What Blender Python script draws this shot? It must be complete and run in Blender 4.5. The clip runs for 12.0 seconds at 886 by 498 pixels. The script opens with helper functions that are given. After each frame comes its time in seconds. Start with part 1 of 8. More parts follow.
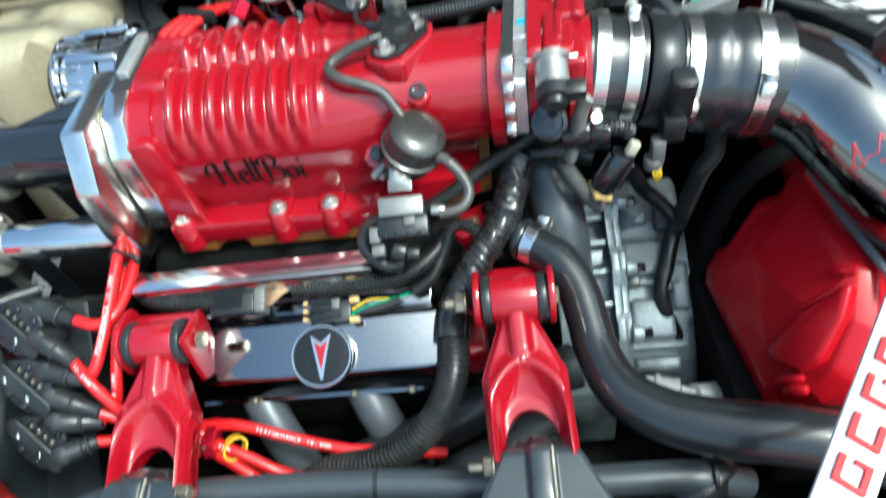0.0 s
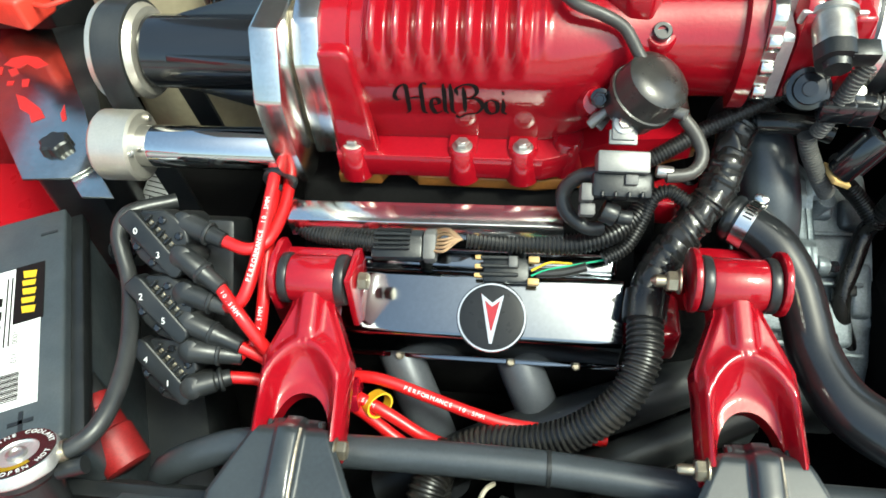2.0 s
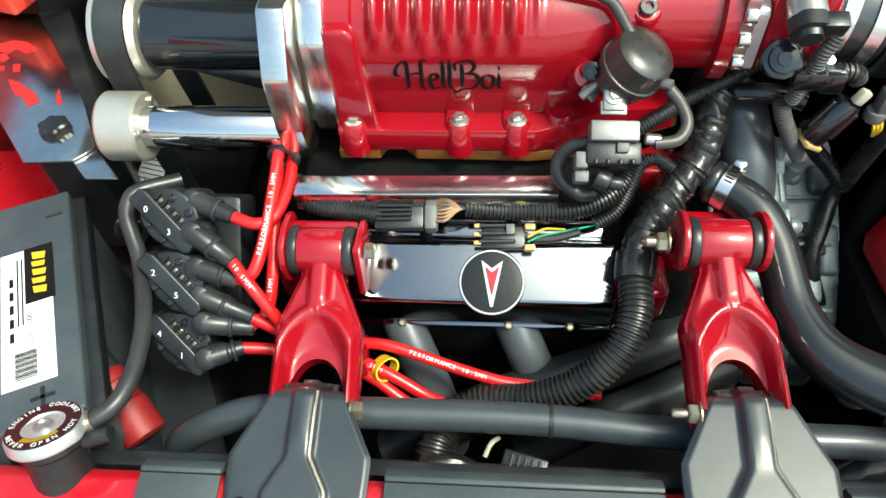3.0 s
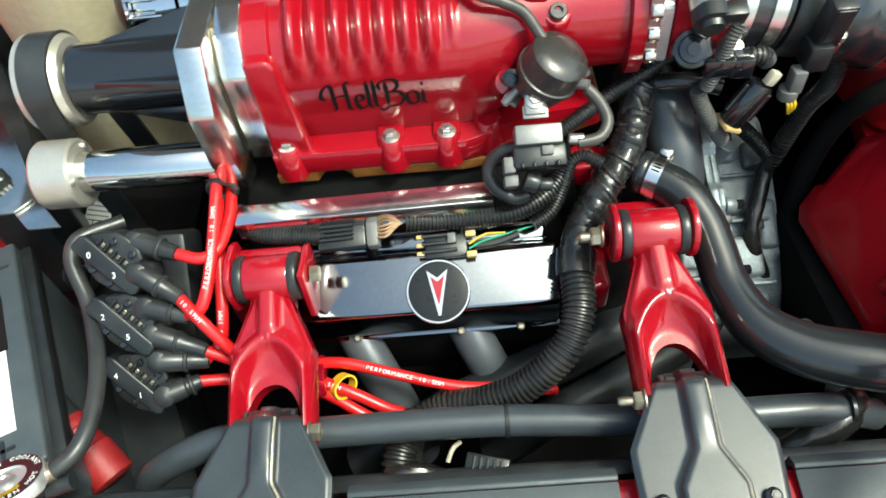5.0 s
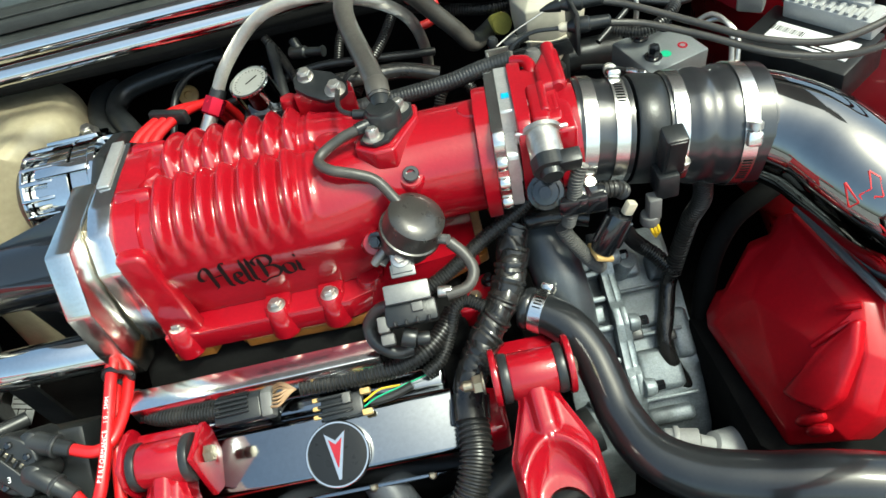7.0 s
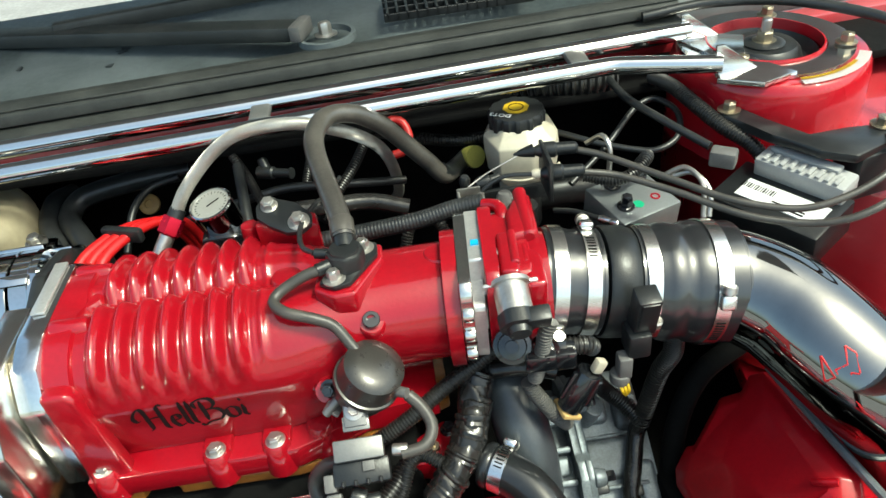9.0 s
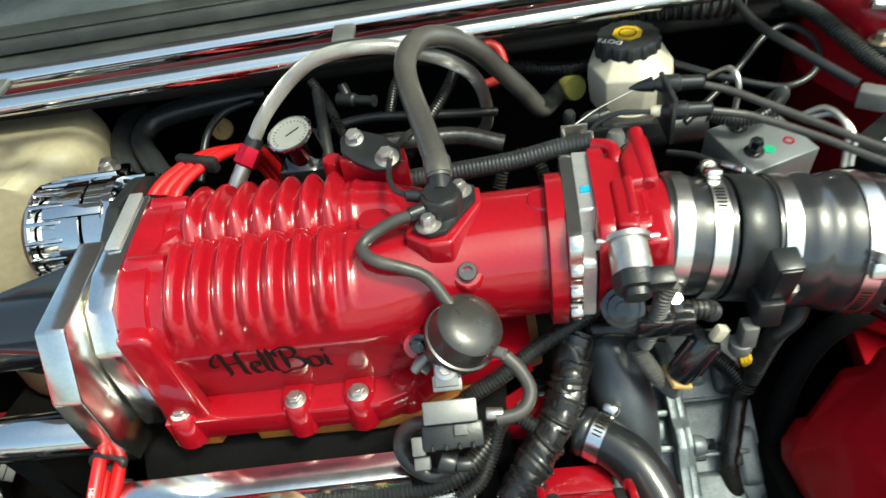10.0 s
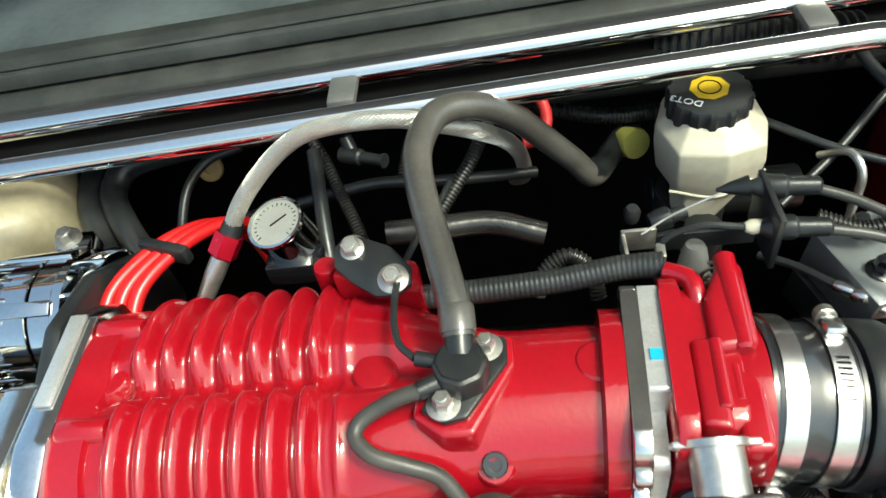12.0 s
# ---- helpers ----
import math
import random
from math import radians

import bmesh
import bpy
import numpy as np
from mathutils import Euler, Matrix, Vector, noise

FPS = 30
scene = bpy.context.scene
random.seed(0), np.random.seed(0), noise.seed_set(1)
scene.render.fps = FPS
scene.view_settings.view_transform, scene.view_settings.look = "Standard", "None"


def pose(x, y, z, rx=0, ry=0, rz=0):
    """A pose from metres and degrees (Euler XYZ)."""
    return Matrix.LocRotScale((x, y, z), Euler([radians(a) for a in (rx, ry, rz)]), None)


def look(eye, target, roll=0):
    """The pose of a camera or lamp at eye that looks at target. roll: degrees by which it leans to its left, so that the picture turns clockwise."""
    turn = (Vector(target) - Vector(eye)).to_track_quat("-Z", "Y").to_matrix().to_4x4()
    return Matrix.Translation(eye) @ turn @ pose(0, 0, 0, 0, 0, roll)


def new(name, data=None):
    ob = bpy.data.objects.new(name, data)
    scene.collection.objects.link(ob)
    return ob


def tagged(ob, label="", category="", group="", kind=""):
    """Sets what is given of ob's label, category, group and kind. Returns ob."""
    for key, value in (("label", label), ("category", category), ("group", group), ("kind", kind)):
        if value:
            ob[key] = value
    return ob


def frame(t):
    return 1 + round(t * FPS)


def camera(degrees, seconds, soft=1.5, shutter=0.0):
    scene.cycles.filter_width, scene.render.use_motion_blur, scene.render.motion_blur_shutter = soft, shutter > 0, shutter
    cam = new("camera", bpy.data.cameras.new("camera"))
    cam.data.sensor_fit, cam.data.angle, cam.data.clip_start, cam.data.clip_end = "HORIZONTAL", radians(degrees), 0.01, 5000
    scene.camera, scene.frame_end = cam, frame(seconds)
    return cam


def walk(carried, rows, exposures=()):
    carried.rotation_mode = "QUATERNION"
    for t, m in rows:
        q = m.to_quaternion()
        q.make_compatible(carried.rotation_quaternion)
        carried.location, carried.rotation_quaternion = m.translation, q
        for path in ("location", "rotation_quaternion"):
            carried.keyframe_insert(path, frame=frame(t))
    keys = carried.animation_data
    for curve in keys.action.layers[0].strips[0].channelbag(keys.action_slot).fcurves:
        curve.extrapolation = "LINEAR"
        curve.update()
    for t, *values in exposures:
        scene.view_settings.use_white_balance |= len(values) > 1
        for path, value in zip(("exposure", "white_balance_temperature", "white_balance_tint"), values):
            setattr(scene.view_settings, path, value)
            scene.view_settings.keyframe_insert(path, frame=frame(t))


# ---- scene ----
cam = camera(63.7, 12.0, soft=1.5, shutter=0.4)
METRES, EYE, TILT, LEAN, TURN = 0.85, 1.35, -48.0, 8.0, 0.0
ROWS = [
    (0.0, 0.0, 0.0, 0.0, 0.0, 0.0, -0.0),
    (0.5, -0.0131, 0.0418, -0.0225, 0.91, -8.72, 0.18),
    (1.0, -0.0564, 0.075, -0.0196, 3.6, -9.86, -2.76),
    (1.5, -0.1378, 0.0868, -0.024, 2.58, -0.81, -7.02),
    (2.0, -0.189, 0.0897, -0.0223, 0.98, -2.96, -7.69),
    (2.5, -0.2228, 0.0609, -0.0393, -0.61, -4.26, -7.19),
    (4.5, -0.2157, 0.0435, -0.037, -3.79, -3.09, -2.88),
    (5.0, -0.1851, 0.0352, -0.0199, -3.79, -4.05, -0.5),
    (5.5, -0.1209, 0.0181, 0.0117, -1.52, -2.16, 4.76),
    (6.0, -0.0757, 0.0241, 0.0279, -1.72, 1.58, 6.88),
    (6.5, -0.0506, 0.0146, 0.0323, -1.9, 3.92, 6.27),
    (7.0, -0.0453, 0.0136, 0.0353, -2.95, 3.85, 6.55),
    (9.0, -0.0338, 0.0442, 0.0965, -6.0, 10.92, 3.78),
    (9.5, -0.0724, 0.0566, 0.1101, -3.72, 8.55, -0.51),
    (10.0, -0.0694, 0.1163, 0.1295, -1.91, 5.09, 0.94),
    (10.5, -0.0095, 0.1885, 0.1362, 1.4, 4.83, 5.2),
    (11.0, 0.0015, 0.1982, 0.1567, 1.58, 3.15, 4.82),
    (11.5, -0.0367, 0.2195, 0.2502, 0.73, 2.23, 1.26),
    (12.0, -0.0548, 0.2709, 0.3094, 0.65, -0.23, 0.24),
]
walk(cam, [(t, pose(0, 0, EYE, TILT, LEAN, TURN) @ pose(METRES * x, METRES * y, METRES * z, 90 + pitch, roll, yaw)) for t, x, y, z, yaw, pitch, roll in ROWS], [(0.0, 1.10, 5750, -12), (0.9, 1.10, 5750, -12), (1.5, 1.06, 6500, -12), (7.0, 1.04, 6650, -12), (9.0, 0.93, 6850, -12), (12.0, 1.00, 6850, -12)])

# ---- daylight: an open shade under a bright hazy sky ----
world = bpy.data.worlds.new("sky")
scene.world = world
world.use_nodes = True
wn = world.node_tree
sky = wn.nodes.new("ShaderNodeTexSky")
sky.sky_type, sky.sun_disc = "NISHITA", False
sky.sun_elevation, sky.sun_rotation = radians(59), radians(118)
sky.dust_density, sky.air_density = 4.0, 0.8
wn.links.new(sky.outputs[0], wn.nodes["Background"].inputs[0])
wn.nodes["Background"].inputs[1].default_value = 0.19
sun = new("sun", bpy.data.lights.new("sun", "SUN"))
sun.data.energy, sun.data.angle, sun.data.color = 1.9, radians(11), (1.0, 0.985, 0.96)
sun.matrix_basis = look((1.10, -0.60, 2.1), (0, 0, 0))

# ---- materials ----
def mat(name, color, rough=0.5, metal=0.0, coat=0.0, vary=0.12, scale=40.0, bump=0.0, bump_scale=300.0, dirt=None, dirt_amount=0.0, rough_vary=0.1, clear=0.0, aniso=None, spec=0.5, coat_ior=1.5):
    """A procedural surface: base colour with blotches at two scales, uneven roughness, fine relief and, where given, dirt."""
    m = bpy.data.materials.new(name)
    m.use_nodes = True
    nt = m.node_tree
    b = nt.nodes["Principled BSDF"]
    co = nt.nodes.new("ShaderNodeTexCoord")
    info = nt.nodes.new("ShaderNodeObjectInfo")
    shift = nt.nodes.new("ShaderNodeVectorMath")
    shift.operation = "ADD"
    nt.links.new(co.outputs["Object"], shift.inputs[0])
    nt.links.new(info.outputs["Random"], shift.inputs[1])
    vec = shift.outputs[0]

    def noise_at(s, detail=4.0, stretch=None):
        n = nt.nodes.new("ShaderNodeTexNoise")
        n.inputs["Scale"].default_value, n.inputs["Detail"].default_value = s, detail
        if stretch:
            mp = nt.nodes.new("ShaderNodeMapping")
            mp.inputs["Scale"].default_value = stretch
            nt.links.new(vec, mp.inputs[0])
            nt.links.new(mp.outputs[0], n.inputs["Vector"])
        else:
            nt.links.new(vec, n.inputs["Vector"])
        return n

    big, fine = noise_at(scale), noise_at(scale * 9, 6.0)
    mix = nt.nodes.new("ShaderNodeMix")
    mix.data_type, mix.blend_type = "RGBA", "MIX"
    both = nt.nodes.new("ShaderNodeMath")
    both.operation = "MULTIPLY"
    nt.links.new(big.outputs["Fac"], both.inputs[0])
    nt.links.new(fine.outputs["Fac"], both.inputs[1])
    ramp = nt.nodes.new("ShaderNodeMapRange")
    ramp.inputs["From Min"].default_value, ramp.inputs["From Max"].default_value = 0.12, 0.42
    nt.links.new(both.outputs[0], ramp.inputs["Value"])
    nt.links.new(ramp.outputs[0], mix.inputs["Factor"])
    c = Vector(color[:3])
    mix.inputs["A"].default_value = (*(c * (1 - vary)), 1)
    mix.inputs["B"].default_value = (*[min(1, v) for v in c * (1 + vary)], 1)
    out = mix.outputs["Result"]
    if dirt:
        d = noise_at(scale * 0.35, 8.0)
        dr = nt.nodes.new("ShaderNodeMapRange")
        dr.inputs["From Min"].default_value, dr.inputs["From Max"].default_value = 0.45, 0.75
        dr.inputs["To Max"].default_value = dirt_amount
        nt.links.new(d.outputs["Fac"], dr.inputs["Value"])
        dm = nt.nodes.new("ShaderNodeMix")
        dm.data_type = "RGBA"
        nt.links.new(dr.outputs[0], dm.inputs["Factor"])
        nt.links.new(out, dm.inputs["A"])
        dm.inputs["B"].default_value = (*dirt, 1)
        out = dm.outputs["Result"]
    nt.links.new(out, b.inputs["Base Color"])
    b.inputs["Metallic"].default_value = metal
    rr = nt.nodes.new("ShaderNodeMapRange")
    rr.inputs["To Min"].default_value, rr.inputs["To Max"].default_value = max(0.01, rough - rough_vary), min(1, rough + rough_vary)
    nt.links.new(noise_at(scale * 2.3, 5.0).outputs["Fac"], rr.inputs["Value"])
    nt.links.new(rr.outputs[0], b.inputs["Roughness"])
    b.inputs["Coat Weight"].default_value = coat
    b.inputs["Specular IOR Level"].default_value = spec
    b.inputs["Coat IOR"].default_value = coat_ior
    b.inputs["Coat Roughness"].default_value = clear
    if bump:
        bp = nt.nodes.new("ShaderNodeBump")
        bp.inputs["Strength"].default_value, bp.inputs["Distance"].default_value = bump, 0.001
        nt.links.new(noise_at(bump_scale, 3.0, aniso).outputs["Fac"], bp.inputs["Height"])
        nt.links.new(bp.outputs[0], b.inputs["Normal"])
        nt.links.new(bp.outputs[0], b.inputs["Coat Normal"])
    return m


RED = mat("red_gloss_paint", (0.285, 0.0020, 0.010), 0.40, 0.0, 1.0, 0.08, 30, 0.13, 300, clear=0.02, spec=0.10, coat_ior=1.60)
RED_MATT = mat("red_moulded_lid", (0.40, 0.0030, 0.011), 0.40, 0, 0.3, 0.10, 25, 0.05, 200, clear=0.15, spec=0.2)
RED_BODY = mat("red_body_paint", (0.40, 0.006, 0.016), 0.3, 0, 1.0, 0.06, 12, 0.0, clear=0.04, dirt=(0.50, 0.30, 0.31), dirt_amount=0.28, spec=0.15)
RED_RUBBER = mat("red_silicone_wire", (0.52, 0.008, 0.012), 0.36, 0, 0.25, 0.06, 60, 0.05, 400, clear=0.2)
RED_ANOD = mat("red_anodised", (0.65, 0.01, 0.04), 0.25, 0.7, 0, 0.06, 60)
TERMINAL_RED = mat("orange_red_cover", (0.72, 0.055, 0.035), 0.42, 0, 0.1, 0.08, 40)
DULL_RED = mat("dull_red_plastic", (0.24, 0.010, 0.012), 0.5, 0, 0, 0.25, 60, 0.2, 200, dirt=(0.07, 0.012, 0.012), dirt_amount=0.6)
RED_CAP = mat("red_plastic_cap", (0.50, 0.018, 0.018), 0.4, 0, 0, 0.10, 40, dirt=(0.20, 0.03, 0.03), dirt_amount=0.4)
CHROME = mat("chrome", (0.66, 0.67, 0.67), 0.07, 1.0, 0, 0.04, 30, 0.03, 90, rough_vary=0.05)
POLISHED = mat("polished_aluminium", (0.80, 0.80, 0.79), 0.17, 1.0, 0, 0.06, 40, 0.06, 160, rough_vary=0.08, dirt=(0.35, 0.33, 0.30), dirt_amount=0.35)
COVER = mat("polished_cover_sheet", (0.24, 0.255, 0.272), 0.11, 1.0, 0, 0.06, 30, 0.02, 40, rough_vary=0.06)
RUNNER = mat("grey_coated_pipe", (0.085, 0.092, 0.105), 0.38, 0.2, 0, 0.12, 40, 0.08, 400, dirt=(0.04, 0.04, 0.04), dirt_amount=0.4)
BRONZE = mat("brown_grey_plated_can", (0.040, 0.038, 0.035), 0.30, 0.3, 0.5, 0.15, 60, 0.05, 300, dirt=(0.06, 0.05, 0.04), dirt_amount=0.35, clear=0.15)
SATIN_ALU = mat("satin_aluminium_plate", (0.80, 0.79, 0.74), 0.20, 1.0, 0, 0.08, 40, 0.08, 160, rough_vary=0.08, dirt=(0.40, 0.37, 0.31), dirt_amount=0.35)
BRUSHED = mat("brushed_steel", (0.62, 0.62, 0.61), 0.34, 0.7, 0, 0.10, 50, 0.25, 300, rough_vary=0.1, aniso=(0.06, 1, 1))
TUBE_METAL = mat("dark_chrome_tube", (0.24, 0.24, 0.235), 0.05, 1.0, 0, 0.05, 20, rough_vary=0.03)
BAND = mat("steel_band", (0.82, 0.81, 0.78), 0.24, 1.0, 0, 0.04, 80, 0.02, 120, rough_vary=0.04)
ZINC = mat("zinc_plate", (0.58, 0.56, 0.52), 0.34, 0.9, 0, 0.14, 150, 0.1, 400, dirt=(0.16, 0.12, 0.08), dirt_amount=0.5)
BRASS_BOLT = mat("yellow_zinc", (0.40, 0.35, 0.26), 0.36, 0.9, 0, 0.14, 150, 0.1, 400, dirt=(0.12, 0.09, 0.06), dirt_amount=0.5)
CAST = mat("cast_aluminium", (0.25, 0.285, 0.305), 0.42, 0.35, 0, 0.25, 45, 0.35, 500, dirt=(0.035, 0.04, 0.045), dirt_amount=0.95)
CREAM_ALU = mat("cream_machined_roller", (0.62, 0.58, 0.50), 0.36, 0.75, 0, 0.06, 60, 0.15, 300, aniso=(0.1, 1, 1))
RUBBER = mat("black_rubber_hose", (0.018, 0.0195, 0.0205), 0.34, 0, 0, 0.2, 60, 0.12, 300, dirt=(0.075, 0.075, 0.072), dirt_amount=0.35)
GREY_HOSE = mat("grey_brown_hose", (0.042, 0.039, 0.035), 0.40, 0, 0, 0.18, 70, 0.15, 350, dirt=(0.13, 0.115, 0.10), dirt_amount=0.4)
GLOSS_RUBBER = mat("gloss_black_silicone", (0.012, 0.013, 0.015), 0.34, 0, 1.0, 0.15, 40, 0.05, 60, clear=0.10, coat_ior=1.55, dirt=(0.05, 0.052, 0.055), dirt_amount=0.25)
SATIN = mat("satin_black_tube", (0.040, 0.047, 0.054), 0.36, 0.0, 0.3, 0.15, 40, 0.06, 350, clear=0.25)
CORR = mat("corrugated_loom", (0.015, 0.015, 0.015), 0.34, 0, 0, 0.2, 90, 0.0, dirt=(0.08, 0.07, 0.058), dirt_amount=0.35)
GREY_CORR = mat("grey_faded_loom", (0.075, 0.073, 0.068), 0.5, 0, 0, 0.2, 90, 0.0, dirt=(0.14, 0.13, 0.11), dirt_amount=0.35)
TAPE = mat("vinyl_tape", (0.012, 0.012, 0.012), 0.22, 0, 0.0, 0.2, 50, 0.55, 90, dirt=(0.07, 0.062, 0.055), dirt_amount=0.3)
PLASTIC = mat("black_plastic", (0.0125, 0.0140, 0.0152), 0.33, 0, 0, 0.2, 80, 0.15, 600, dirt=(0.055, 0.055, 0.053), dirt_amount=0.32, spec=0.45)
BATTERY = mat("battery_case", (0.040, 0.049, 0.056), 0.40, 0, 0, 0.15, 50, 0.1, 500, dirt=(0.12, 0.125, 0.125), dirt_amount=0.3)
FOOT = mat("black_stamped_steel", (0.021, 0.026, 0.029), 0.40, 0.0, 1.0, 0.2, 35, 0.04, 160, dirt=(0.055, 0.06, 0.06), dirt_amount=0.35, clear=0.14, spec=0.3)
STRIP = mat("grey_black_strip_plastic", (0.044, 0.054, 0.059), 0.5, 0, 0, 0.15, 30, 0.12, 500, dirt=(0.06, 0.065, 0.07), dirt_amount=0.4)
WORN = mat("worn_bare_edge", (0.36, 0.31, 0.24), 0.42, 0.4, 0, 0.35, 60, 0.2, 300, dirt=(0.05, 0.055, 0.055), dirt_amount=1.0)
GLOSS_BLACK = mat("gloss_black_paint", (0.008, 0.009, 0.011), 0.20, 0.0, 0.8, 0.1, 30, clear=0.05)
# near-black with hardly any gloss: the shade of deep gaps put into the colour
DARK = mat("deep_shade_black", (0.006, 0.006, 0.006), 0.8, 0, 0, 0.3, 30, 0.3, 200, spec=0.08)
BADGE = mat("black_enamel", (0.012, 0.013, 0.015), 0.30, 0, 0, 0.1, 60, spec=0.25)
SEAL = mat("weathered_rubber_seal", (0.021, 0.023, 0.021), 0.65, 0, 0, 0.25, 60, 0.15, 300, dirt=(0.075, 0.078, 0.070), dirt_amount=0.45)
COWL = mat("faded_cowl_plastic", (0.060, 0.073, 0.074), 0.50, 0, 0, 0.3, 16, 0.15, 250, dirt=(0.19, 0.215, 0.22), dirt_amount=0.7, spec=0.4)
STAIN = mat("dark_stain", (0.026, 0.031, 0.032), 0.40, 0, 0, 0.3, 60, 0.15, 250, dirt=(0.07, 0.08, 0.08), dirt_amount=0.6, spec=0.4)
LINER = mat("grey_felt_liner", (0.16, 0.16, 0.155), 0.9, 0, 0, 0.15, 20, 0.3, 300)
WIPER = mat("satin_grey_black_steel", (0.018, 0.021, 0.021), 0.5, 0, 0, 0.15, 40, 0.1, 300, dirt=(0.08, 0.08, 0.075), dirt_amount=0.4)
PLATE = mat("worn_steel_sheet", (0.52, 0.53, 0.50), 0.20, 1.0, 0, 0.10, 18, 0.05, 60, rough_vary=0.10, dirt=(0.34, 0.34, 0.30), dirt_amount=0.4)
HOSE_BLACK = mat("satin_black_moulded_hose", (0.013, 0.0145, 0.016), 0.36, 0, 1.0, 0.15, 40, 0.05, 120, dirt=(0.030, 0.030, 0.030), dirt_amount=0.3, clear=0.12, spec=0.15)
BREATHER = mat("warm_grey_rubber", (0.050, 0.046, 0.041), 0.36, 0, 0.6, 0.25, 50, 0.12, 300, dirt=(0.16, 0.145, 0.125), dirt_amount=0.5, clear=0.22)
GREY_PL = mat("grey_plastic", (0.12, 0.117, 0.113), 0.5, 0, 0, 0.12, 80, 0.1, 400, dirt=(0.05, 0.05, 0.04), dirt_amount=0.4)
ALU_BLOCK = mat("sawn_aluminium", (0.21, 0.225, 0.23), 0.38, 0.5, 0, 0.08, 60, 0.15, 400, dirt=(0.2, 0.2, 0.19), dirt_amount=0.3)
LIGHT_GREY = mat("pale_grey_plastic", (0.38, 0.385, 0.38), 0.5, 0, 0, 0.08, 60, 0.1, 400, dirt=(0.25, 0.24, 0.22), dirt_amount=0.4)
CREAM = mat("aged_cream_plastic", (0.39, 0.335, 0.22), 0.46, 0, 0.1, 0.12, 14, 0.05, 200, dirt=(0.26, 0.20, 0.11), dirt_amount=0.6)
MILK = mat("translucent_milky_plastic", (0.50, 0.46, 0.36), 0.40, 0, 0.1, 0.10, 18, 0.06, 150, dirt=(0.38, 0.31, 0.19), dirt_amount=0.6)
ORANGE = mat("ochre_gasket_plate", (0.34, 0.13, 0.025), 0.4, 0.1, 0.1, 0.14, 30, 0.08, 300, dirt=(0.10, 0.05, 0.02), dirt_amount=0.5)
WHITE = mat("white_print", (0.78, 0.78, 0.77), 0.5, 0, 0, 0.04, 60)
WHITE_BAR = mat("white_powder_coat", (0.80, 0.79, 0.77), 0.30, 0.1, 0.5, 0.04, 30, clear=0.1)
YELLOW = mat("yellow_plastic", (0.62, 0.40, 0.02), 0.45, 0, 0, 0.08, 60)
AMBER = mat("tan_connector", (0.52, 0.34, 0.13), 0.45, 0, 0, 0.12, 90)
BLACK_INK = mat("black_ink", (0.008, 0.006, 0.006), 0.6, 0, 0.0, 0.1, 60, spec=0.12)
BRAID = mat("steel_braid", (0.50, 0.485, 0.44), 0.36, 0.8, 0, 0.15, 120, 0.3, 900)
STEEL_GREY = mat("shaded_steel", (0.22, 0.22, 0.213), 0.42, 0.6, 0, 0.10, 60, 0.08, 200, dirt=(0.14, 0.13, 0.12), dirt_amount=0.5)
COPPER = mat("wire_tan", (0.32, 0.20, 0.11), 0.45, 0, 0, 0.2, 120)
BLUE = mat("blue_dot_paint", (0.02, 0.35, 0.60), 0.4)
GREEN = mat("green_dot_paint", (0.02, 0.32, 0.16), 0.4)
# unseen ground, its pale tone chosen to bounce light and brighten reflections
GROUND = mat("pale_bounce_ground", (0.28, 0.275, 0.265), 0.85, 0, 0, 0.2, 4, 0.4, 60)
GLASS_FACE = mat("gauge_dial", (0.27, 0.27, 0.25), 0.35, 0, 0.2, 0.10, 60, dirt=(0.20, 0.19, 0.16), dirt_amount=0.4)

# ---- building tools ----
HOME = {}
X, Y, Z = Vector((1, 0, 0)), Vector((0, 1, 0)), Vector((0, 0, 1))


def thing(name, loc, label, category, group="", kind=""):
    ob = new(name)
    ob.empty_display_size = 0.02
    ob.location = loc
    HOME[ob.name] = Vector(loc)
    return tagged(ob, label, category, group, kind)


def finish(bm, sharp=0.6):
    bmesh.ops.recalc_face_normals(bm, faces=bm.faces)
    for f in bm.faces:
        f.smooth = True
    for e in bm.edges:
        e.smooth = len(e.link_faces) == 2 and e.calc_face_angle(0) < sharp


def part(name, bm, material, parent, label="", sharp=0.6):
    """Links bm, which is drawn in world metres, as one mesh under parent."""
    home = HOME[parent.name]
    finish(bm, sharp)
    bmesh.ops.translate(bm, verts=bm.verts, vec=-home)
    me = bpy.data.meshes.new(name)
    bm.to_mesh(me)
    bm.free()
    me.materials.append(material)
    ob = new(name, me)
    ob.parent = parent
    HOME[ob.name] = home
    return tagged(ob, label)


def solid(name, bm, material, label, category, group="", kind="", sharp=0.6):
    """A thing that is one mesh, drawn in world metres, with its origin at its base."""
    finish(bm, sharp)
    lo = [min(v.co[i] for v in bm.verts) for i in range(3)]
    hi = [max(v.co[i] for v in bm.verts) for i in range(3)]
    home = Vector(((lo[0] + hi[0]) / 2, (lo[1] + hi[1]) / 2, lo[2]))
    bmesh.ops.translate(bm, verts=bm.verts, vec=-home)
    me = bpy.data.meshes.new(name)
    bm.to_mesh(me)
    bm.free()
    me.materials.append(material)
    ob = new(name, me)
    ob.location = home
    HOME[ob.name] = home
    return tagged(ob, label, category, group, kind)


def merge(bm, tmp):
    me = bpy.data.meshes.new("tmp")
    tmp.to_mesh(me)
    tmp.free()
    bm.from_mesh(me)
    bpy.data.meshes.remove(me)
    return bm


def axes(n, up=Z):
    """A turn whose z looks along n."""
    n = Vector(n).normalized()
    u = Vector(up).cross(n)
    if u.length < 1e-4:
        u = X.copy()
    u.normalize()
    v = n.cross(u)
    return Matrix((u, v, n)).transposed()


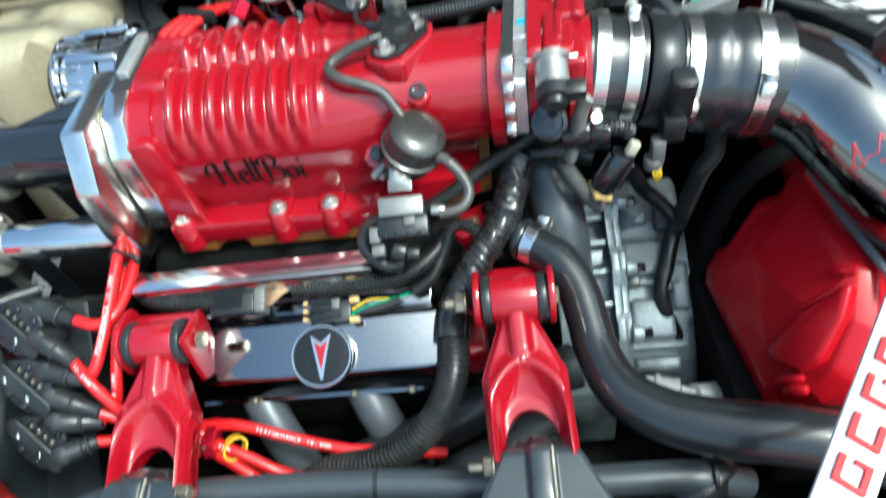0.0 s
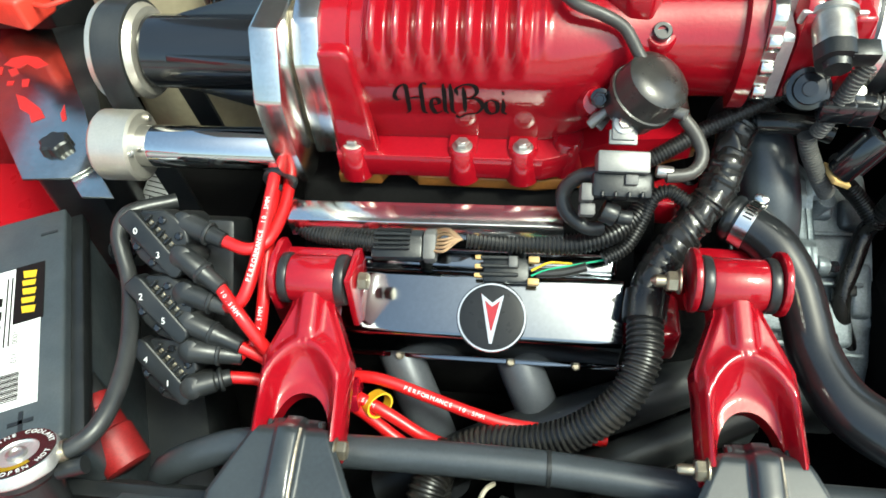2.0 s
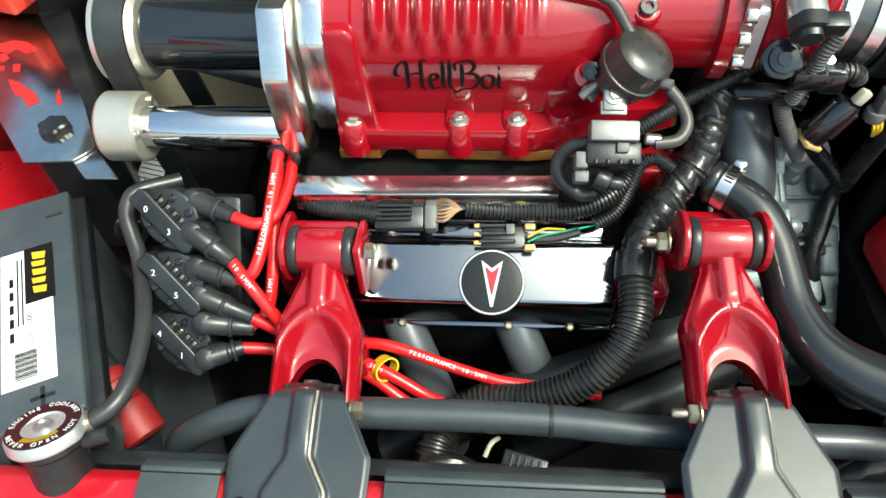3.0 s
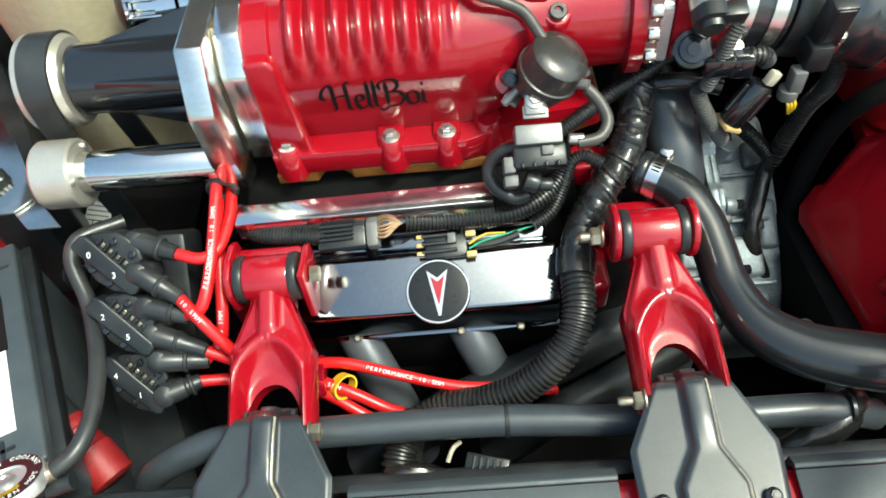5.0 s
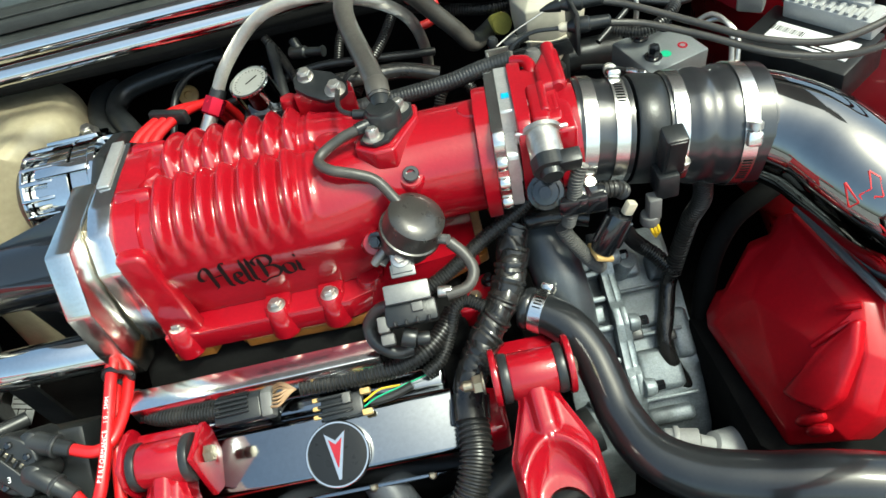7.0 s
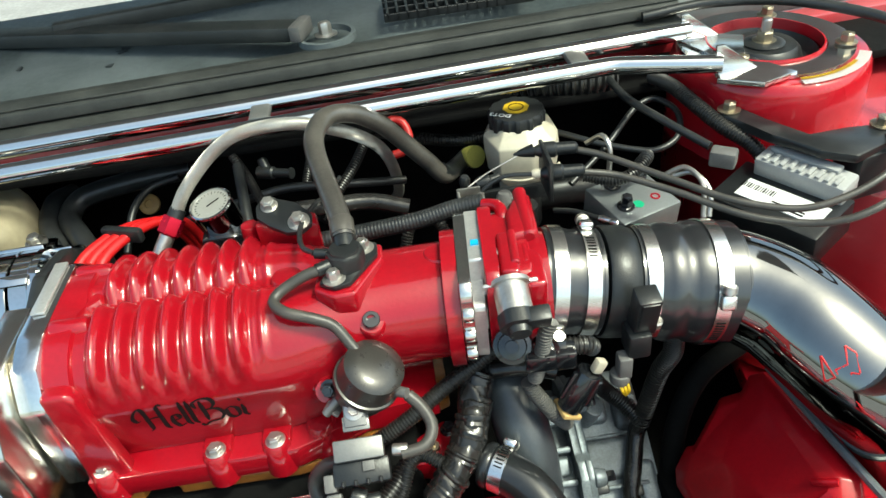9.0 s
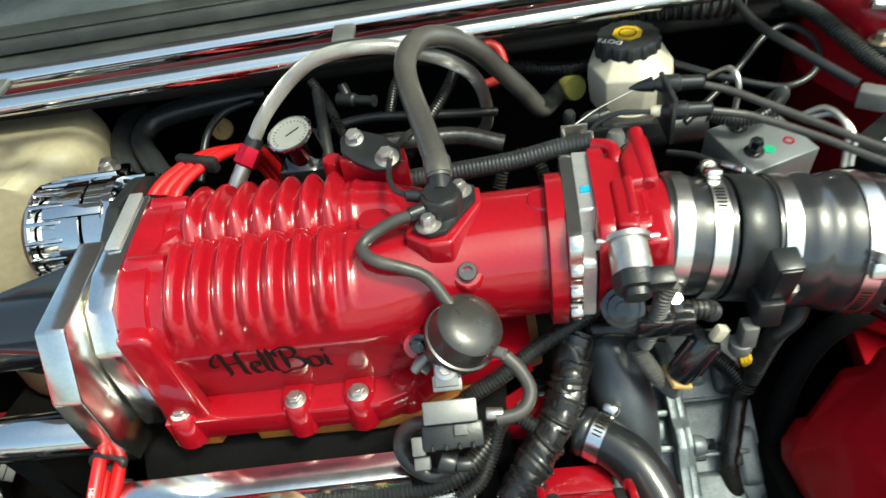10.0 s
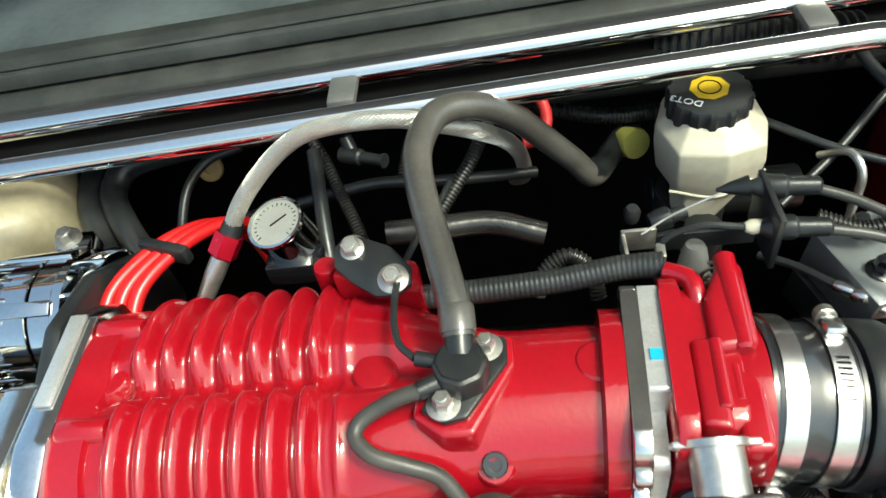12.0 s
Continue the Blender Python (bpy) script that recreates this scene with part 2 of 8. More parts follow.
def put(center, rot):
    m = rot.to_4x4() if rot else Matrix.Identity(4)
    m.translation = Vector(center)
    return m


def box(bm, c, size, rot=None, bevel=0.002, seg=2):
    t = bmesh.new()
    bmesh.ops.create_cube(t, size=1)
    bmesh.ops.scale(t, verts=t.verts, vec=size)
    if bevel:
        bmesh.ops.bevel(t, geom=t.edges[:], offset=min(bevel, min(size) * 0.45), segments=seg, affect="EDGES", profile=0.5)
    bmesh.ops.transform(t, matrix=put(c, rot), verts=t.verts)
    return merge(bm, t)


def lathe(bm, p, n, profile, seg=32, up=Z, wob=None, loop=False):
    """Turns profile [(along n, radius), ...] round the line through p along n."""
    t = bmesh.new()
    rings = []
    for d, r in profile:
        ring = []
        for i in range(seg):
            a = 2 * math.pi * i / seg
            rr = r * (wob(a) if wob else 1)
            ring.append(t.verts.new((rr * math.cos(a), rr * math.sin(a), d)))
        rings.append(ring)
    for a, b in zip(rings, rings[1:]):
        for i in range(seg):
            t.faces.new((a[i], a[(i + 1) % seg], b[(i + 1) % seg], b[i]))
    if loop:
        a, b = rings[-1], rings[0]
        for i in range(seg):
            t.faces.new((a[i], a[(i + 1) % seg], b[(i + 1) % seg], b[i]))
    for ring in () if loop else (rings[0], rings[-1]):
        if (ring[0].co.xy).length > 1e-6:
            t.faces.new(ring)
    bmesh.ops.remove_doubles(t, verts=t.verts, dist=1e-6)
    bmesh.ops.transform(t, matrix=put(p, axes(n, up)), verts=t.verts)
    return merge(bm, t)


def cyl(bm, a, b, r, r2=None, seg=28, bevel=0.0015):
    a, b = Vector(a), Vector(b)
    L = (b - a).length
    r2 = r if r2 is None else r2
    e = min(bevel, L * 0.4, r * 0.5)
    if e <= 0:
        return lathe(bm, a, b - a, [(0, r), (L, r2)], seg)
    return lathe(bm, a, b - a, [(0, r - e), (e * 0.3, r - e * 0.3), (e, r), (L - e, r2), (L - e * 0.3, r2 - e * 0.3), (L, r2 - e)], seg)


def prism(bm, pts, origin, u, v, depth, bevel=0.0015, seg=2):
    """A plate: outline pts [(a, b), ...] in the plane of u and v, depth thick along u x v."""
    u, v = Vector(u).normalized(), Vector(v).normalized()
    n = u.cross(v).normalized()
    t = bmesh.new()
    o = Vector(origin)
    lo = [t.verts.new(o + u * a + v * b) for a, b in pts]
    hi = [t.verts.new(o + u * a + v * b + n * depth) for a, b in pts]
    t.faces.new(lo[::-1])
    top = t.faces.new(hi)
    k = len(pts)
    for i in range(k):
        t.faces.new((lo[i], lo[(i + 1) % k], hi[(i + 1) % k], hi[i]))
    if bevel:
        bmesh.ops.bevel(t, geom=list(t.edges), offset=bevel, segments=seg, affect="EDGES", profile=0.5, clamp_overlap=True)
    return merge(bm, t)


def smooth_path(pts, step):
    """Points every step metres along a smooth line through pts."""
    P = [Vector(p) for p in pts]
    P = [P[0] * 2 - P[1]] + P + [P[-1] * 2 - P[-2]]
    dense = []
    for i in range(1, len(P) - 2):
        p0, p1, p2, p3 = P[i - 1:i + 3]
        d1, d2 = (p2 - p0) * 0.5, (p3 - p1) * 0.5
        L = (p2 - p1).length
        m0 = d1.normalized() * min(d1.length, L) if d1.length else d1
        m1 = d2.normalized() * min(d2.length, L) if d2.length else d2
        for k in range(24):
            s = k / 24
            h00, h10, h01, h11 = 2 * s**3 - 3 * s**2 + 1, s**3 - 2 * s**2 + s, -2 * s**3 + 3 * s**2, s**3 - s**2
            dense.append(p1 * h00 + m0 * h10 + p2 * h01 + m1 * h11)
    dense.append(P[-2])
    out, acc = [dense[0]], 0.0
    for a, b in zip(dense, dense[1:]):
        L = (b - a).length
        while L > 0 and acc + L >= step:
            a = a + (b - a) * ((step - acc) / L)
            out.append(a.copy())
            L, acc = (b - a).length, 0.0
        acc += L
    if (out[-1] - dense[-1]).length > step * 0.3:
        out.append(dense[-1])
    return out


def tube(bm, pts, r, seg=16, step=0.005, ring=None, flat=1.0, crease=0.0):
    """A hose through pts. ring=(pitch, depth): corrugated; r: a radius, or a function of the way along (0 to 1)."""
    step = ring[0] / 4 if ring else step
    path = smooth_path(pts, step)
    t = bmesh.new()
    rings, nrm = [], None
    for i, p in enumerate(path):
        d = (path[min(i + 1, len(path) - 1)] - path[max(i - 1, 0)]).normalized()
        if nrm is None:
            nrm = d.orthogonal().normalized()
        nrm = (nrm - d * nrm.dot(d)).normalized()
        bi = d.cross(nrm)
        rad = r(i / (len(path) - 1)) if callable(r) else r
        if ring:
            rad += ring[1] * (0.5 if i % 4 in (0, 1) else -0.5)
        row = []
        for k in range(seg):
            a = 2 * math.pi * k / seg
            w = nrm * math.cos(a) + bi * math.sin(a) * flat
            q = p + w * rad
            if crease:
                s = p.dot(Vector((1, 1, 1))) * 55 + 1.1 * math.sin(a)
                q += w * crease * rad * (1.4 * noise.noise(Vector((s, math.cos(a) * 1.2, math.sin(a) * 1.2))) + 0.3 * noise.noise(Vector((s * 2.7, math.cos(a) * 2.4, math.sin(a) * 2.4))))
            row.append(t.verts.new(q))
        rings.append(row)
    for a, b in zip(rings, rings[1:]):
        for k in range(seg):
            t.faces.new((a[k], a[(k + 1) % seg], b[(k + 1) % seg], b[k]))
    t.faces.new(rings[0][::-1])
    t.faces.new(rings[-1])
    return merge(bm, t)


def hexagon(bm, p, n, r, h, turn=0.0):
    return lathe(bm, p, n, [(0, r), (h * 0.85, r), (h, r * 0.86)], 6)


def bolt_mesh(p, n, r=0.0065, h=0.006, flange=0.0095):
    """A flanged hex bolt head with its washer."""
    bm = bmesh.new()
    n = Vector(n).normalized()
    if flange:
        lathe(bm, p, n, [(0, flange), (0.0012, flange), (0.0022, r * 1.02)], 24)
    hexagon(bm, Vector(p) + n * 0.0015, n, r, h)
    lathe(bm, Vector(p) + n * (h + 0.0012), n, [(0, r * 0.62), (0.0008, r * 0.5)], 18)
    return bm


def words(text, size, extrude, m, shear=0.0, space=1.0):
    """Lettering as a mesh, laid by the pose m: x along the line, z out of the surface."""
    c = bpy.data.curves.new("words", "FONT")
    c.body, c.size, c.extrude, c.shear, c.space_character = text, size, extrude, shear, space
    c.align_x, c.align_y = "CENTER", "CENTER"
    c.resolution_u = 4
    ob = new("words", c)
    bpy.context.view_layer.update()
    me = bpy.data.meshes.new_from_object(ob.evaluated_get(bpy.context.evaluated_depsgraph_get()))
    bm = bmesh.new()
    bm.from_mesh(me)
    bpy.data.objects.remove(ob)
    bpy.data.curves.remove(c)
    bpy.data.meshes.remove(me)
    bmesh.ops.transform(bm, matrix=m, verts=bm.verts)
    return bm


def face_pose(c, u, n):
    """A pose at c with x along u and z along n."""
    u, n = Vector(u).normalized(), Vector(n).normalized()
    v = n.cross(u).normalized()
    u = v.cross(n)
    m = Matrix((u, v, n)).transposed().to_4x4()
    m.translation = Vector(c)
    return m


def step01(a, b, x):
    s = min(1.0, max(0.0, (x - a) / (b - a)))
    return s * s * (3 - 2 * s)


def hose(name, pts, r, material, label, category="hose", **kw):
    return solid(name, tube(bmesh.new(), pts, r, **kw), material, label, category)

# ---- the setting: ground, body panels round the bay ----
def quad_sheet(x0, x1, y0, y1, z, nx=8, ny=8, rise=0.0):
    bm = bmesh.new()
    bmesh.ops.create_grid(bm, x_segments=nx, y_segments=ny, size=0.5)
    bmesh.ops.transform(bm, matrix=Matrix.Translation(((x0 + x1) / 2, (y0 + y1) / 2, z)) @ Matrix.Diagonal((x1 - x0, y1 - y0, 1, 1)), verts=bm.verts)
    return bm


# ground out of view, pale so that it throws light up into the bay
bm = quad_sheet(-400, 400, -400, 400, 0.0)
solid("ground", bm, GROUND, "unseen ground under and round the car, made pale to bounce light", "ground", kind="structure")
# tray and firewall take the near-black colour that stands in for deep shade
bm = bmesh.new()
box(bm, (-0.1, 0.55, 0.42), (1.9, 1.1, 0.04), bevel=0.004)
solid("bay_floor", bm, DARK, "underside tray of the engine bay, coloured near-black for deep shade", "tray", kind="structure")
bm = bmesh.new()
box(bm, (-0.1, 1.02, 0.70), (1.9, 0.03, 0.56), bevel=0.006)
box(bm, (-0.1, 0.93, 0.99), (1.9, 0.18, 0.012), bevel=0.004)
solid("firewall", bm, DARK, "firewall behind the engine, coloured near-black for deep shade", "panel", kind="structure")
bm = bmesh.new()
box(bm, (-1.0, 0.5, 0.62), (0.03, 1.1, 0.75), bevel=0.006)
box(bm, (-0.80, 0.42, 0.60), (0.36, 0.62, 0.03), bevel=0.006)
solid("inner_fender", bm, RED_BODY, "red painted inner fender panel", "panel", kind="structure")
bm = bmesh.new()
box(bm, (0.80, 0.5, 0.66), (0.03, 1.1, 0.75), bevel=0.006)
prism(bm, [(0.36, 0.30), (0.80, 0.10), (0.80, 1.0), (0.42, 1.0), (0.36, 0.60)], (0, 0, 0.60), X, Y, 0.03, 0.004)
prism(bm, [(0.362, 0.705), (0.47, 0.61), (0.80, 0.56), (0.80, 1.02), (0.36, 1.02), (0.345, 0.80)], (0, 0, 0.63), X, Y, 0.33, 0.03, 4)
solid("inner_fender", bm, RED_BODY, "glossy red inner fender panel beside the strut tower", "panel", kind="structure")
bm = bmesh.new()
box(bm, (-1.06, 0.45, 1.0), (0.16, 1.6, 0.05), bevel=0.02, seg=4)
solid("fender", bm, RED_BODY, "red painted outer fender edge", "fender", kind="structure")
bm = bmesh.new()
box(bm, (0.88, 0.45, 1.0), (0.20, 1.6, 0.05), bevel=0.02, seg=4)
solid("fender", bm, RED_BODY, "red painted outer fender edge", "fender", kind="structure")

# front cross panel, red with black cover strips on its rear edge
bm = bmesh.new()
prism(bm, [(0.206, 0.768), (0.196, 0.775), (0.150, 0.772), (0.02, 0.758), (-0.25, 0.735), (-0.25, 0.60), (0.206, 0.60)], (-1.0, 0, 0), Y, Z, 1.8, 0.003)
solid("front_panel", bm, RED_BODY, "red painted front cross panel above the radiator", "panel", kind="structure")
strip_group = "cover strips on the front panel"
for x0, x1 in ((-0.470, -0.405), (-0.276, -0.064), (0.070, 0.150)):
    strip = thing("cover_strip", ((x0 + x1) / 2, 0.185, 0.774), "matt black plastic cover strip on the red front panel", "cover strip", strip_group)
    bm = bmesh.new()
    prism(bm, [(0.199, 0.7835), (0.162, 0.7775), (0.160, 0.7745), (0.198, 0.780)], (x0, 0, 0), Y, Z, x1 - x0, 0.0010)
    part("face", bm, STRIP, strip)
    bm = bmesh.new()
    prism(bm, [(0.2115, 0.748), (0.2115, 0.779), (0.203, 0.7855), (0.1995, 0.7845), (0.1995, 0.781), (0.2068, 0.775), (0.2068, 0.748)], (x0, 0, 0), Y, Z, x1 - x0, 0.0012)
    part("rolled_edge", bm, STRIP, strip)
bm = bmesh.new()
box(bm, (-0.12, 0.219, 0.735), (1.2, 0.014, 0.05), bevel=0.003)
box(bm, (-0.12, 0.232, 0.60), (0.9, 0.03, 0.22), bevel=0.003)
solid("radiator_shroud", bm, PLASTIC, "black plastic radiator shroud behind the front panel", "shroud")

# raised bonnet over the bay, out of view
bm = bmesh.new()
prism(bm, [(1.20, 1.12), (1.23, 1.12), (0.70, 2.12), (0.67, 2.10)], (-0.85, 0, 0), Y, Z, 1.6, 0.004)
solid("bonnet", bm, LINER, "raised bonnet with a grey felt liner", "bonnet", kind="structure")

# cowl, seal and windscreen base, all slightly askew to the bay
def skew(bm, k=0.05):
    for v in bm.verts:
        v.co.y += k * (v.co.x + 0.35) + 0.012
    return bm


bm = bmesh.new()
prism(bm, [(0.905, 1.035), (0.93, 1.050), (1.02, 1.058), (1.16, 1.085), (1.16, 1.06), (1.02, 1.03), (0.905, 1.01)], (-0.95, 0, 0), Y, Z, 1.6, 0.003)
cowl = solid("cowl_panel", skew(bm), COWL, "faded dark grey plastic cowl panel with stains", "cowl panel", kind="structure")
rng = random.Random(21)
for k in range(9):
    x, y = rng.uniform(-0.66, -0.18), rng.uniform(0.950, 1.09)
    L, w, tilt = rng.uniform(0.003, 0.008), rng.uniform(0.002, 0.005), rng.uniform(-0.8, 1.6)
    z = 1.050 + (y - 0.93) * 0.089 if y < 1.02 else 1.058 + (y - 1.02) * 0.193
    pts = []
    for i in range(18):
        a = 2 * math.pi * i / 18
        r = 1 + rng.uniform(-0.4, 0.4)
        pts.append((math.cos(a) * L * r, math.sin(a) * w * r))
    u_ = Vector((math.cos(tilt), math.sin(tilt), math.sin(tilt) * 0.10)).normalized()
    v_ = Vector((-math.sin(tilt), math.cos(tilt), math.cos(tilt) * 0.10)).normalized()
    part("stain", prism(bmesh.new(), pts, (x, y + 0.05 * (x + 0.35) + 0.012, z + 0.0012), u_, v_, 0.0006, 0), STAIN, cowl, "dark wet stain")
seal = thing("weather_seal", (-0.3, 0.87, 1.018), "dull grey rubber weather seal in two steps along the cowl", "rubber seal")
bm = bmesh.new()
prism(bm, [(0.850, 1.018), (0.841, 1.030), (0.844, 1.041), (0.856, 1.045), (0.872, 1.046), (0.875, 1.018)], (-0.95, 0, 0), Y, Z, 1.28, 0.002)
part("lower_lip", skew(bm), SEAL, seal)
bm = bmesh.new()
prism(bm, [(0.862, 1.0485), (0.866, 1.061), (0.884, 1.068), (0.905, 1.064), (0.912, 1.050), (0.905, 1.03), (0.877, 1.03), (0.877, 1.0475)], (-0.95, 0, 0), Y, Z, 1.28, 0.002)
part("upper_lip", skew(bm), SEAL, seal)
bm = bmesh.new()
tube(bm, [(-0.95, 0.8705, 1.0645), (-0.3, 0.8705, 1.0645), (0.33, 0.8705, 1.0645)], 0.0016, 8, 0.02)
part("bead", skew(bm), SEAL, seal)
bm = bmesh.new()
box(bm, (-0.1, 0.893, 0.999), (1.7, 0.05, 0.022), bevel=0.004)
skew(bm, 0.06)
solid("cowl_lip", bm, RED_BODY, "red painted cowl lip under the rubber seal", "panel", kind="structure")
wiper = thing("windscreen_wiper", (-0.25, 1.0, 1.06), "dark satin windscreen wiper lying along the cowl", "wiper")
w0, w1 = Vector((-0.62, 1.120, 1.082)), Vector((-0.135, 0.957, 1.078))
wr_ = Matrix.Rotation(math.atan2(w1.y - w0.y, w1.x - w0.x), 3, "Z")
bm = bmesh.new()
box(bm, (w0 + w1) / 2, ((w1 - w0).length, 0.034, 0.019), wr_, 0.004)
part("arm", bm, WIPER, wiper)
part("rivet", lathe(bmesh.new(), w0.lerp(w1, 0.68) + Z * 0.005, Z, [(0, 0.0045), (0.0015, 0.004), (0.002, 0)], 16), ZINC, wiper)
bm = bmesh.new()
box(bm, w1 + wr_ @ Vector((0.008, 0, 0.004)), (0.016, 0.044, 0.020), wr_, 0.004)
part("clip", bm, GREY_PL, wiper)
part("pivot_nut", bolt_mesh((-0.098, 0.950, 1.072), Z, 0.008, 0.014, 0.014), ZINC, wiper)
bm = bmesh.new()
lathe(bm, (-0.098, 0.954, 1.064), Z, [(0, 0.036), (0.008, 0.036), (0.008, 0.031), (0.001, 0.030)], 36, loop=True)
part("pivot_ring", bm, COWL, wiper)
bm = bmesh.new()
box(bm, (-0.29, 1.090, 1.088), (0.34, 0.018, 0.020), pose(0, 0, 0, 0, 0, 8).to_3x3(), 0.004)
solid("wiper_link", bm, WIPER, "dark wiper linkage bar lying on the cowl", "wiper linkage")
vent = thing("cowl_vent", (0.05, 1.01, 1.06), "black plastic vent grille in the cowl", "vent grille")
for k in range(15):
    bm = bmesh.new()
    box(bm, (-0.020 + k * 0.0125, 1.008, 1.074), (0.003, 0.075, 0.012), bevel=0.0008, seg=1)
    part("slat", bm, PLASTIC, vent)
for k in range(4):
    bm = bmesh.new()
    box(bm, (0.070, 0.972 + k * 0.024, 1.073), (0.19, 0.003, 0.010), bevel=0.0008, seg=1)
    part("rail", bm, PLASTIC, vent)

# ---- engine block and front bank ----
engine = thing("engine_block", (-0.2, 0.5, 0.44), "cast engine block low in the bay, coloured near-black for deep shade", "engine block")
# block and manifold are coloured near-black, so their shade is in the colour
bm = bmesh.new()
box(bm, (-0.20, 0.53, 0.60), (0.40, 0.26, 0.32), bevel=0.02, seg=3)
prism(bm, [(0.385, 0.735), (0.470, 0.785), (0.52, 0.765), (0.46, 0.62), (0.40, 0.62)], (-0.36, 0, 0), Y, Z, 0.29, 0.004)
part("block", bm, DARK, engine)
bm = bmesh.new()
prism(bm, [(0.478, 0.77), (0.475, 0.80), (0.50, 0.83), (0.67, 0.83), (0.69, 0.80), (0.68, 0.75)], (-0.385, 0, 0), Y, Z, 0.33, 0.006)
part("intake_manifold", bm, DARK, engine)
bm = bmesh.new()
prism(bm, [(-0.346, 0.4955), (-0.306, 0.4955), (-0.304, 0.508), (-0.297, 0.513), (-0.284, 0.512), (-0.276, 0.505), (-0.272, 0.4955), (-0.165, 0.4945), (-0.125, 0.499), (-0.060, 0.530), (-0.02, 0.545), (-0.02, 0.66), (-0.352, 0.66)], (0, 0, 0.836), X, Y, 0.012, 0.002)
part("gasket_plate", bm, ORANGE, engine, "ochre lacquered adapter plate under the blower")

# chrome valve cover, its face leaning forward
VU, VN = X, Vector((0, -0.5, 0.866))
VV = VN.cross(VU)
cover = thing("valve_cover", (-0.21, 0.40, 0.735), "polished chrome valve cover with a round black badge", "valve cover")
vo = Vector((-0.345, 0.398, 0.782))


def on_cover(a, b, h=0.0):
    return vo + VU * a + VV * b + VN * h


bm = bmesh.new()
prism(bm, [(-0.043, -0.046), (-0.041, -0.032), (-0.0265, -0.003), (-0.0235, 0.0), (0.029, 0.0), (0.033, -0.003), (0.040, -0.034), (0.040, -0.046)], on_cover(0, 0, 0), VV, VN, 0.262, 0.0022, 3)
part("lid", bm, COVER, cover)
bm = bmesh.new()
prism(bm, [(0.0, -0.046), (0.0, 0.068), (0.264, 0.068), (0.270, 0.060), (0.270, -0.040), (0.264, -0.046)], on_cover(0, 0, -0.054), VU, VV, 0.008, 0.002, 2)
prism(bm, [(0.01, 0.036), (0.010, 0.060), (0.258, 0.060), (0.258, 0.036)], on_cover(0, 0, -0.046), VU, VV, 0.026, 0.006, 3)
part("skirt", bm, COVER, cover)
for a, b in ((0.060, -0.044), (0.165, -0.044), (0.225, -0.044)):
    part("cover_bolt", bolt_mesh(on_cover(a, b, -0.046), VN, 0.0032, 0.004, 0.0042), BRASS_BOLT, cover)
bc = Vector((-0.197, 0.387, 0.786))
badge = part("badge", lathe(bmesh.new(), bc - VN * 0.004, VN, [(0, 0.029), (0.006, 0.0305), (0.010, 0.0305), (0.0115, 0.0295), (0.0115, 0.0280), (0.009, 0.0275)], 56), CHROME, cover, "chrome ring badge with a black disc")
part("disc", lathe(bmesh.new(), bc, VN, [(0, 0.0276), (0.0062, 0.0276), (0.0072, 0.020)], 48), BADGE, badge, "black disc")
bm = bmesh.new()
prism(bm, [(-0.0105, 0.021), (0.0, 0.012), (0.0105, 0.021), (0.0015, -0.023), (-0.0015, -0.023)], bc + VN * 0.0070, VU, VV, 0.0016, 0.0004, 1)
part("arrowhead", bm, CHROME, badge, "bright metal arrowhead shape")
bm = bmesh.new()
prism(bm, [(-0.0065, 0.0145), (0.0, 0.0085), (0.0065, 0.0145), (0.0004, -0.012), (-0.0004, -0.012)], bc + VN * 0.0078, VU, VV, 0.0016, 0.0004, 1)
part("inlay", bm, RED, badge, "red enamel inlay")

# fuel rail
rail = thing("fuel_rail", (-0.26, 0.45, 0.825), "polished square aluminium fuel rail", "fuel rail")
bm = bmesh.new()
box(bm, (-0.259, 0.4485, 0.840), (0.240, 0.024, 0.022), pose(0, 0, 0, 1.5, 0, 1).to_3x3(), 0.0015)
part("bar", bm, POLISHED, rail)
for x in (-0.345, -0.262, -0.178):
    bm = bmesh.new()
    cyl(bm, (x, 0.452, 0.838), (x, 0.448, 0.775), 0.008)
    part("injector", bm, PLASTIC, rail)

# harness plugs on the valve cover
plug = thing("wiring_plug", (-0.28, 0.43, 0.815), "black multi-pin wiring plug with grey lock and tan wires", "plug")
R1 = pose(0, 0, 0, 25, 0, 2).to_3x3()
bm = bmesh.new()
box(bm, (-0.283, 0.431, 0.823), (0.045, 0.022, 0.014), R1, 0.002)
for k in range(5):
    box(bm, (-0.287, 0.424 + k * 0.004, 0.8305 + k * 0.0016), (0.032, 0.0022, 0.003), R1, 0.0006, 1)
part("body", bm, PLASTIC, plug)
bm = bmesh.new()
box(bm, (-0.254, 0.432, 0.824), (0.012, 0.026, 0.018), R1, 0.003)
part("lock", bm, GREY_PL, plug, "grey plastic lock")
for k in range(5):
    o = 0.004 * (k - 2)
    part("wire", tube(bmesh.new(), [(-0.249, 0.432 + o, 0.829), (-0.240, 0.430 + o * 1.1, 0.833), (-0.230, 0.438 + o * 0.4, 0.831), (-0.222, 0.441, 0.829)], 0.0013, 8, 0.003), COPPER, plug)
plug = thing("fuse_plug", (-0.18, 0.425, 0.805), "black and tan flat connector with yellow green wires", "plug")
bm = bmesh.new()
box(bm, (-0.187, 0.424, 0.806), (0.040, 0.022, 0.009), R1, 0.002)
for k in range(3):
    box(bm, (-0.193, 0.417 + k * 0.007, 0.8095 + k * 0.003), (0.034, 0.0035, 0.004), R1, 0.001, 1)
part("body", bm, PLASTIC, plug)
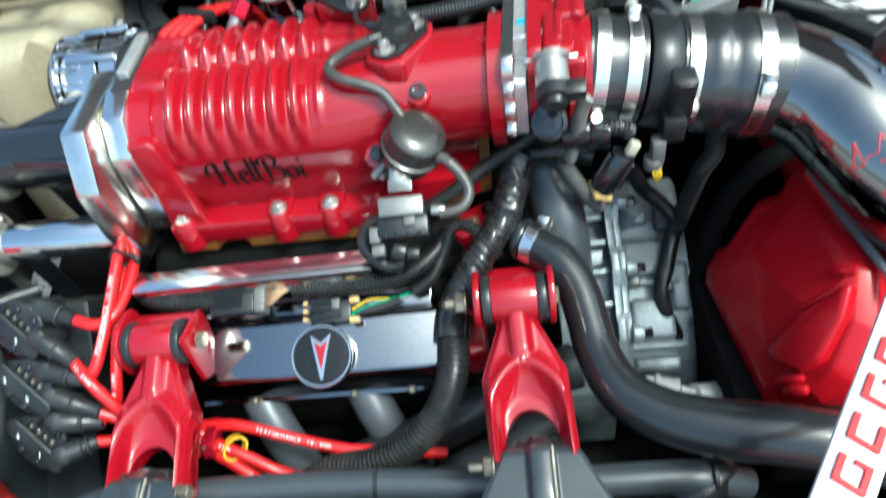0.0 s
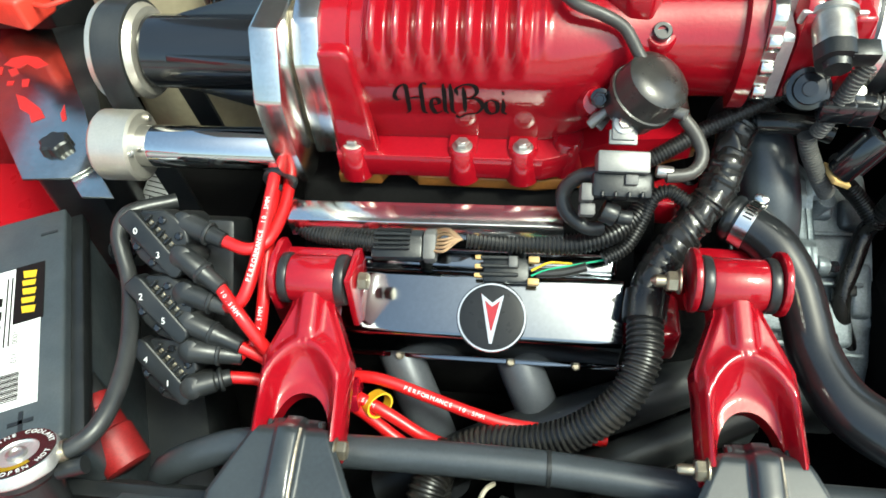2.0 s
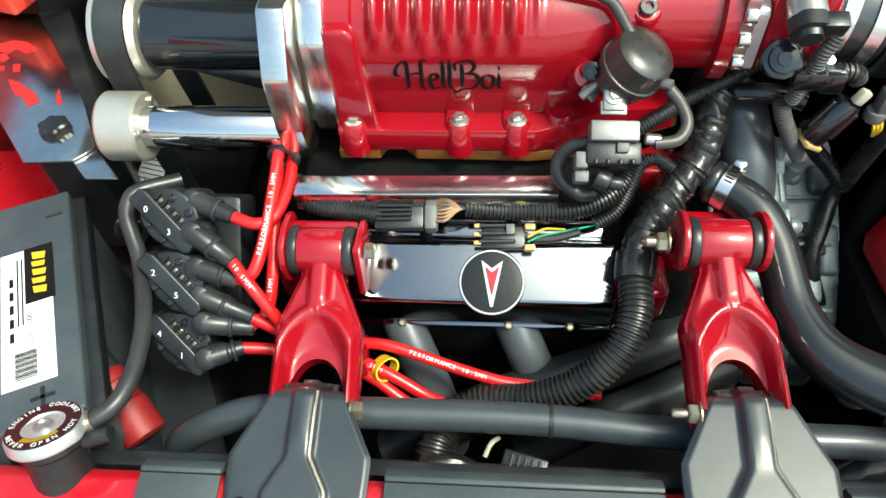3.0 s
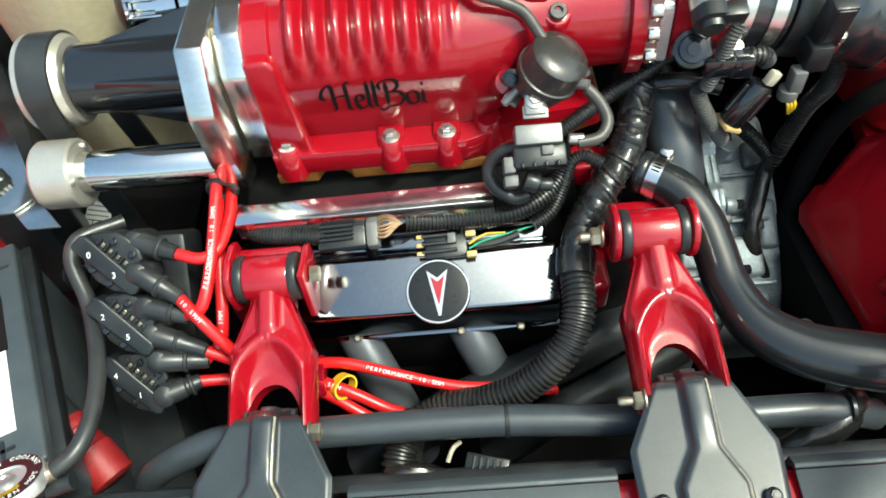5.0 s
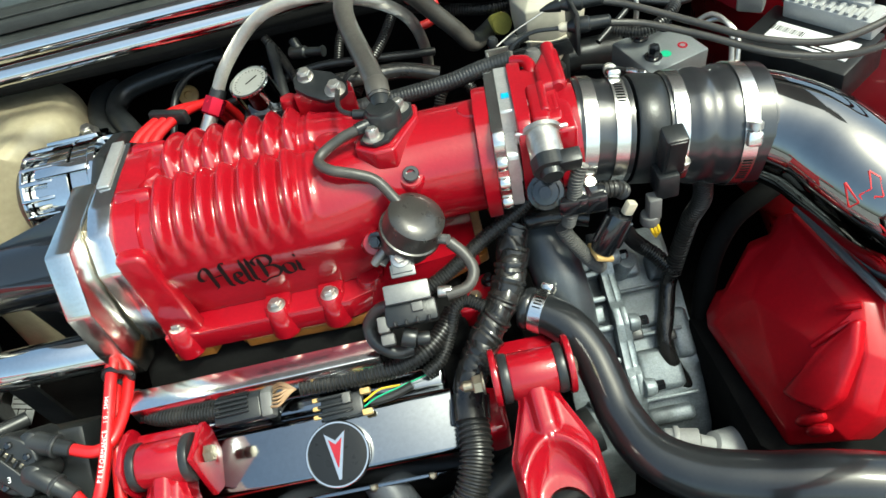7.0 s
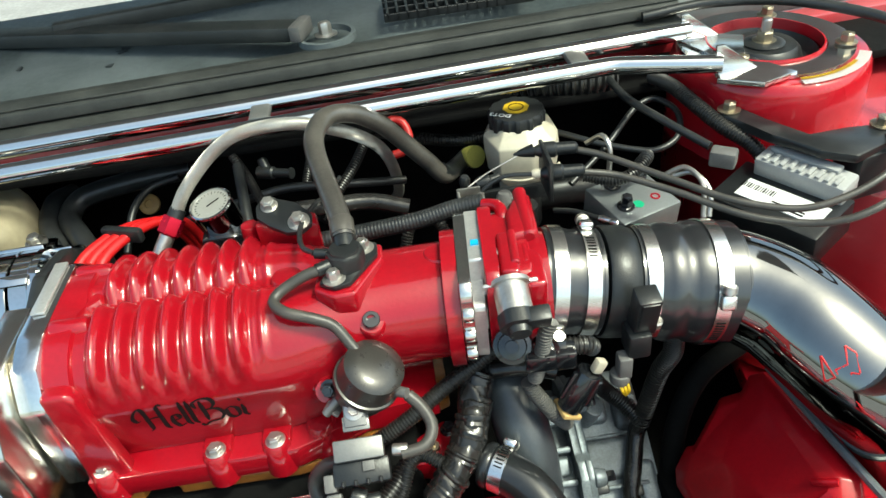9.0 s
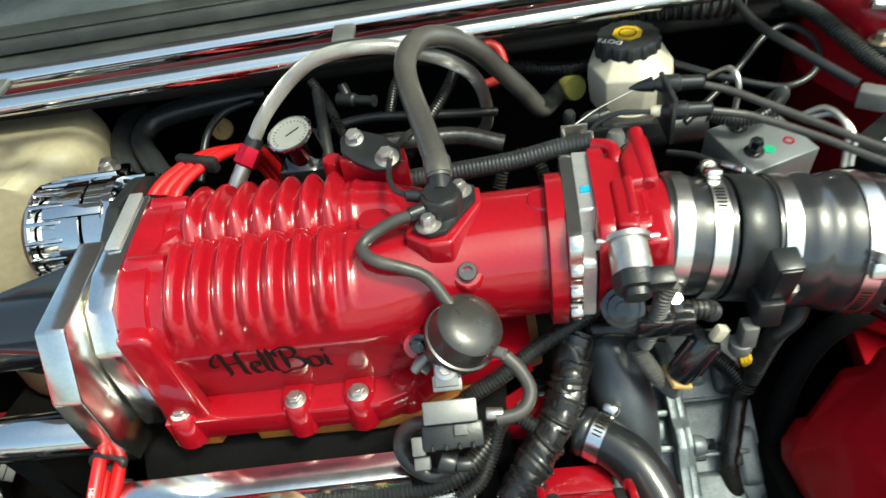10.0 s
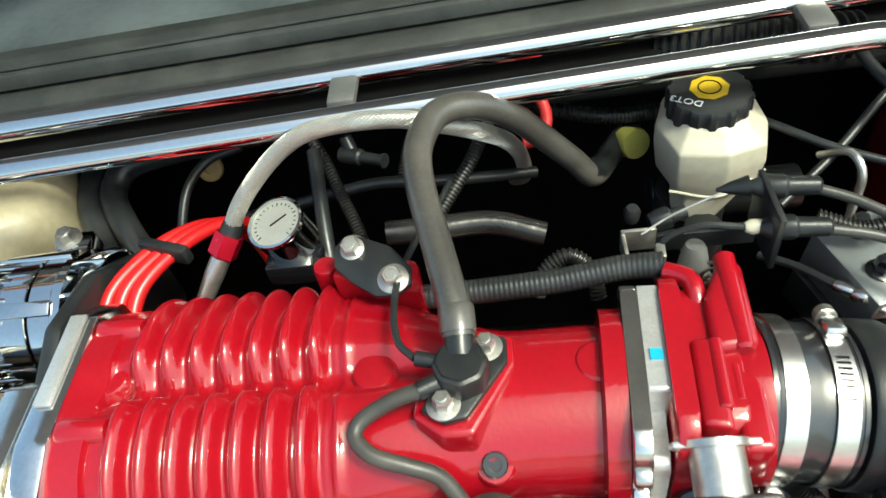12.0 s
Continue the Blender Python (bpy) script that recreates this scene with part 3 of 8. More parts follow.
for k in range(3):
    bm = bmesh.new()
    box(bm, (-0.211, 0.416 + k * 0.0075, 0.808 + k * 0.0032), (0.007, 0.004, 0.005), R1, 0.001)
    part("tip", bm, AMBER, plug, "tan plastic tip")
for k in (0, 2):
    bm = bmesh.new()
    box(bm, (-0.163, 0.413 + k * 0.009, 0.806 + k * 0.004), (0.010, 0.006, 0.008), R1, 0.0015)
    part("latch", bm, AMBER, plug, "tan plastic latch")
bm = bmesh.new()
box(bm, (-0.181, 0.427, 0.815), (0.008, 0.010, 0.006), R1, 0.001)
part("clip", bm, GREY_PL, plug)
part("sleeve", tube(bmesh.new(), [(-0.160, 0.422, 0.808), (-0.140, 0.424, 0.808), (-0.118, 0.430, 0.810)], 0.0045, 10), CORR, plug)
part("wire", tube(bmesh.new(), [(-0.165, 0.421, 0.812), (-0.150, 0.430, 0.813), (-0.140, 0.432, 0.811), (-0.130, 0.434, 0.808)], 0.0011, 8), YELLOW, plug, "yellow green wire")
part("wire", tube(bmesh.new(), [(-0.165, 0.416, 0.811), (-0.152, 0.422, 0.813), (-0.116, 0.432, 0.813), (-0.092, 0.440, 0.812)], 0.0009, 8), GREEN, plug, "green wire")

# convoluted harness runs
hose("wiring_loom", [(-0.222, 0.441, 0.829), (-0.190, 0.441, 0.825), (-0.166, 0.441, 0.825), (-0.128, 0.440, 0.828), (-0.100, 0.448, 0.832), (-0.082, 0.462, 0.836), (-0.066, 0.482, 0.842)], 0.0085, CORR, "black convoluted wiring loom across the valve cover", "wiring loom", ring=(0.0036, 0.0018))
hose("wiring_loom", [(-0.103, 0.434, 0.816), (-0.085, 0.444, 0.823), (-0.073, 0.462, 0.835), (-0.064, 0.477, 0.850), (-0.051, 0.480, 0.855), (-0.035, 0.470, 0.852)], 0.0060, CORR, "thin black convoluted loom branching beside the solenoid", "wiring loom", ring=(0.0030, 0.0014))
hose("wiring_loom", [(-0.300, 0.432, 0.826), (-0.333, 0.433, 0.829), (-0.360, 0.436, 0.832), (-0.377, 0.446, 0.838), (-0.384, 0.462, 0.842)], 0.0074, CORR, "black convoluted loom ending at the wiring plug", "wiring loom", ring=(0.0030, 0.0014))
tl = thing("main_loom", (-0.03, 0.47, 0.81), "thick wiring loom wrapped in wrinkled black tape", "wiring loom")
tape_way = [(0.008, 0.538, 0.880), (0.004, 0.528, 0.872), (0.001, 0.515, 0.862), (-0.014, 0.482, 0.848), (-0.039, 0.452, 0.833), (-0.062, 0.421, 0.812), (-0.067, 0.404, 0.800)]
part("core", tube(bmesh.new(), tape_way, 0.0150, 40, 0.0015, crease=0.10), TAPE, tl)
rng = random.Random(7)
way = smooth_path(tape_way, 0.001)
i = 6
while i < len(way) - 14:
    d = (way[i + 5] - way[i - 5]).normalized()
    d = (d + Vector((rng.uniform(-0.45, 0.45), rng.uniform(-0.45, 0.45), rng.uniform(-0.45, 0.45)))).normalized()
    w = rng.uniform(0.014, 0.026)
    r = rng.uniform(0.0158, 0.0168)
    ph, am = rng.uniform(0, 6), rng.uniform(0.03, 0.07)
    bm = lathe(bmesh.new(), way[i] - d * w / 2, d, [(0, r - 0.0030), (0.0006, r), (w * 0.15, r + 0.0004), (w * 0.30, r - 0.0008), (w * 0.45, r + 0.0003), (w * 0.62, r - 0.0007), (w * 0.8, r - 0.0010), (w, r - 0.0032)], 40, wob=lambda q: 1 + am * math.sin(2 * q + ph) * math.cos(3 * q - ph) + 0.02 * math.sin(7 * q + 2 * ph))
    part("tape_wrap", bm, TAPE, tl)
    i += rng.randint(14, 22)
hose("main_loom", [(-0.066, 0.410, 0.803), (-0.068, 0.398, 0.798), (-0.069, 0.386, 0.794)], 0.0185, TAPE, "smooth black tape band round the wiring loom", "tape band", seg=20)
hose("main_loom", [(-0.068, 0.392, 0.796), (-0.071, 0.353, 0.785), (-0.087, 0.326, 0.765), (-0.121, 0.310, 0.737), (-0.159, 0.306, 0.717), (-0.200, 0.309, 0.702), (-0.235, 0.295, 0.685), (-0.245, 0.270, 0.655)], 0.0144, CORR, "thick black convoluted wiring loom curving down", "wiring loom", seg=20, ring=(0.0052, 0.0022))

# exhaust runners and dark pipes below
for pts, r in (([(-0.300, 0.42, 0.720), (-0.286, 0.392, 0.702), (-0.270, 0.366, 0.678), (-0.252, 0.345, 0.63), (-0.24, 0.335, 0.54)], 0.021), ([(-0.182, 0.42, 0.720), (-0.172, 0.394, 0.702), (-0.157, 0.370, 0.678), (-0.136, 0.350, 0.63), (-0.12, 0.34, 0.54)], 0.021)):
    hose("exhaust_runner", pts, r, RUNNER, "satin black coated exhaust runner", "pipe", seg=24)
hose("coolant_pipe", [(0.05, 0.41, 0.70), (0.002, 0.398, 0.695), (-0.079, 0.366, 0.68), (-0.189, 0.335, 0.65), (-0.302, 0.296, 0.60)], 0.024, RUBBER, "large dull black hose running low in the bay", "hose", seg=24)
hose("coolant_pipe", [(0.04, 0.37, 0.68), (-0.02, 0.345, 0.665), (-0.09, 0.32, 0.645), (-0.16, 0.30, 0.60)], 0.020, RUBBER, "dull black hose low in the bay", "hose", seg=24)
cross = thing("cross_tube", (-0.16, 0.27, 0.72), "long satin black transverse tube behind the front mounts", "tube")
part("tube", tube(bmesh.new(), [(-0.50, 0.255, 0.66), (-0.475, 0.258, 0.71), (-0.441, 0.263, 0.735), (-0.399, 0.272, 0.745), (-0.340, 0.273, 0.745), (-0.161, 0.273, 0.745), (-0.026, 0.264, 0.745), (0.130, 0.262, 0.745), (0.18, 0.265, 0.72)], 0.0140, 24, 0.008), SATIN, cross)
for x in (-0.146, 0.145):
    part("tie_band", lathe(bmesh.new(), (x, 0.272 if x < 0 else 0.2622, 0.745), X, [(0, 0.0140), (0.0004, 0.0148), (0.0034, 0.0148), (0.0038, 0.0140)], 28), PLASTIC, cross)
rad = thing("radiator_hose", (0.12, 0.32, 0.76), "thick satin black radiator hose bending towards the radiator", "radiator hose")
part("hose", tube(bmesh.new(), [(0.002, 0.478, 0.830), (0.018, 0.467, 0.830), (0.038, 0.448, 0.825), (0.052, 0.422, 0.814), (0.058, 0.394, 0.803), (0.063, 0.364, 0.793), (0.079, 0.326, 0.786), (0.112, 0.300, 0.784), (0.158, 0.283, 0.787), (0.205, 0.272, 0.790), (0.25, 0.262, 0.785), (0.31, 0.25, 0.76)], lambda s: 0.0195 + 0.0050 * step01(0.25, 0.62, s), 40, 0.004), HOSE_BLACK, rad)
part("end_bead", lathe(bmesh.new(), (0.005, 0.476, 0.830), (0.83, -0.55, -0.02), [(-0.003, 0.0205), (-0.001, 0.0216), (0.003, 0.0216), (0.005, 0.0205)], 36), HOSE_BLACK, rad)


def clamp(c, n, r, width=0.010, screw=None, name="hose_clamp", label="shiny steel worm drive hose clamp with slotted band"):
    """A worm drive clamp: band, slots, housing and screw."""
    n = Vector(n).normalized()
    th = thing(name, c, label, "hose clamp", "hose clamps")
    c = Vector(c)
    part("band", lathe(bmesh.new(), c - n * width / 2, n, [(0, r), (0, r + 0.0012), (width, r + 0.0012), (width, r)], 56, loop=True), BAND, th)
    s = Vector(screw).normalized() if screw else Z
    s = (s - n * s.dot(n)).normalized()
    t = n.cross(s)
    bm = bmesh.new()
    box(bm, c + s * (r + 0.005), (width * 1.05, 0.014, 0.008), Matrix((n, t, s)).transposed(), 0.003)
    part("housing", bm, BAND, th)
    bm = bmesh.new()
    q = c + s * (r + 0.0055) - t * 0.006
    lathe(bm, q, -t, [(0, 0.0035), (0.003, 0.0035), (0.003, 0.0062), (0.0085, 0.0062), (0.0095, 0.005)], 16)
    part("screw", bm, ZINC, th)
    for k in range(8):
        a = 0.38 + 0.055 * k * 0.06 / r
        d = s * math.cos(a) + t * math.sin(a)
        bm = bmesh.new()
        box(bm, c + d * (r + 0.0013), (width * 0.62, 0.0012, 0.0006), Matrix((n, d.cross(n), d)).transposed(), 0)
        part("slot", bm, DARK, th)
    return th


hose("main_loom", [(-0.228, 0.300, 0.70), (-0.240, 0.280, 0.702), (-0.246, 0.262, 0.700), (-0.248, 0.245, 0.69)], 0.0155, CORR, "black convoluted loom end below the cross tube", "wiring loom", seg=20, ring=(0.0052, 0.0022))
hose("main_loom", [(-0.255, 0.245, 0.702), (-0.238, 0.243, 0.706), (-0.222, 0.242, 0.702), (-0.205, 0.240, 0.690)], 0.012, TAPE, "crumpled shiny tape round loose wires", "tape", seg=24, step=0.002, crease=0.20)
lc = thing("wiring_plug", (-0.165, 0.245, 0.68), "black flat wiring connector below the cross tube", "plug")
part("body", box(bmesh.new(), (-0.165, 0.247, 0.702), (0.040, 0.022, 0.014), pose(0, 0, 0, 20, 0, -15).to_3x3(), 0.002), PLASTIC, lc)
for k in range(5):
    part("ridge", box(bmesh.new(), (-0.177 + 0.006 * k, 0.247 - 0.0016 * k, 0.7095), (0.0025, 0.018, 0.003), pose(0, 0, 0, 20, 0, -15).to_3x3(), 0.0006, 1), SATIN, lc)
part("wire", tube(bmesh.new(), [(-0.200, 0.252, 0.71), (-0.195, 0.262, 0.715), (-0.188, 0.27, 0.71)], 0.0022, 8), MILK, lc, "pale wire")
hose("taped_hose", [(0.075, 0.232, 0.705), (0.105, 0.240, 0.722), (0.135, 0.252, 0.735), (0.155, 0.268, 0.738), (0.16, 0.29, 0.72)], 0.014, TAPE, "black taped hose with shiny worn patches", "hose", seg=28, step=0.002, crease=0.06)
clamp((0.016, 0.4685, 0.830), (0.83, -0.55, -0.05), 0.0200, 0.012, (0.25, 0.75, 0.45))

# ---- engine mount struts at the front ----
strut_group = "front engine mount struts"


def mount_strut(top, foot, label):
    """A forged yoke with a bushed eye, its bracket ears, and the stamped foot that takes its legs."""
    top, foot = Vector(top), Vector(foot)
    v = (foot - top).normalized()
    u = X - v * X.dot(v)
    u.normalize()
    n = u.cross(v).normalized() * -1
    th = thing("mount_strut", (foot.x, foot.y, foot.z - 0.02), label, "engine mount", strut_group)
    L = (foot - top).length
    arch = 0.098
    rim_line = [(0.030 * math.sqrt(i / 30), 0.057 + 0.028 * i / 30) for i in range(31)] + [(0.030 + 0.002 * i / 10, 0.085 + 0.0055 * i) for i in range(1, 11)]

    def width(d):
        return 0.0185 + 0.0180 * min(1.0, max(0.0, (d - 0.024) / 0.044))

    def crown(a, d):
        w = width(d)
        ridge = 0.0090 * math.exp(-(a / 0.0095) ** 4) * (1 - step01(0.046, 0.070, d))
        off = min(math.hypot(abs(a) - ra, d - rd) for ra, rd in rim_line)
        rim = 0.0070 * math.exp(-(off / 0.0068) ** 2)
        inside = (d - 0.057) / 0.028 - (a / 0.030) ** 2
        dish = -0.014 * step01(0.0, 1.1, inside) * (1 - step01(0.022, 0.031, abs(a)))
        edge = -0.006 * step01(w - 0.006, w, abs(a))
        return 0.003 + max(ridge, rim) + dish + edge

    bm = bmesh.new()
    grid = []
    for i in range(51):
        row = []
        for j in range(49):
            q = (j - 24) / 24
            e = min(1.0, abs(q) / 0.68)
            end = arch - 0.002 + (L - 0.002 - arch) * (1 - math.sqrt(max(0.0, 1 - e ** 2.2)))
            d = end * i / 50
            a = width(d) * q
            row.append(bm.verts.new(top + u * a + v * d + n * crown(a, d)))
        row.append(bm.verts.new(row[-1].co - n * 0.024))
        row.insert(0, bm.verts.new(row[0].co - n * 0.024))
        grid.append(row)
    grid.append([bm.verts.new(w.co - n * 0.018) for w in grid[-1]])
    for a, b in zip(grid, grid[1:]):
        for k in range(50):
            bm.faces.new((a[k], a[k + 1], b[k + 1], b[k]))
    part("yoke", bm, RED, th, sharp=0.8)
    for s in (-1, 1):
        bm = bmesh.new()
        prism(bm, [(0.085, -0.006), (L + 0.006, -0.010), (L + 0.010, -0.022), (L - 0.004, -0.030), (0.075, -0.022)], top + u * (s * 0.031 - 0.0055), v, n, 0.011 if v.cross(n).dot(u) > 0 else -0.011, 0.003, 3)
        part("leg", bm, RED, th)
    part("eye", cyl(bmesh.new(), top - X * 0.0205, top + X * 0.0205, 0.0205, seg=40, bevel=0.002), RED, th)
    for s in (-1, 1):
        part("bushing", cyl(bmesh.new(), top + X * s * 0.0200, top + X * s * 0.0285, 0.0218, seg=36, bevel=0.002), RUBBER, th, "black rubber bushing")
    return th, u, v, n


def ear(th, x, top, w=0.006, wide=0.024):
    bm = bmesh.new()
    a = [(top.y + dy, top.z + dz) for dy, dz in ((-0.012, -0.030), (0.020, -0.036), (0.034, -0.020), (0.036, 0.004), (0.033, 0.015), (0.024, 0.021), (0.006, 0.024), (-0.014, 0.020), (-0.022, 0.004), (-0.020, -0.020))]
    prism(bm, a, (x, 0, 0), Y, Z, w, 0.002, 2)
    return part("bracket_ear", bm, RED, th)


def stamped_foot(cx, top_y, top_z, label):
    """A black pressed steel foot, bolted flat to the front panel."""
    th = thing("stamped_bracket", (cx, 0.15, 0.775), label, "bracket", "strut feet")
    v = Vector((0, -1, -0.20)).normalized()
    n = Vector((0, -0.20, 1)).normalized()
    o = Vector((cx, top_y, top_z))

    def half(d):
        return 0.029 + 0.0275 * min(1.0, d / 0.054) - 0.004 * step01(0.056, 0.14, d)

    def spine(d):
        return 0.0105 + 0.0150 * min(1.0, max(0.0, (d - 0.056) / 0.027)) + 0.003 * step01(0.083, 0.2, d)

    def height(a, d):
        w = spine(d)
        up = 1 - step01(w - 0.0032, w + 0.0022, abs(a))
        bow = 0.0030 * (1 - (a / 0.012) ** 2) * (1 - step01(0.030, 0.062, d)) if abs(a) < 0.012 else 0.0
        roll = -0.016 * (1 - step01(-0.008, 0.012, d)) ** 2
        lip = -0.0025 * step01(half(d) - 0.004, half(d), abs(a))
        return 0.0072 * up + bow + roll + lip

    bm = bmesh.new()
    rows = []
    for i in range(85):
        d = -0.008 + 0.208 * i / 84
        row = [bm.verts.new(o + X * (half(max(0.0, d)) * (1 - 0.25 * (d < 0)) * q / 32) + v * d + n * (height(half(max(0.0, d)) * q / 32, d) - 0.004)) for q in range(-32, 33)]
        row = [bm.verts.new(row[0].co - n * 0.006)] + row + [bm.verts.new(row[-1].co - n * 0.006)]
        rows.append(row)
    for a, b in zip(rows, rows[1:]):
        for k in range(66):
            bm.faces.new((a[k], a[k + 1], b[k + 1], b[k]))
    part("plate", bm, FOOT, th, sharp=0.9)
    bm = bmesh.new()
    tube(bm, [o + X * (spine(d) - 0.0014) + v * d + n * (height(spine(d) - 0.0014, d) - 0.0046) for d in (0.004, 0.020, 0.040, 0.054, 0.058, 0.070, 0.082, 0.086, 0.12, 0.16, 0.20)], 0.0017, 8, 0.003)
    part("worn_edge", bm, WORN, th, "worn bare metal ridge")
    for s in (-1, 1):
        part("cheek", box(bmesh.new(), o + X * s * 0.0205 - Z * 0.030 + v * 0.012, (0.004, 0.040, 0.040), bevel=0.001), FOOT, th)
    for a, b in ((-0.040, 0.094), (0.0, 0.100), (0.040, 0.094)):
        p = o + X * a + v * b
        part("foot_bolt", bolt_mesh(p, n, 0.0042, 0.004, 0.0062), GLOSS_BLACK, th)
    for a, b in ((-0.040, 0.128), (0.042, 0.128)):
        part("foot_bolt", bolt_mesh(o + X * a + v * b, n, 0.0065, 0.005, 0.0095), ZINC, th)
    return th


topL, footL = Vector((-0.3475, 0.390, 0.826)), Vector((-0.343, 0.256, 0.786))
th, u, v, n = mount_strut(topL, footL, "glossy red forged engine mount yoke with black bushings")
ear(th, -0.3830, topL)
bm = bmesh.new()
prism(bm, [(topL.y + a, topL.z + b) for a, b in ((-0.020, -0.040), (0.000, -0.057), (0.024, -0.045), (0.034, -0.010), (0.032, 0.006), (0.026, 0.010), (-0.016, 0.020))], (-0.3175, 0, 0), Y, Z, 0.006, 0.002, 2)
part("bracket_ear", bm, RED, th)
bm = bmesh.new()
box(bm, (-0.350, 0.413, 0.811), (0.062, 0.020, 0.038), bevel=0.004)
box(bm, (-0.362, 0.415, 0.772), (0.078, 0.040, 0.056), bevel=0.004)
part("bracket_block", bm, RED, th)
part("pivot_bolt", bolt_mesh(topL + X * 0.0365, X, 0.008, 0.008, 0.0), BRASS_BOLT, th)
part("pivot_bolt", bolt_mesh(footL + X * 0.0335, X, 0.008, 0.008, 0.010), BRASS_BOLT, th)
topR, footR = Vector((-0.007, 0.390, 0.847)), Vector((-0.001, 0.256, 0.802))
th, u, v, n = mount_strut(topR, footR, "glossy red forged engine mount yoke beside the radiator hose")
for x in (-0.0425, 0.0225):
    bm = bmesh.new()
    prism(bm, [(topR.y + 0.023 * math.cos(a) * (1.25 if math.cos(a) > 0 else 1), topR.z + 0.026 * math.sin(a)) for a in (2 * math.pi * k / 20 for k in range(20))], (x, 0, 0), Y, Z, 0.006, 0.002, 2)
    part("bracket_ear", bm, RED, th)
bm = bmesh.new()
prism(bm, [(-0.085, 0.395), (-0.075, 0.440), (-0.036, 0.425), (-0.036, 0.380), (-0.055, 0.378)], (0, 0, 0.745), X, Y, 0.04, 0.006, 3)
box(bm, (-0.010, 0.440, 0.785), (0.064, 0.030, 0.06), bevel=0.004)
part("bracket_block", bm, RED, th)
part("pivot_bolt", bolt_mesh(topR + X * 0.0285, X, 0.008, 0.009, 0.0), BRASS_BOLT, th)
part("pivot_nut", bolt_mesh(topR - X * 0.0425, -X, 0.0085, 0.009, 0.010), BRASS_BOLT, th)
part("stud", lathe(bmesh.new(), topR - X * 0.051, -X, [(0, 0.005), (0.010, 0.005), (0.014, 0.001)], 14), BRASS_BOLT, th)
part("pivot_nut", bolt_mesh(footR - X * 0.0335, -X, 0.008, 0.008, 0.010), BRASS_BOLT, th)
part("stud", lathe(bmesh.new(), footR - X * 0.041, -X, [(0, 0.004), (0.012, 0.004), (0.014, 0.003)], 14), BRASS_BOLT, th)
stamped_foot(-0.345, 0.268, 0.803, "black stamped steel foot bracket with folded spine")
stamped_foot(0.003, 0.268, 0.816, "black stamped steel foot bracket bolted to the front panel")

# ---- supercharger ----
blower = thing("supercharger", (-0.24, 0.58, 0.848), "glossy red finned supercharger case with black script lettering", "supercharger")
YC0 = 0.584


def case_point(x, th, grow=0.0):
    """A point of the case's skin: x along the rotors, th round them, from low at the front over the top to low at the rear."""
    k = step01(-0.168, -0.055, x)
    yf, yr = 0.503 + 0.018 * k, 0.668 - 0.044 * k
    zc, zu, zl = 0.935 + 0.019 * k, 0.067 - 0.020 * k, 0.070 - 0.016 * k
    n = 2.75 - 0.55 * k + (4.5 * (1 - k) if math.sin(th) < 0 < math.cos(th) else 0)
    yc, hw = (yf + yr) / 2, (yr - yf) / 2 + grow
    c, s = math.cos(th), math.sin(th)
    y = yc - hw * math.copysign(abs(c) ** (2 / n), c)
    z = zc + (zu + grow if s > 0 else zl + grow) * math.copysign(abs(s) ** (2 / n), s)
    z -= 0.013 * (1 - k) * math.exp(-((y - YC0) / 0.013) ** 2) * (1 - step01(-0.312, -0.328, x)) * (s > 0)
    deg = math.degrees(th)
    rib = 0.0
    if -0.312 < x < -0.166:
        away = abs(((x + 0.2990) / 0.0194 + 0.5) % 1.0 - 0.5) / 0.44
        rib = (0.5 + 0.5 * math.cos(math.pi * min(1.0, away * 0.90))) ** 0.8
        rib *= step01(-0.311, -0.305, x) * (1 - step01(-0.176, -0.168, x))
        front = step01(6, 44, deg) * (1 - step01(YC0 - 0.011, YC0 - 0.003, y))
        rear = step01(YC0 - 0.002, YC0 + 0.006, y) * (1 - step01(165, 180, deg))
        rib *= max(front, rear)
    seam = 0.0022 * math.exp(-((x + 0.1635) / 0.0030) ** 2) * step01(20, 40, deg) * (1 - step01(150, 170, deg))
    d = Vector((0, -c, abs(s))) * (0.0108 * rib + seam)
    lean = -0.011 * max(0.0, min(1.0, (0.945 - z) / 0.06)) * (1 - k) * (1 if c > 0 else -1.0)
    # the outlet end is cut slightly askew
    return Vector((x + 0.08 * (y - 0.52) * step01(-0.06, -0.005, x), y - lean, z)) + d


bm = bmesh.new()
xs = [-0.3405, -0.3402, -0.3195, -0.3175] + [-0.3155 + 0.00123 * k for k in range(127)] + [-0.1575 + 0.0016 * k for k in range(10)] + [-0.1400 + 0.0085 * k for k in range(15)] + [-0.0145, -0.0125, -0.0005, 0.0]
ths = [math.radians(-48) + math.radians(276) * k / 128 for k in range(129)]
rows = []
for x in xs:
    g = 0.0035 * (1 - step01(-0.3196, -0.3175, x)) + 0.009 * step01(-0.0146, -0.0125, x)
    rows.append([bm.verts.new(case_point(x, t, g)) for t in ths])
for a, b in zip(rows, rows[1:]):
    for k in range(128):
        bm.faces.new((a[k], a[k + 1], b[k + 1], b[k]))
    bm.faces.new((a[128], a[0], b[0], b[128]))
bm.faces.new(rows[0])
bm.faces.new(rows[-1][::-1])
part("case", bm, RED, blower, sharp=0.9)
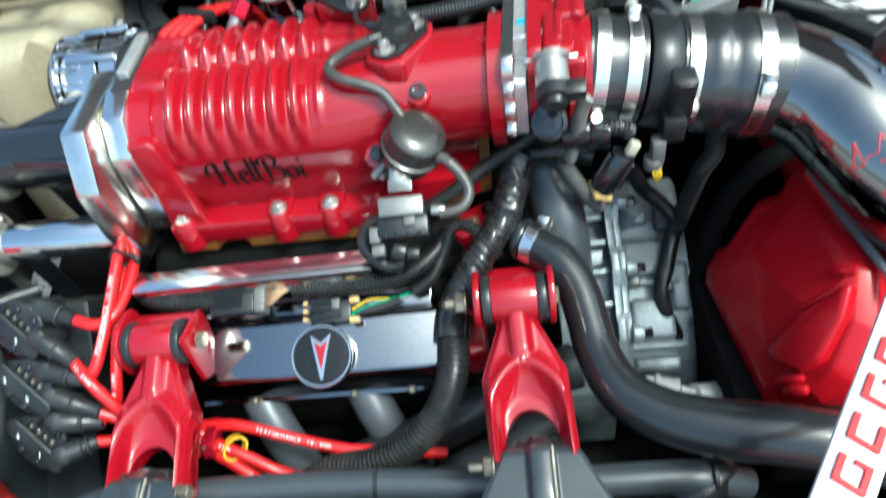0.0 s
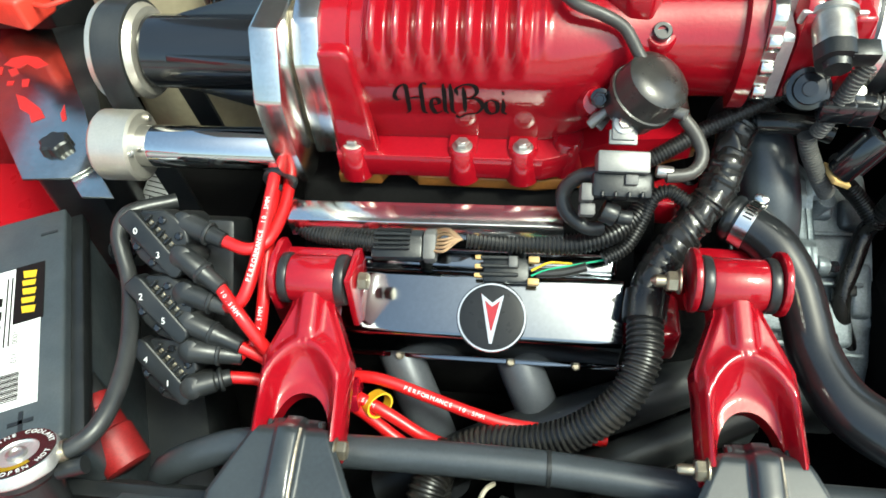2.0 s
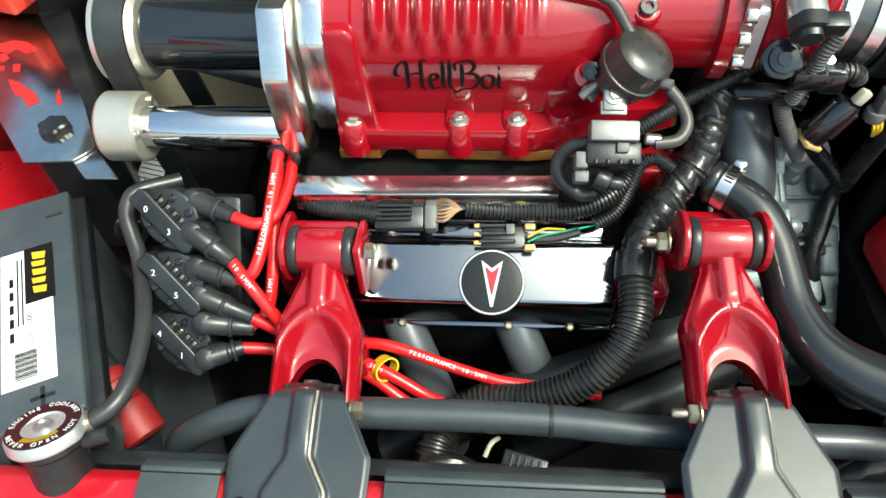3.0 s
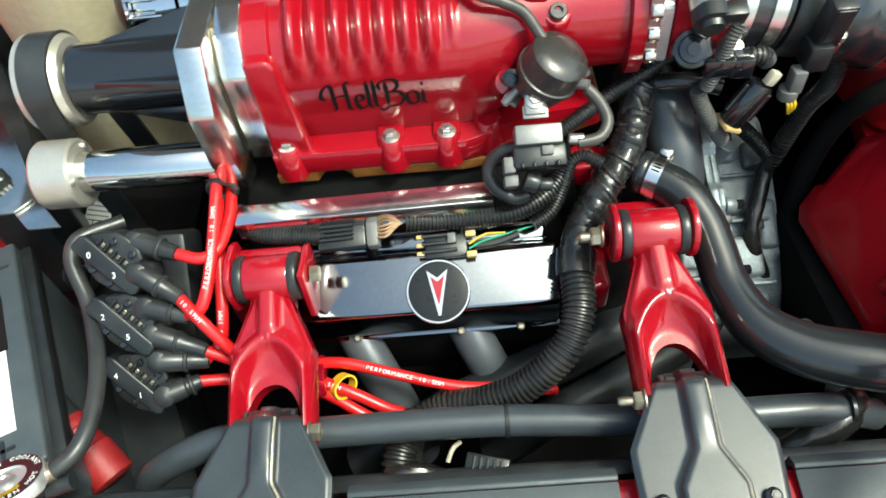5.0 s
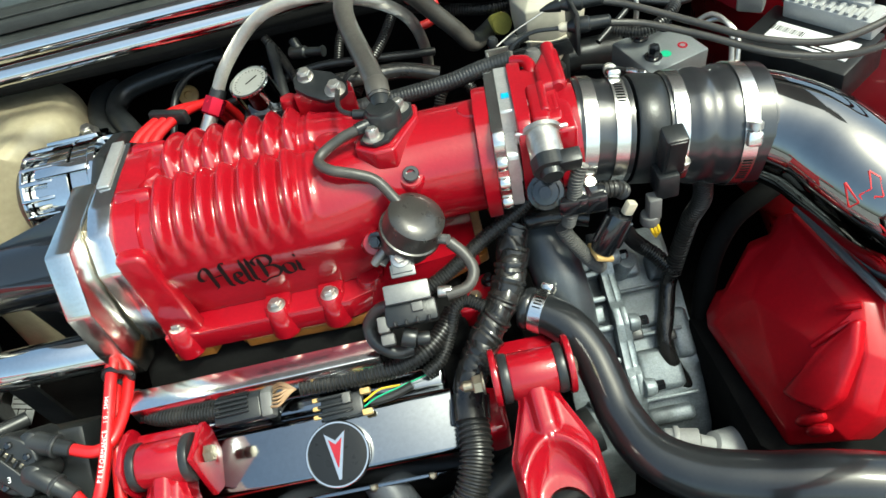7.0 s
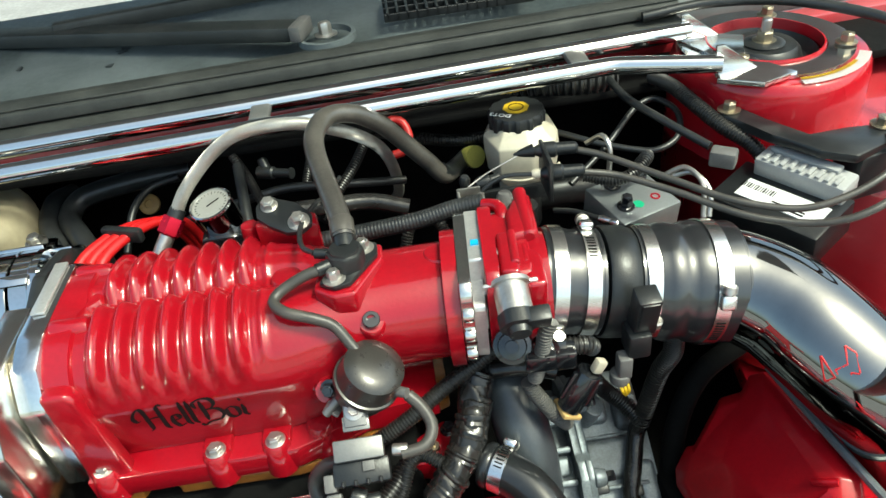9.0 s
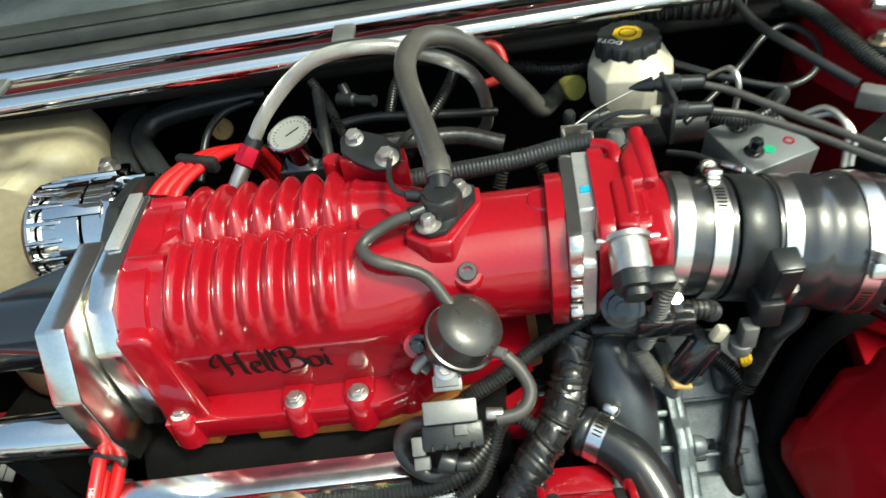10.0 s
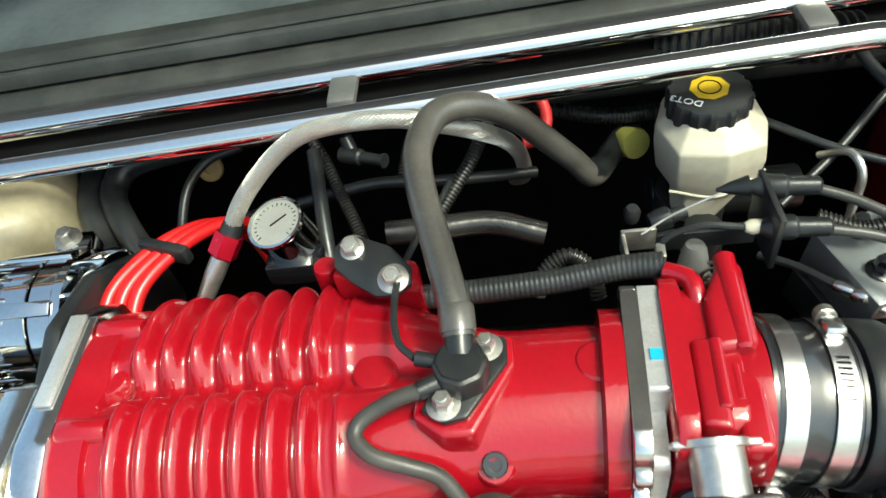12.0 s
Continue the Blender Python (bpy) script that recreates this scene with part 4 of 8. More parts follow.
# foot flange with bolt towers
bm = bmesh.new()
prism(bm, [(-0.342, 0.4915), (-0.160, 0.4915), (-0.135, 0.500), (-0.10, 0.520), (-0.03, 0.525), (-0.03, 0.655), (-0.12, 0.68), (-0.347, 0.68)], (0, 0, 0.852), X, Y, 0.0245, 0.0014, 2)
part("foot_flange", bm, RED, blower)
for x, y in ((-0.327, 0.499), (-0.2295, 0.4995), (-0.177, 0.500), (-0.138, 0.512)):
    bm = bmesh.new()
    lathe(bm, (x, y, 0.846), Z, [(0, 0.0), (0, 0.0125), (0.003, 0.0150), (0.014, 0.0142), (0.034, 0.0118), (0.0368, 0.0098), (0.0368, 0.0)], 28)
    prism(bm, [(-0.0145, 0.8485), (0.0145, 0.8485), (0.0128, 0.8815), (-0.0128, 0.8815)], (x, y + 0.020, 0), X, Z, 0.020, 0.002, 2)
    part("bolt_tower", bm, RED, blower)
    if x < -0.15:
        part("flange_bolt", bolt_mesh((x, y, 0.8822), Z, 0.0066, 0.005, 0.0090), ZINC, blower)
# lugs and discs cast on the top
for y, z in ((0.632, 0.9965), (0.556, 0.9985)):
    bm = bmesh.new()
    cyl(bm, (-0.3395, y, z - 0.001), (-0.307, y, z - 0.001), 0.0100, 0.0085, seg=24, bevel=0.003)
    part("lug", bm, RED, blower)
for x, y, z, r in ((-0.3215, 0.594, 0.9995, 0.0130), (-0.145, 0.585, 0.998, 0.013), (-0.010, 0.577, 1.004, 0.013)):
    part("cast_disc", lathe(bmesh.new(), (x, y, z - 0.0095), Z, [(0, r + 0.003), (0.0060, r + 0.0008), (0.0076, r - 0.0006), (0.0082, r - 0.003), (0.0083, 0.0)], 32), RED, blower)
bm = bmesh.new()
cyl(bm, (-0.187, 0.676, 0.95), (-0.187, 0.676, 0.996), 0.010, 0.009, bevel=0.003)
part("cast_post", bm, RED, blower)
bm = bmesh.new()
prism(bm, [(-0.3415, 0.870), (-0.304, 0.870), (-0.314, 0.972), (-0.320, 0.980), (-0.3415, 0.980)], (0, 0.512, 0), X, Z, 0.0165, 0.0045, 4)
part("cast_rib", bm, RED, blower)
# pad of the breather elbow, boss of the socket plug, boss of the actuator
bm = bmesh.new()
prism(bm, [(-0.118, 0.545), (-0.101, 0.532), (-0.083, 0.532), (-0.058, 0.575), (-0.058, 0.594), (-0.072, 0.600), (-0.092, 0.594), (-0.116, 0.560)], (0, 0, 0.985), X, Y, 0.023, 0.003, 3)
part("pad", bm, RED, blower)
bm = bmesh.new()
pn = Vector((0.05, -0.5, 0.86))
lathe(bm, Vector((-0.0745, 0.528, 0.979)) - pn.normalized() * 0.024, pn, [(0, 0.022), (0.014, 0.0145), (0.023, 0.0122), (0.0245, 0.0105)], 28)
lathe(bm, (-0.120, 0.506, 0.930), (0.1, -0.8, 0.5), [(-0.02, 0.018), (0, 0.012), (0.006, 0.011)], 24)
part("boss", bm, RED, blower)
bm = bmesh.new()
lathe(bm, (-0.0745, 0.528, 0.9785), pn, [(0, 0.0075), (0.005, 0.0075), (0.0058, 0.0068), (0.0058, 0.004), (0.003, 0.0038), (0.003, 0.0)], 20)
part("socket_plug", bm, GLOSS_BLACK, blower, "black socket head plug")


def pen(strokes, m, thin, thick, depth):
    """Broad-nib lettering: each stroke is a ribbon that is thick on the downstroke and thin on the hairline."""
    bm = bmesh.new()
    for pts in strokes:
        path = smooth_path([(a, b, 0) for a, b in pts], 0.0012)
        lo, hi = [], []
        for i, p in enumerate(path):
            d = (path[min(i + 1, len(path) - 1)] - path[max(i - 1, 0)]).normalized()
            w = thin + (thick - thin) * abs(d.y * 0.94 + d.x * -0.34) ** 1.6
            taper = min(1.0, 0.35 + 0.12 * min(i, len(path) - 1 - i))
            o = Vector((-d.y, d.x, 0)) * w * 0.5 * taper
            lo.append(p - o)
            hi.append(p + o)
        v0 = [[bm.verts.new(m @ (q + Vector((0, 0, h)))) for q in side] for h in (0, depth) for side in (lo, hi)]
        for i in range(len(path) - 1):
            for a, b in ((0, 1), (1, 3), (3, 2), (2, 0)):
                bm.faces.new((v0[a][i], v0[a][i + 1], v0[b][i + 1], v0[b][i]))
    return bm


SX, SZ0 = 0.0415, 0.0335
script = [
    [(0.06, 0.50), (-0.02, 0.46), (-0.06, 0.62), (0.02, 0.86), (0.14, 1.0), (0.20, 0.92), (0.20, 0.5), (0.19, 0.06), (0.12, -0.03)],
    [(0.19, 0.50), (0.34, 0.55), (0.50, 0.56)],
    [(0.62, 1.02), (0.55, 1.06), (0.50, 0.95), (0.49, 0.5), (0.49, 0.05), (0.56, -0.02)],
    [(0.66, 0.28), (0.82, 0.36), (0.80, 0.52), (0.70, 0.50), (0.66, 0.25), (0.74, 0.0), (0.88, 0.08)],
    [(0.95, 1.04), (0.95, 0.6), (0.94, 0.10), (1.00, -0.01)],
    [(1.09, 1.04), (1.09, 0.6), (1.08, 0.10), (1.14, -0.01)],
    [(1.34, 0.94), (1.35, 0.5), (1.34, 0.04)],
    [(1.22, 0.66), (1.20, 0.88), (1.36, 1.02), (1.56, 0.98), (1.60, 0.76), (1.50, 0.58), (1.38, 0.54)],
    [(1.38, 0.54), (1.60, 0.52), (1.70, 0.28), (1.58, 0.02), (1.36, -0.04), (1.22, -0.16), (1.14, -0.08)],
    [(1.88, 0.50), (1.78, 0.40), (1.78, 0.12), (1.88, 0.0), (1.99, 0.10), (1.99, 0.40), (1.88, 0.50)],
    [(2.11, 0.52), (2.12, 0.30), (2.11, 0.08), (2.18, 0.0)],
    [(2.10, 0.80), (2.13, 0.70)],
]
bm = pen([[((a - 1.08) * SX, (b - 0.48) * SZ0) for a, b in st] for st in script], face_pose((-0.2375, 0.4960, 0.9280), (1, 0, 0.006), (0, -1, 0.0)), 0.0009, 0.0040, 0.0006)


def front_wall(x, z):
    """How far forward the case's front wall stands at x and z."""
    ring = [case_point(x, math.radians(a)) for a in range(-40, 71, 2)]
    for p, q in zip(ring, ring[1:]):
        if p.z <= z <= q.z:
            return p.y + (q.y - p.y) * (z - p.z) / max(1e-9, q.z - p.z)
    return ring[0].y


walls = {}
for vt in bm.verts:
    key = (round(vt.co.x, 4), round(vt.co.z, 4))
    if key not in walls:
        walls[key] = front_wall(vt.co.x, vt.co.z)
    vt.co.y = walls[key] + (vt.co.y - 0.4960) - 0.0004
part("lettering", bm, BLACK_INK, blower, "black script lettering")

# end plates, drive snout and pulley at the belt end
bm = bmesh.new()
prism(bm, [(0.497, 0.872), (0.497, 0.965), (0.515, 0.996), (0.545, 1.006), (0.640, 1.006), (0.668, 0.985), (0.674, 0.872)], (-0.3625, 0, 0), Y, Z, 0.0222, 0.003, 2)
part("end_plate", bm, POLISHED, blower, "polished aluminium end plate")
bm = bmesh.new()
prism(bm, [(0.570, 1.0065), (0.640, 1.0065), (0.640, 1.0095), (0.570, 1.0095)], (-0.3585, 0, 0), Y, Z, 0.012, 0.001)
part("plate_rim", bm, BRUSHED, blower)
bm = bmesh.new()
prism(bm, [(0.505, 0.875), (0.505, 0.965), (0.525, 0.998), (0.650, 0.998), (0.668, 0.96), (0.668, 0.875)], (-0.3655, 0, 0), Y, Z, 0.003, 0.001)
part("gap_plate", bm, BRASS_BOLT, blower)
SY, SZ = 0.572, 0.925
part("snout", lathe(bmesh.new(), (-0.366, SY, SZ), -X, [(0, 0.037), (0.024, 0.037), (0.026, 0.0345), (0.158, 0.0335), (0.160, 0.031)], 48), GLOSS_BLACK, blower, "gloss black drive snout")
for a in (65, 245, 155, 335):
    r = pose(0, 0, 0, a, 0, 0).to_3x3()
    bm = bmesh.new()
    e1, e2 = -X, r @ Y
    prism(bm, [(0.024, 0.02), (0.024, 0.062), (0.145, 0.030), (0.145, 0.02)], Vector((-0.366, SY, SZ)) - (e1.cross(e2)) * 0.003, e1, e2, 0.006, 0.001)
    part("web", bm, GLOSS_BLACK, blower)
part("pulley", lathe(bmesh.new(), (-0.526, SY, SZ), -X, [(0, 0.028), (0, 0.040), (0.003, 0.0425), (0.006, 0.0440), (0.007, 0.042), (0.034, 0.043), (0.035, 0.0465), (0.040, 0.046), (0.041, 0.036), (0.038, 0.030), (0.038, 0.0)], 56), CREAM_ALU, blower, "cream machined pulley")

# polished idler bracket with its roller
idler = thing("idler_bracket", (-0.39, 0.53, 0.850), "polished aluminium idler bracket with shaft and roller", "bracket")
bm = bmesh.new()
prism(bm, [(0.500, 0.849), (0.474, 0.856), (0.463, 0.900), (0.463, 0.955), (0.492, 1.0035), (0.588, 1.0035), (0.640, 0.94), (0.640, 0.88), (0.60, 0.850)], (-0.3890, 0, 0), Y, Z, 0.0232, 0.0025, 2)
part("plate", bm, SATIN_ALU, idler)
part("shaft", cyl(bmesh.new(), (-0.391, 0.492, 0.879), (-0.540, 0.492, 0.879), 0.0195, seg=48, bevel=0.001), CHROME, idler, "chrome shaft")
part("roller", lathe(bmesh.new(), (-0.522, 0.492, 0.879), -X, [(0, 0.020), (0, 0.030), (0.002, 0.0325), (0.035, 0.0325), (0.038, 0.030), (0.038, 0.016), (0.033, 0.014), (0.033, 0.0)], 56), CREAM_ALU, idler, "cream machined roller")
for a in range(3):
    d = Vector((0, math.cos(a * 2.1 + 0.6), math.sin(a * 2.1 + 0.6))) * 0.026
    part("roller_screw", lathe(bmesh.new(), Vector((-0.522, 0.492, 0.879)) + d, X, [(0, 0.003), (0.0025, 0.003), (0.003, 0.002)], 12), ZINC, idler)

# ribbed drive belt round the pulley, down behind the roller
bm = bmesh.new()
t = bmesh.new()
pth = []
for k in range(40):
    a = math.radians(-20 + 200 * k / 39)
    pth.append((SY + 0.0448 * math.cos(a), SZ + 0.0448 * math.sin(a)))
pth += [(SY - 0.046, SZ - 0.02), (SY - 0.040, SZ - 0.08), (SY - 0.02, SZ - 0.25)]
pth = [(SY + 0.10, SZ - 0.25), (SY + 0.06, SZ - 0.06)] + pth
rings = []
for i, (a, b) in enumerate(pth):
    p, q = Vector(pth[max(0, i - 1)]), Vector(pth[min(len(pth) - 1, i + 1)])
    d = (q - p).normalized()
    o = Vector((d.y, -d.x)) * 0.0022
    rings.append([t.verts.new((x, a + o.x * s, b + o.y * s)) for x, s in ((-0.560, 1), (-0.533, 1), (-0.533, -1), (-0.560, -1))])
for a, b in zip(rings, rings[1:]):
    for k in range(4):
        t.faces.new((a[k], a[(k + 1) % 4], b[(k + 1) % 4], b[k]))
merge(bm, t)
solid("drive_belt", bm, RUBBER, "black ribbed drive belt round the blower pulley", "belt")

# breather elbow on the pad
elbow = thing("breather_elbow", (-0.086, 0.566, 1.006), "black plastic breather valve bolted to the blower", "valve")
bm = bmesh.new()
prism(bm, [(-0.112, 0.546), (-0.099, 0.537), (-0.086, 0.540), (-0.062, 0.574), (-0.062, 0.590), (-0.072, 0.594), (-0.090, 0.588)], (0, 0, 1.0085), X, Y, 0.005, 0.0015)
part("base", bm, PLASTIC, elbow)
bm = bmesh.new()
lathe(bm, (-0.088, 0.566, 1.012), Z, [(0, 0.0160), (0.013, 0.0160), (0.0155, 0.0150), (0.0165, 0.0130), (0.0185, 0.0125), (0.019, 0.0)], 32, wob=lambda a: 1 + 0.03 * math.cos(8 * a))
lathe(bm, (-0.088, 0.572, 1.024), (0.0, 0.9, 0.42), [(0, 0.009), (0.024, 0.009)], 20)
lathe(bm, (-0.094, 0.562, 1.020), (-0.9, -0.4, 0), [(0, 0.0055), (0.020, 0.0055)], 16)
lathe(bm, (-0.098, 0.570, 1.022), (-0.95, 0.2, 0.1), [(0, 0.0045), (0.016, 0.0045)], 16)
part("body", bm, PLASTIC, elbow)
for p in ((-0.074, 0.584, 1.0125), (-0.099, 0.548, 1.0125)):
    part("elbow_bolt", bolt_mesh(p, Z, 0.0058, 0.008, 0.0098), ZINC, elbow)
bh = thing("breather_hose", (-0.088, 0.60, 1.02), "thick grey brown breather hose arched behind the blower", "hose")
part("hose", tube(bmesh.new(), [(-0.088, 0.582, 1.029), (-0.089, 0.596, 1.036), (-0.098, 0.636, 1.046), (-0.108, 0.682, 1.056), (-0.109, 0.712, 1.062), (-0.097, 0.742, 1.064), (-0.073, 0.758, 1.056), (-0.047, 0.770, 1.034), (-0.025, 0.780, 1.003), (-0.001, 0.786, 0.970), (0.016, 0.792, 0.945), (0.035, 0.825, 0.935)], 0.0098, 24), BREATHER, bh)
part("cuff", lathe(bmesh.new(), (-0.088, 0.584, 1.030), (-0.05, 0.90, 0.42), [(0, 0.0095), (0, 0.0106), (0.014, 0.0108), (0.016, 0.0098)], 28), BREATHER, bh)
hose("vacuum_hose", [(-0.108, 0.555, 1.020), (-0.125, 0.552, 1.017), (-0.144, 0.545, 1.011), (-0.150, 0.536, 1.008), (-0.140, 0.525, 1.005), (-0.120, 0.520, 0.999), (-0.104, 0.517, 0.990), (-0.092, 0.506, 0.975), (-0.086, 0.500, 0.968)], 0.0048, GREY_HOSE, "thin grey rubber vacuum hose winding over the blower", "hose", seg=14)
hose("vacuum_line", [(-0.114, 0.573, 1.024), (-0.124, 0.585, 1.022), (-0.129, 0.606, 1.018), (-0.130, 0.642, 1.010), (-0.121, 0.687, 1.0), (-0.112, 0.725, 0.985), (-0.100, 0.765, 0.98)], 0.0024, RUBBER, "thin black vacuum line", "hose", seg=10)

# bracket on the rear of the blower
brk = thing("bracket_plate", (-0.147, 0.657, 0.995), "matt black plate with two steel bolts on the blower", "bracket")
bm = bmesh.new()
bn = Vector((0, -0.30, 0.95))
prism(bm, [(-0.027, 0.008), (-0.026, -0.006), (-0.014, -0.018), (0.002, -0.029), (0.016, -0.030), (0.026, -0.022), (0.026, -0.010), (0.012, 0.006), (-0.010, 0.016), (-0.021, 0.015)], (-0.147, 0.664, 1.010), X, Vector((0, 0.95, 0.30)), 0.006, 0.0015)
part("plate", bm, PLASTIC, brk)
for p in ((-0.161, 0.669, 1.016), (-0.133, 0.645, 1.010)):
    part("plate_bolt", bolt_mesh(p, bn, 0.0068, 0.008, 0.0105), ZINC, brk)
bm = bmesh.new()
prism(bm, [(-0.178, 0.655), (-0.115, 0.640), (-0.118, 0.662), (-0.165, 0.680)], (0, 0, 0.95), X, Y, 0.058, 0.004)
part("post", bm, RED, brk)

# bypass actuator can
can = thing("bypass_actuator", (-0.09, 0.49, 0.915), "black domed metal vacuum actuator can", "actuator")
cn = Vector((0.42, -0.22, 0.87)).normalized()
cc = Vector((-0.075, 0.490, 0.966))
part("dome", lathe(bmesh.new(), cc, -cn, [(-0.003, 0.0), (-0.0025, 0.014), (0, 0.022), (0.003, 0.0255), (0.022, 0.0268), (0.0225, 0.0285), (0.025, 0.0285)], 48), BRONZE, can)
part("cup", lathe(bmesh.new(), cc - cn * 0.025, -cn, [(0, 0.0285), (0.002, 0.0285), (0.003, 0.0255), (0.018, 0.024), (0.022, 0.020), (0.022, 0.0)], 48), BRONZE, can)
bm = bmesh.new()
box(bm, cc - cn * 0.05 + Vector((-0.018, -0.004, 0.0)), (0.026, 0.014, 0.003), axes(cn), 0.001)
part("bracket", bm, STEEL_GREY, can, "bare metal bracket")
bm = bmesh.new()
cyl(bm, cc + Vector((-0.030, 0.006, -0.030)), cc + Vector((-0.050, -0.004, -0.045)), 0.004)
part("link_rod", bm, STEEL_GREY, can)
part("nipple", lathe(bmesh.new(), cc - cn * 0.030 + Vector((0.022, -0.012, 0)), (0.8, -0.5, 0.1), [(0, 0.0045), (0.014, 0.0045)], 14), STEEL_GREY, can)
part("stud", bolt_mesh((-0.117, 0.497, 0.940), (-0.2, -0.8, 0.5), 0.006, 0.006, 0.008), GLOSS_BLACK, can)

# boost solenoid with its bracket and hoses
sol = thing("boost_solenoid", (-0.095, 0.452, 0.885), "grey metal solenoid valve with black connector body", "solenoid")
sn = Vector((0.05, -0.55, 0.83)).normalized()
SU = X - sn * X.dot(sn)
SM = Matrix((SU.normalized(), sn.cross(SU.normalized()), sn)).transposed()
bm = bmesh.new()
box(bm, (-0.099, 0.4525, 0.912), (0.040, 0.017, 0.018), SM, 0.0015)
box(bm, (-0.099, 0.479, 0.932), (0.018, 0.030, 0.003), SM, 0.001)
part("case", bm, STEEL_GREY, sol, "weathered grey metal case")
bm = bmesh.new()
box(bm, (-0.099, 0.470, 0.9235), (0.022, 0.012, 0.003), SM, 0.001)
box(bm, (-0.0975, 0.487, 0.939), (0.014, 0.018, 0.003), SM, 0.001)
part("mount_tab", bm, STEEL_GREY, sol, "bare steel tab")
part("case_screw", bolt_mesh((-0.099, 0.476, 0.932), sn, 0.005, 0.004, 0.008), ZINC, sol)
bm = bmesh.new()
box(bm, (-0.099, 0.442, 0.897), (0.046, 0.020, 0.020), SM, 0.003)
for k in range(4):
    box(bm, Vector((-0.114 + 0.010 * k, 0.4325, 0.8965)), (0.003, 0.005, 0.018), SM, 0.001, 1)
part("connector", bm, PLASTIC, sol)
bm = bmesh.new()
box(bm, (-0.092, 0.4385, 0.9085), (0.010, 0.008, 0.004), SM, 0.001)
part("rating_plate", bm, GREY_PL, sol)
bm = bmesh.new()
cyl(bm, (-0.112, 0.433, 0.880), (-0.100, 0.430, 0.876), 0.009, seg=20)
cyl(bm, (-0.100, 0.430, 0.876), (-0.088, 0.430, 0.874), 0.006, seg=16)
part("wire_boot", bm, RUBBER, sol)
bm = bmesh.new()
box(bm, (-0.125, 0.437, 0.894), (0.010, 0.014, 0.016), SM, 0.0015)
box(bm, (-0.124, 0.430, 0.882), (0.012, 0.010, 0.014), SM, 0.0015)
part("lock", bm, GREY_PL, sol)
bm = bmesh.new()
cyl(bm, (-0.073, 0.450, 0.908), (-0.060, 0.449, 0.907), 0.005)
part("nipple", bm, ZINC, sol)
hose("solenoid_hose", [(-0.054, 0.482, 0.934), (-0.044, 0.474, 0.925), (-0.038, 0.462, 0.914), (-0.046, 0.450, 0.907), (-0.066, 0.446, 0.906)], 0.0052, GREY_HOSE, "short grey hose from actuator to solenoid", "hose", seg=14)
hose("solenoid_hose", [(-0.112, 0.449, 0.904), (-0.130, 0.456, 0.893), (-0.142, 0.454, 0.877), (-0.138, 0.443, 0.864), (-0.122, 0.435, 0.856), (-0.110, 0.44, 0.85)], 0.0062, RUBBER, "black looped hose below the solenoid", "hose", seg=14)
hose("braided_hose", [(0.045, 0.552, 0.915), (0.015, 0.540, 0.900), (-0.021, 0.529, 0.884), (-0.059, 0.512, 0.868), (-0.092, 0.502, 0.855)], 0.0072, CORR, "black fabric covered hose under the blower neck", "hose", seg=16, ring=(0.0030, 0.0008))

# ---- throttle body and intake ----
tb = thing("throttle_unit", (0.05, 0.57, 0.89), "glossy red throttle body with polished spacer and silver motor", "throttle body")
TC = Vector((0, 0.574, 0.954))
AXD = Vector((0.1725, -0.012, -0.025)).normalized()


def on_axis(x):
    """A point of the intake's middle line."""
    return Vector((0.0775, 0.573, 0.953)) + AXD * ((x - 0.0775) / AXD.x)




def rounded(y0, y1, z0, z1, r, k=5):
    pts = []
    for cy, cz, a0 in ((y1 - r, z1 - r, 0), (y0 + r, z1 - r, 90), (y0 + r, z0 + r, 180), (y1 - r, z0 + r, 270)):
        for i in range(k + 1):
            a = math.radians(a0 + 90 * i / k)
            pts.append((cy + r * math.cos(a), cz + r * math.sin(a)))
    return pts


bm = bmesh.new()
prism(bm, rounded(0.515, 0.632, 0.922, 1.008, 0.014), (0.0005, 0, 0), Y, Z, 0.010, 0.0012)
for z in (0.936, 0.958, 0.980):
    cyl(bm, (0.001, 0.516, z), (0.0105, 0.516, z), 0.007, seg=20)
part("spacer", bm, SATIN_ALU, tb, "polished spacer plate")
bm = bmesh.new()
prism(bm, rounded(0.552, 0.626, 0.925, 1.008, 0.003), (0.0108, 0, 0), Y, Z, 0.012, 0.001)
prism(bm, rounded(0.519, 0.56, 0.924, 0.985, 0.006), (0.0108, 0, 0), Y, Z, 0.010, 0.001)
part("adapter", bm, BRUSHED, tb, "brushed steel adapter plate")
bm = bmesh.new()
prism(bm, rounded(0.519, 0.636, 0.920, 1.012, 0.018), (0.0229, 0, 0), Y, Z, 0.012, 0.002)
prism(bm, rounded(0.530, 0.632, 0.922, 1.004, 0.016), (0.0345, 0, 0), Y, Z, 0.028, 0.005, 3)
lathe(bm, TC + X * 0.058, X, [(0, 0.050), (0.006, 0.047), (0.012, 0.0485), (0.020, 0.0485)], 56)
prism(bm, [(0.048, 0.576), (0.074, 0.580), (0.074, 0.640), (0.060, 0.642), (0.048, 0.612)], (0, 0, 0.975), X, Y, 0.036, 0.005, 3)
prism(bm, [(0.036, 0.530), (0.052, 0.528), (0.052, 0.585), (0.036, 0.585)], (0, 0, 0.99), X, Y, 0.0205, 0.004, 3)
prism(bm, [(0.056, 0.520), (0.073, 0.522), (0.073, 0.572), (0.056, 0.568)], (0, 0, 0.965), X, Y, 0.036, 0.004, 3)
part("body", bm, RED, tb)
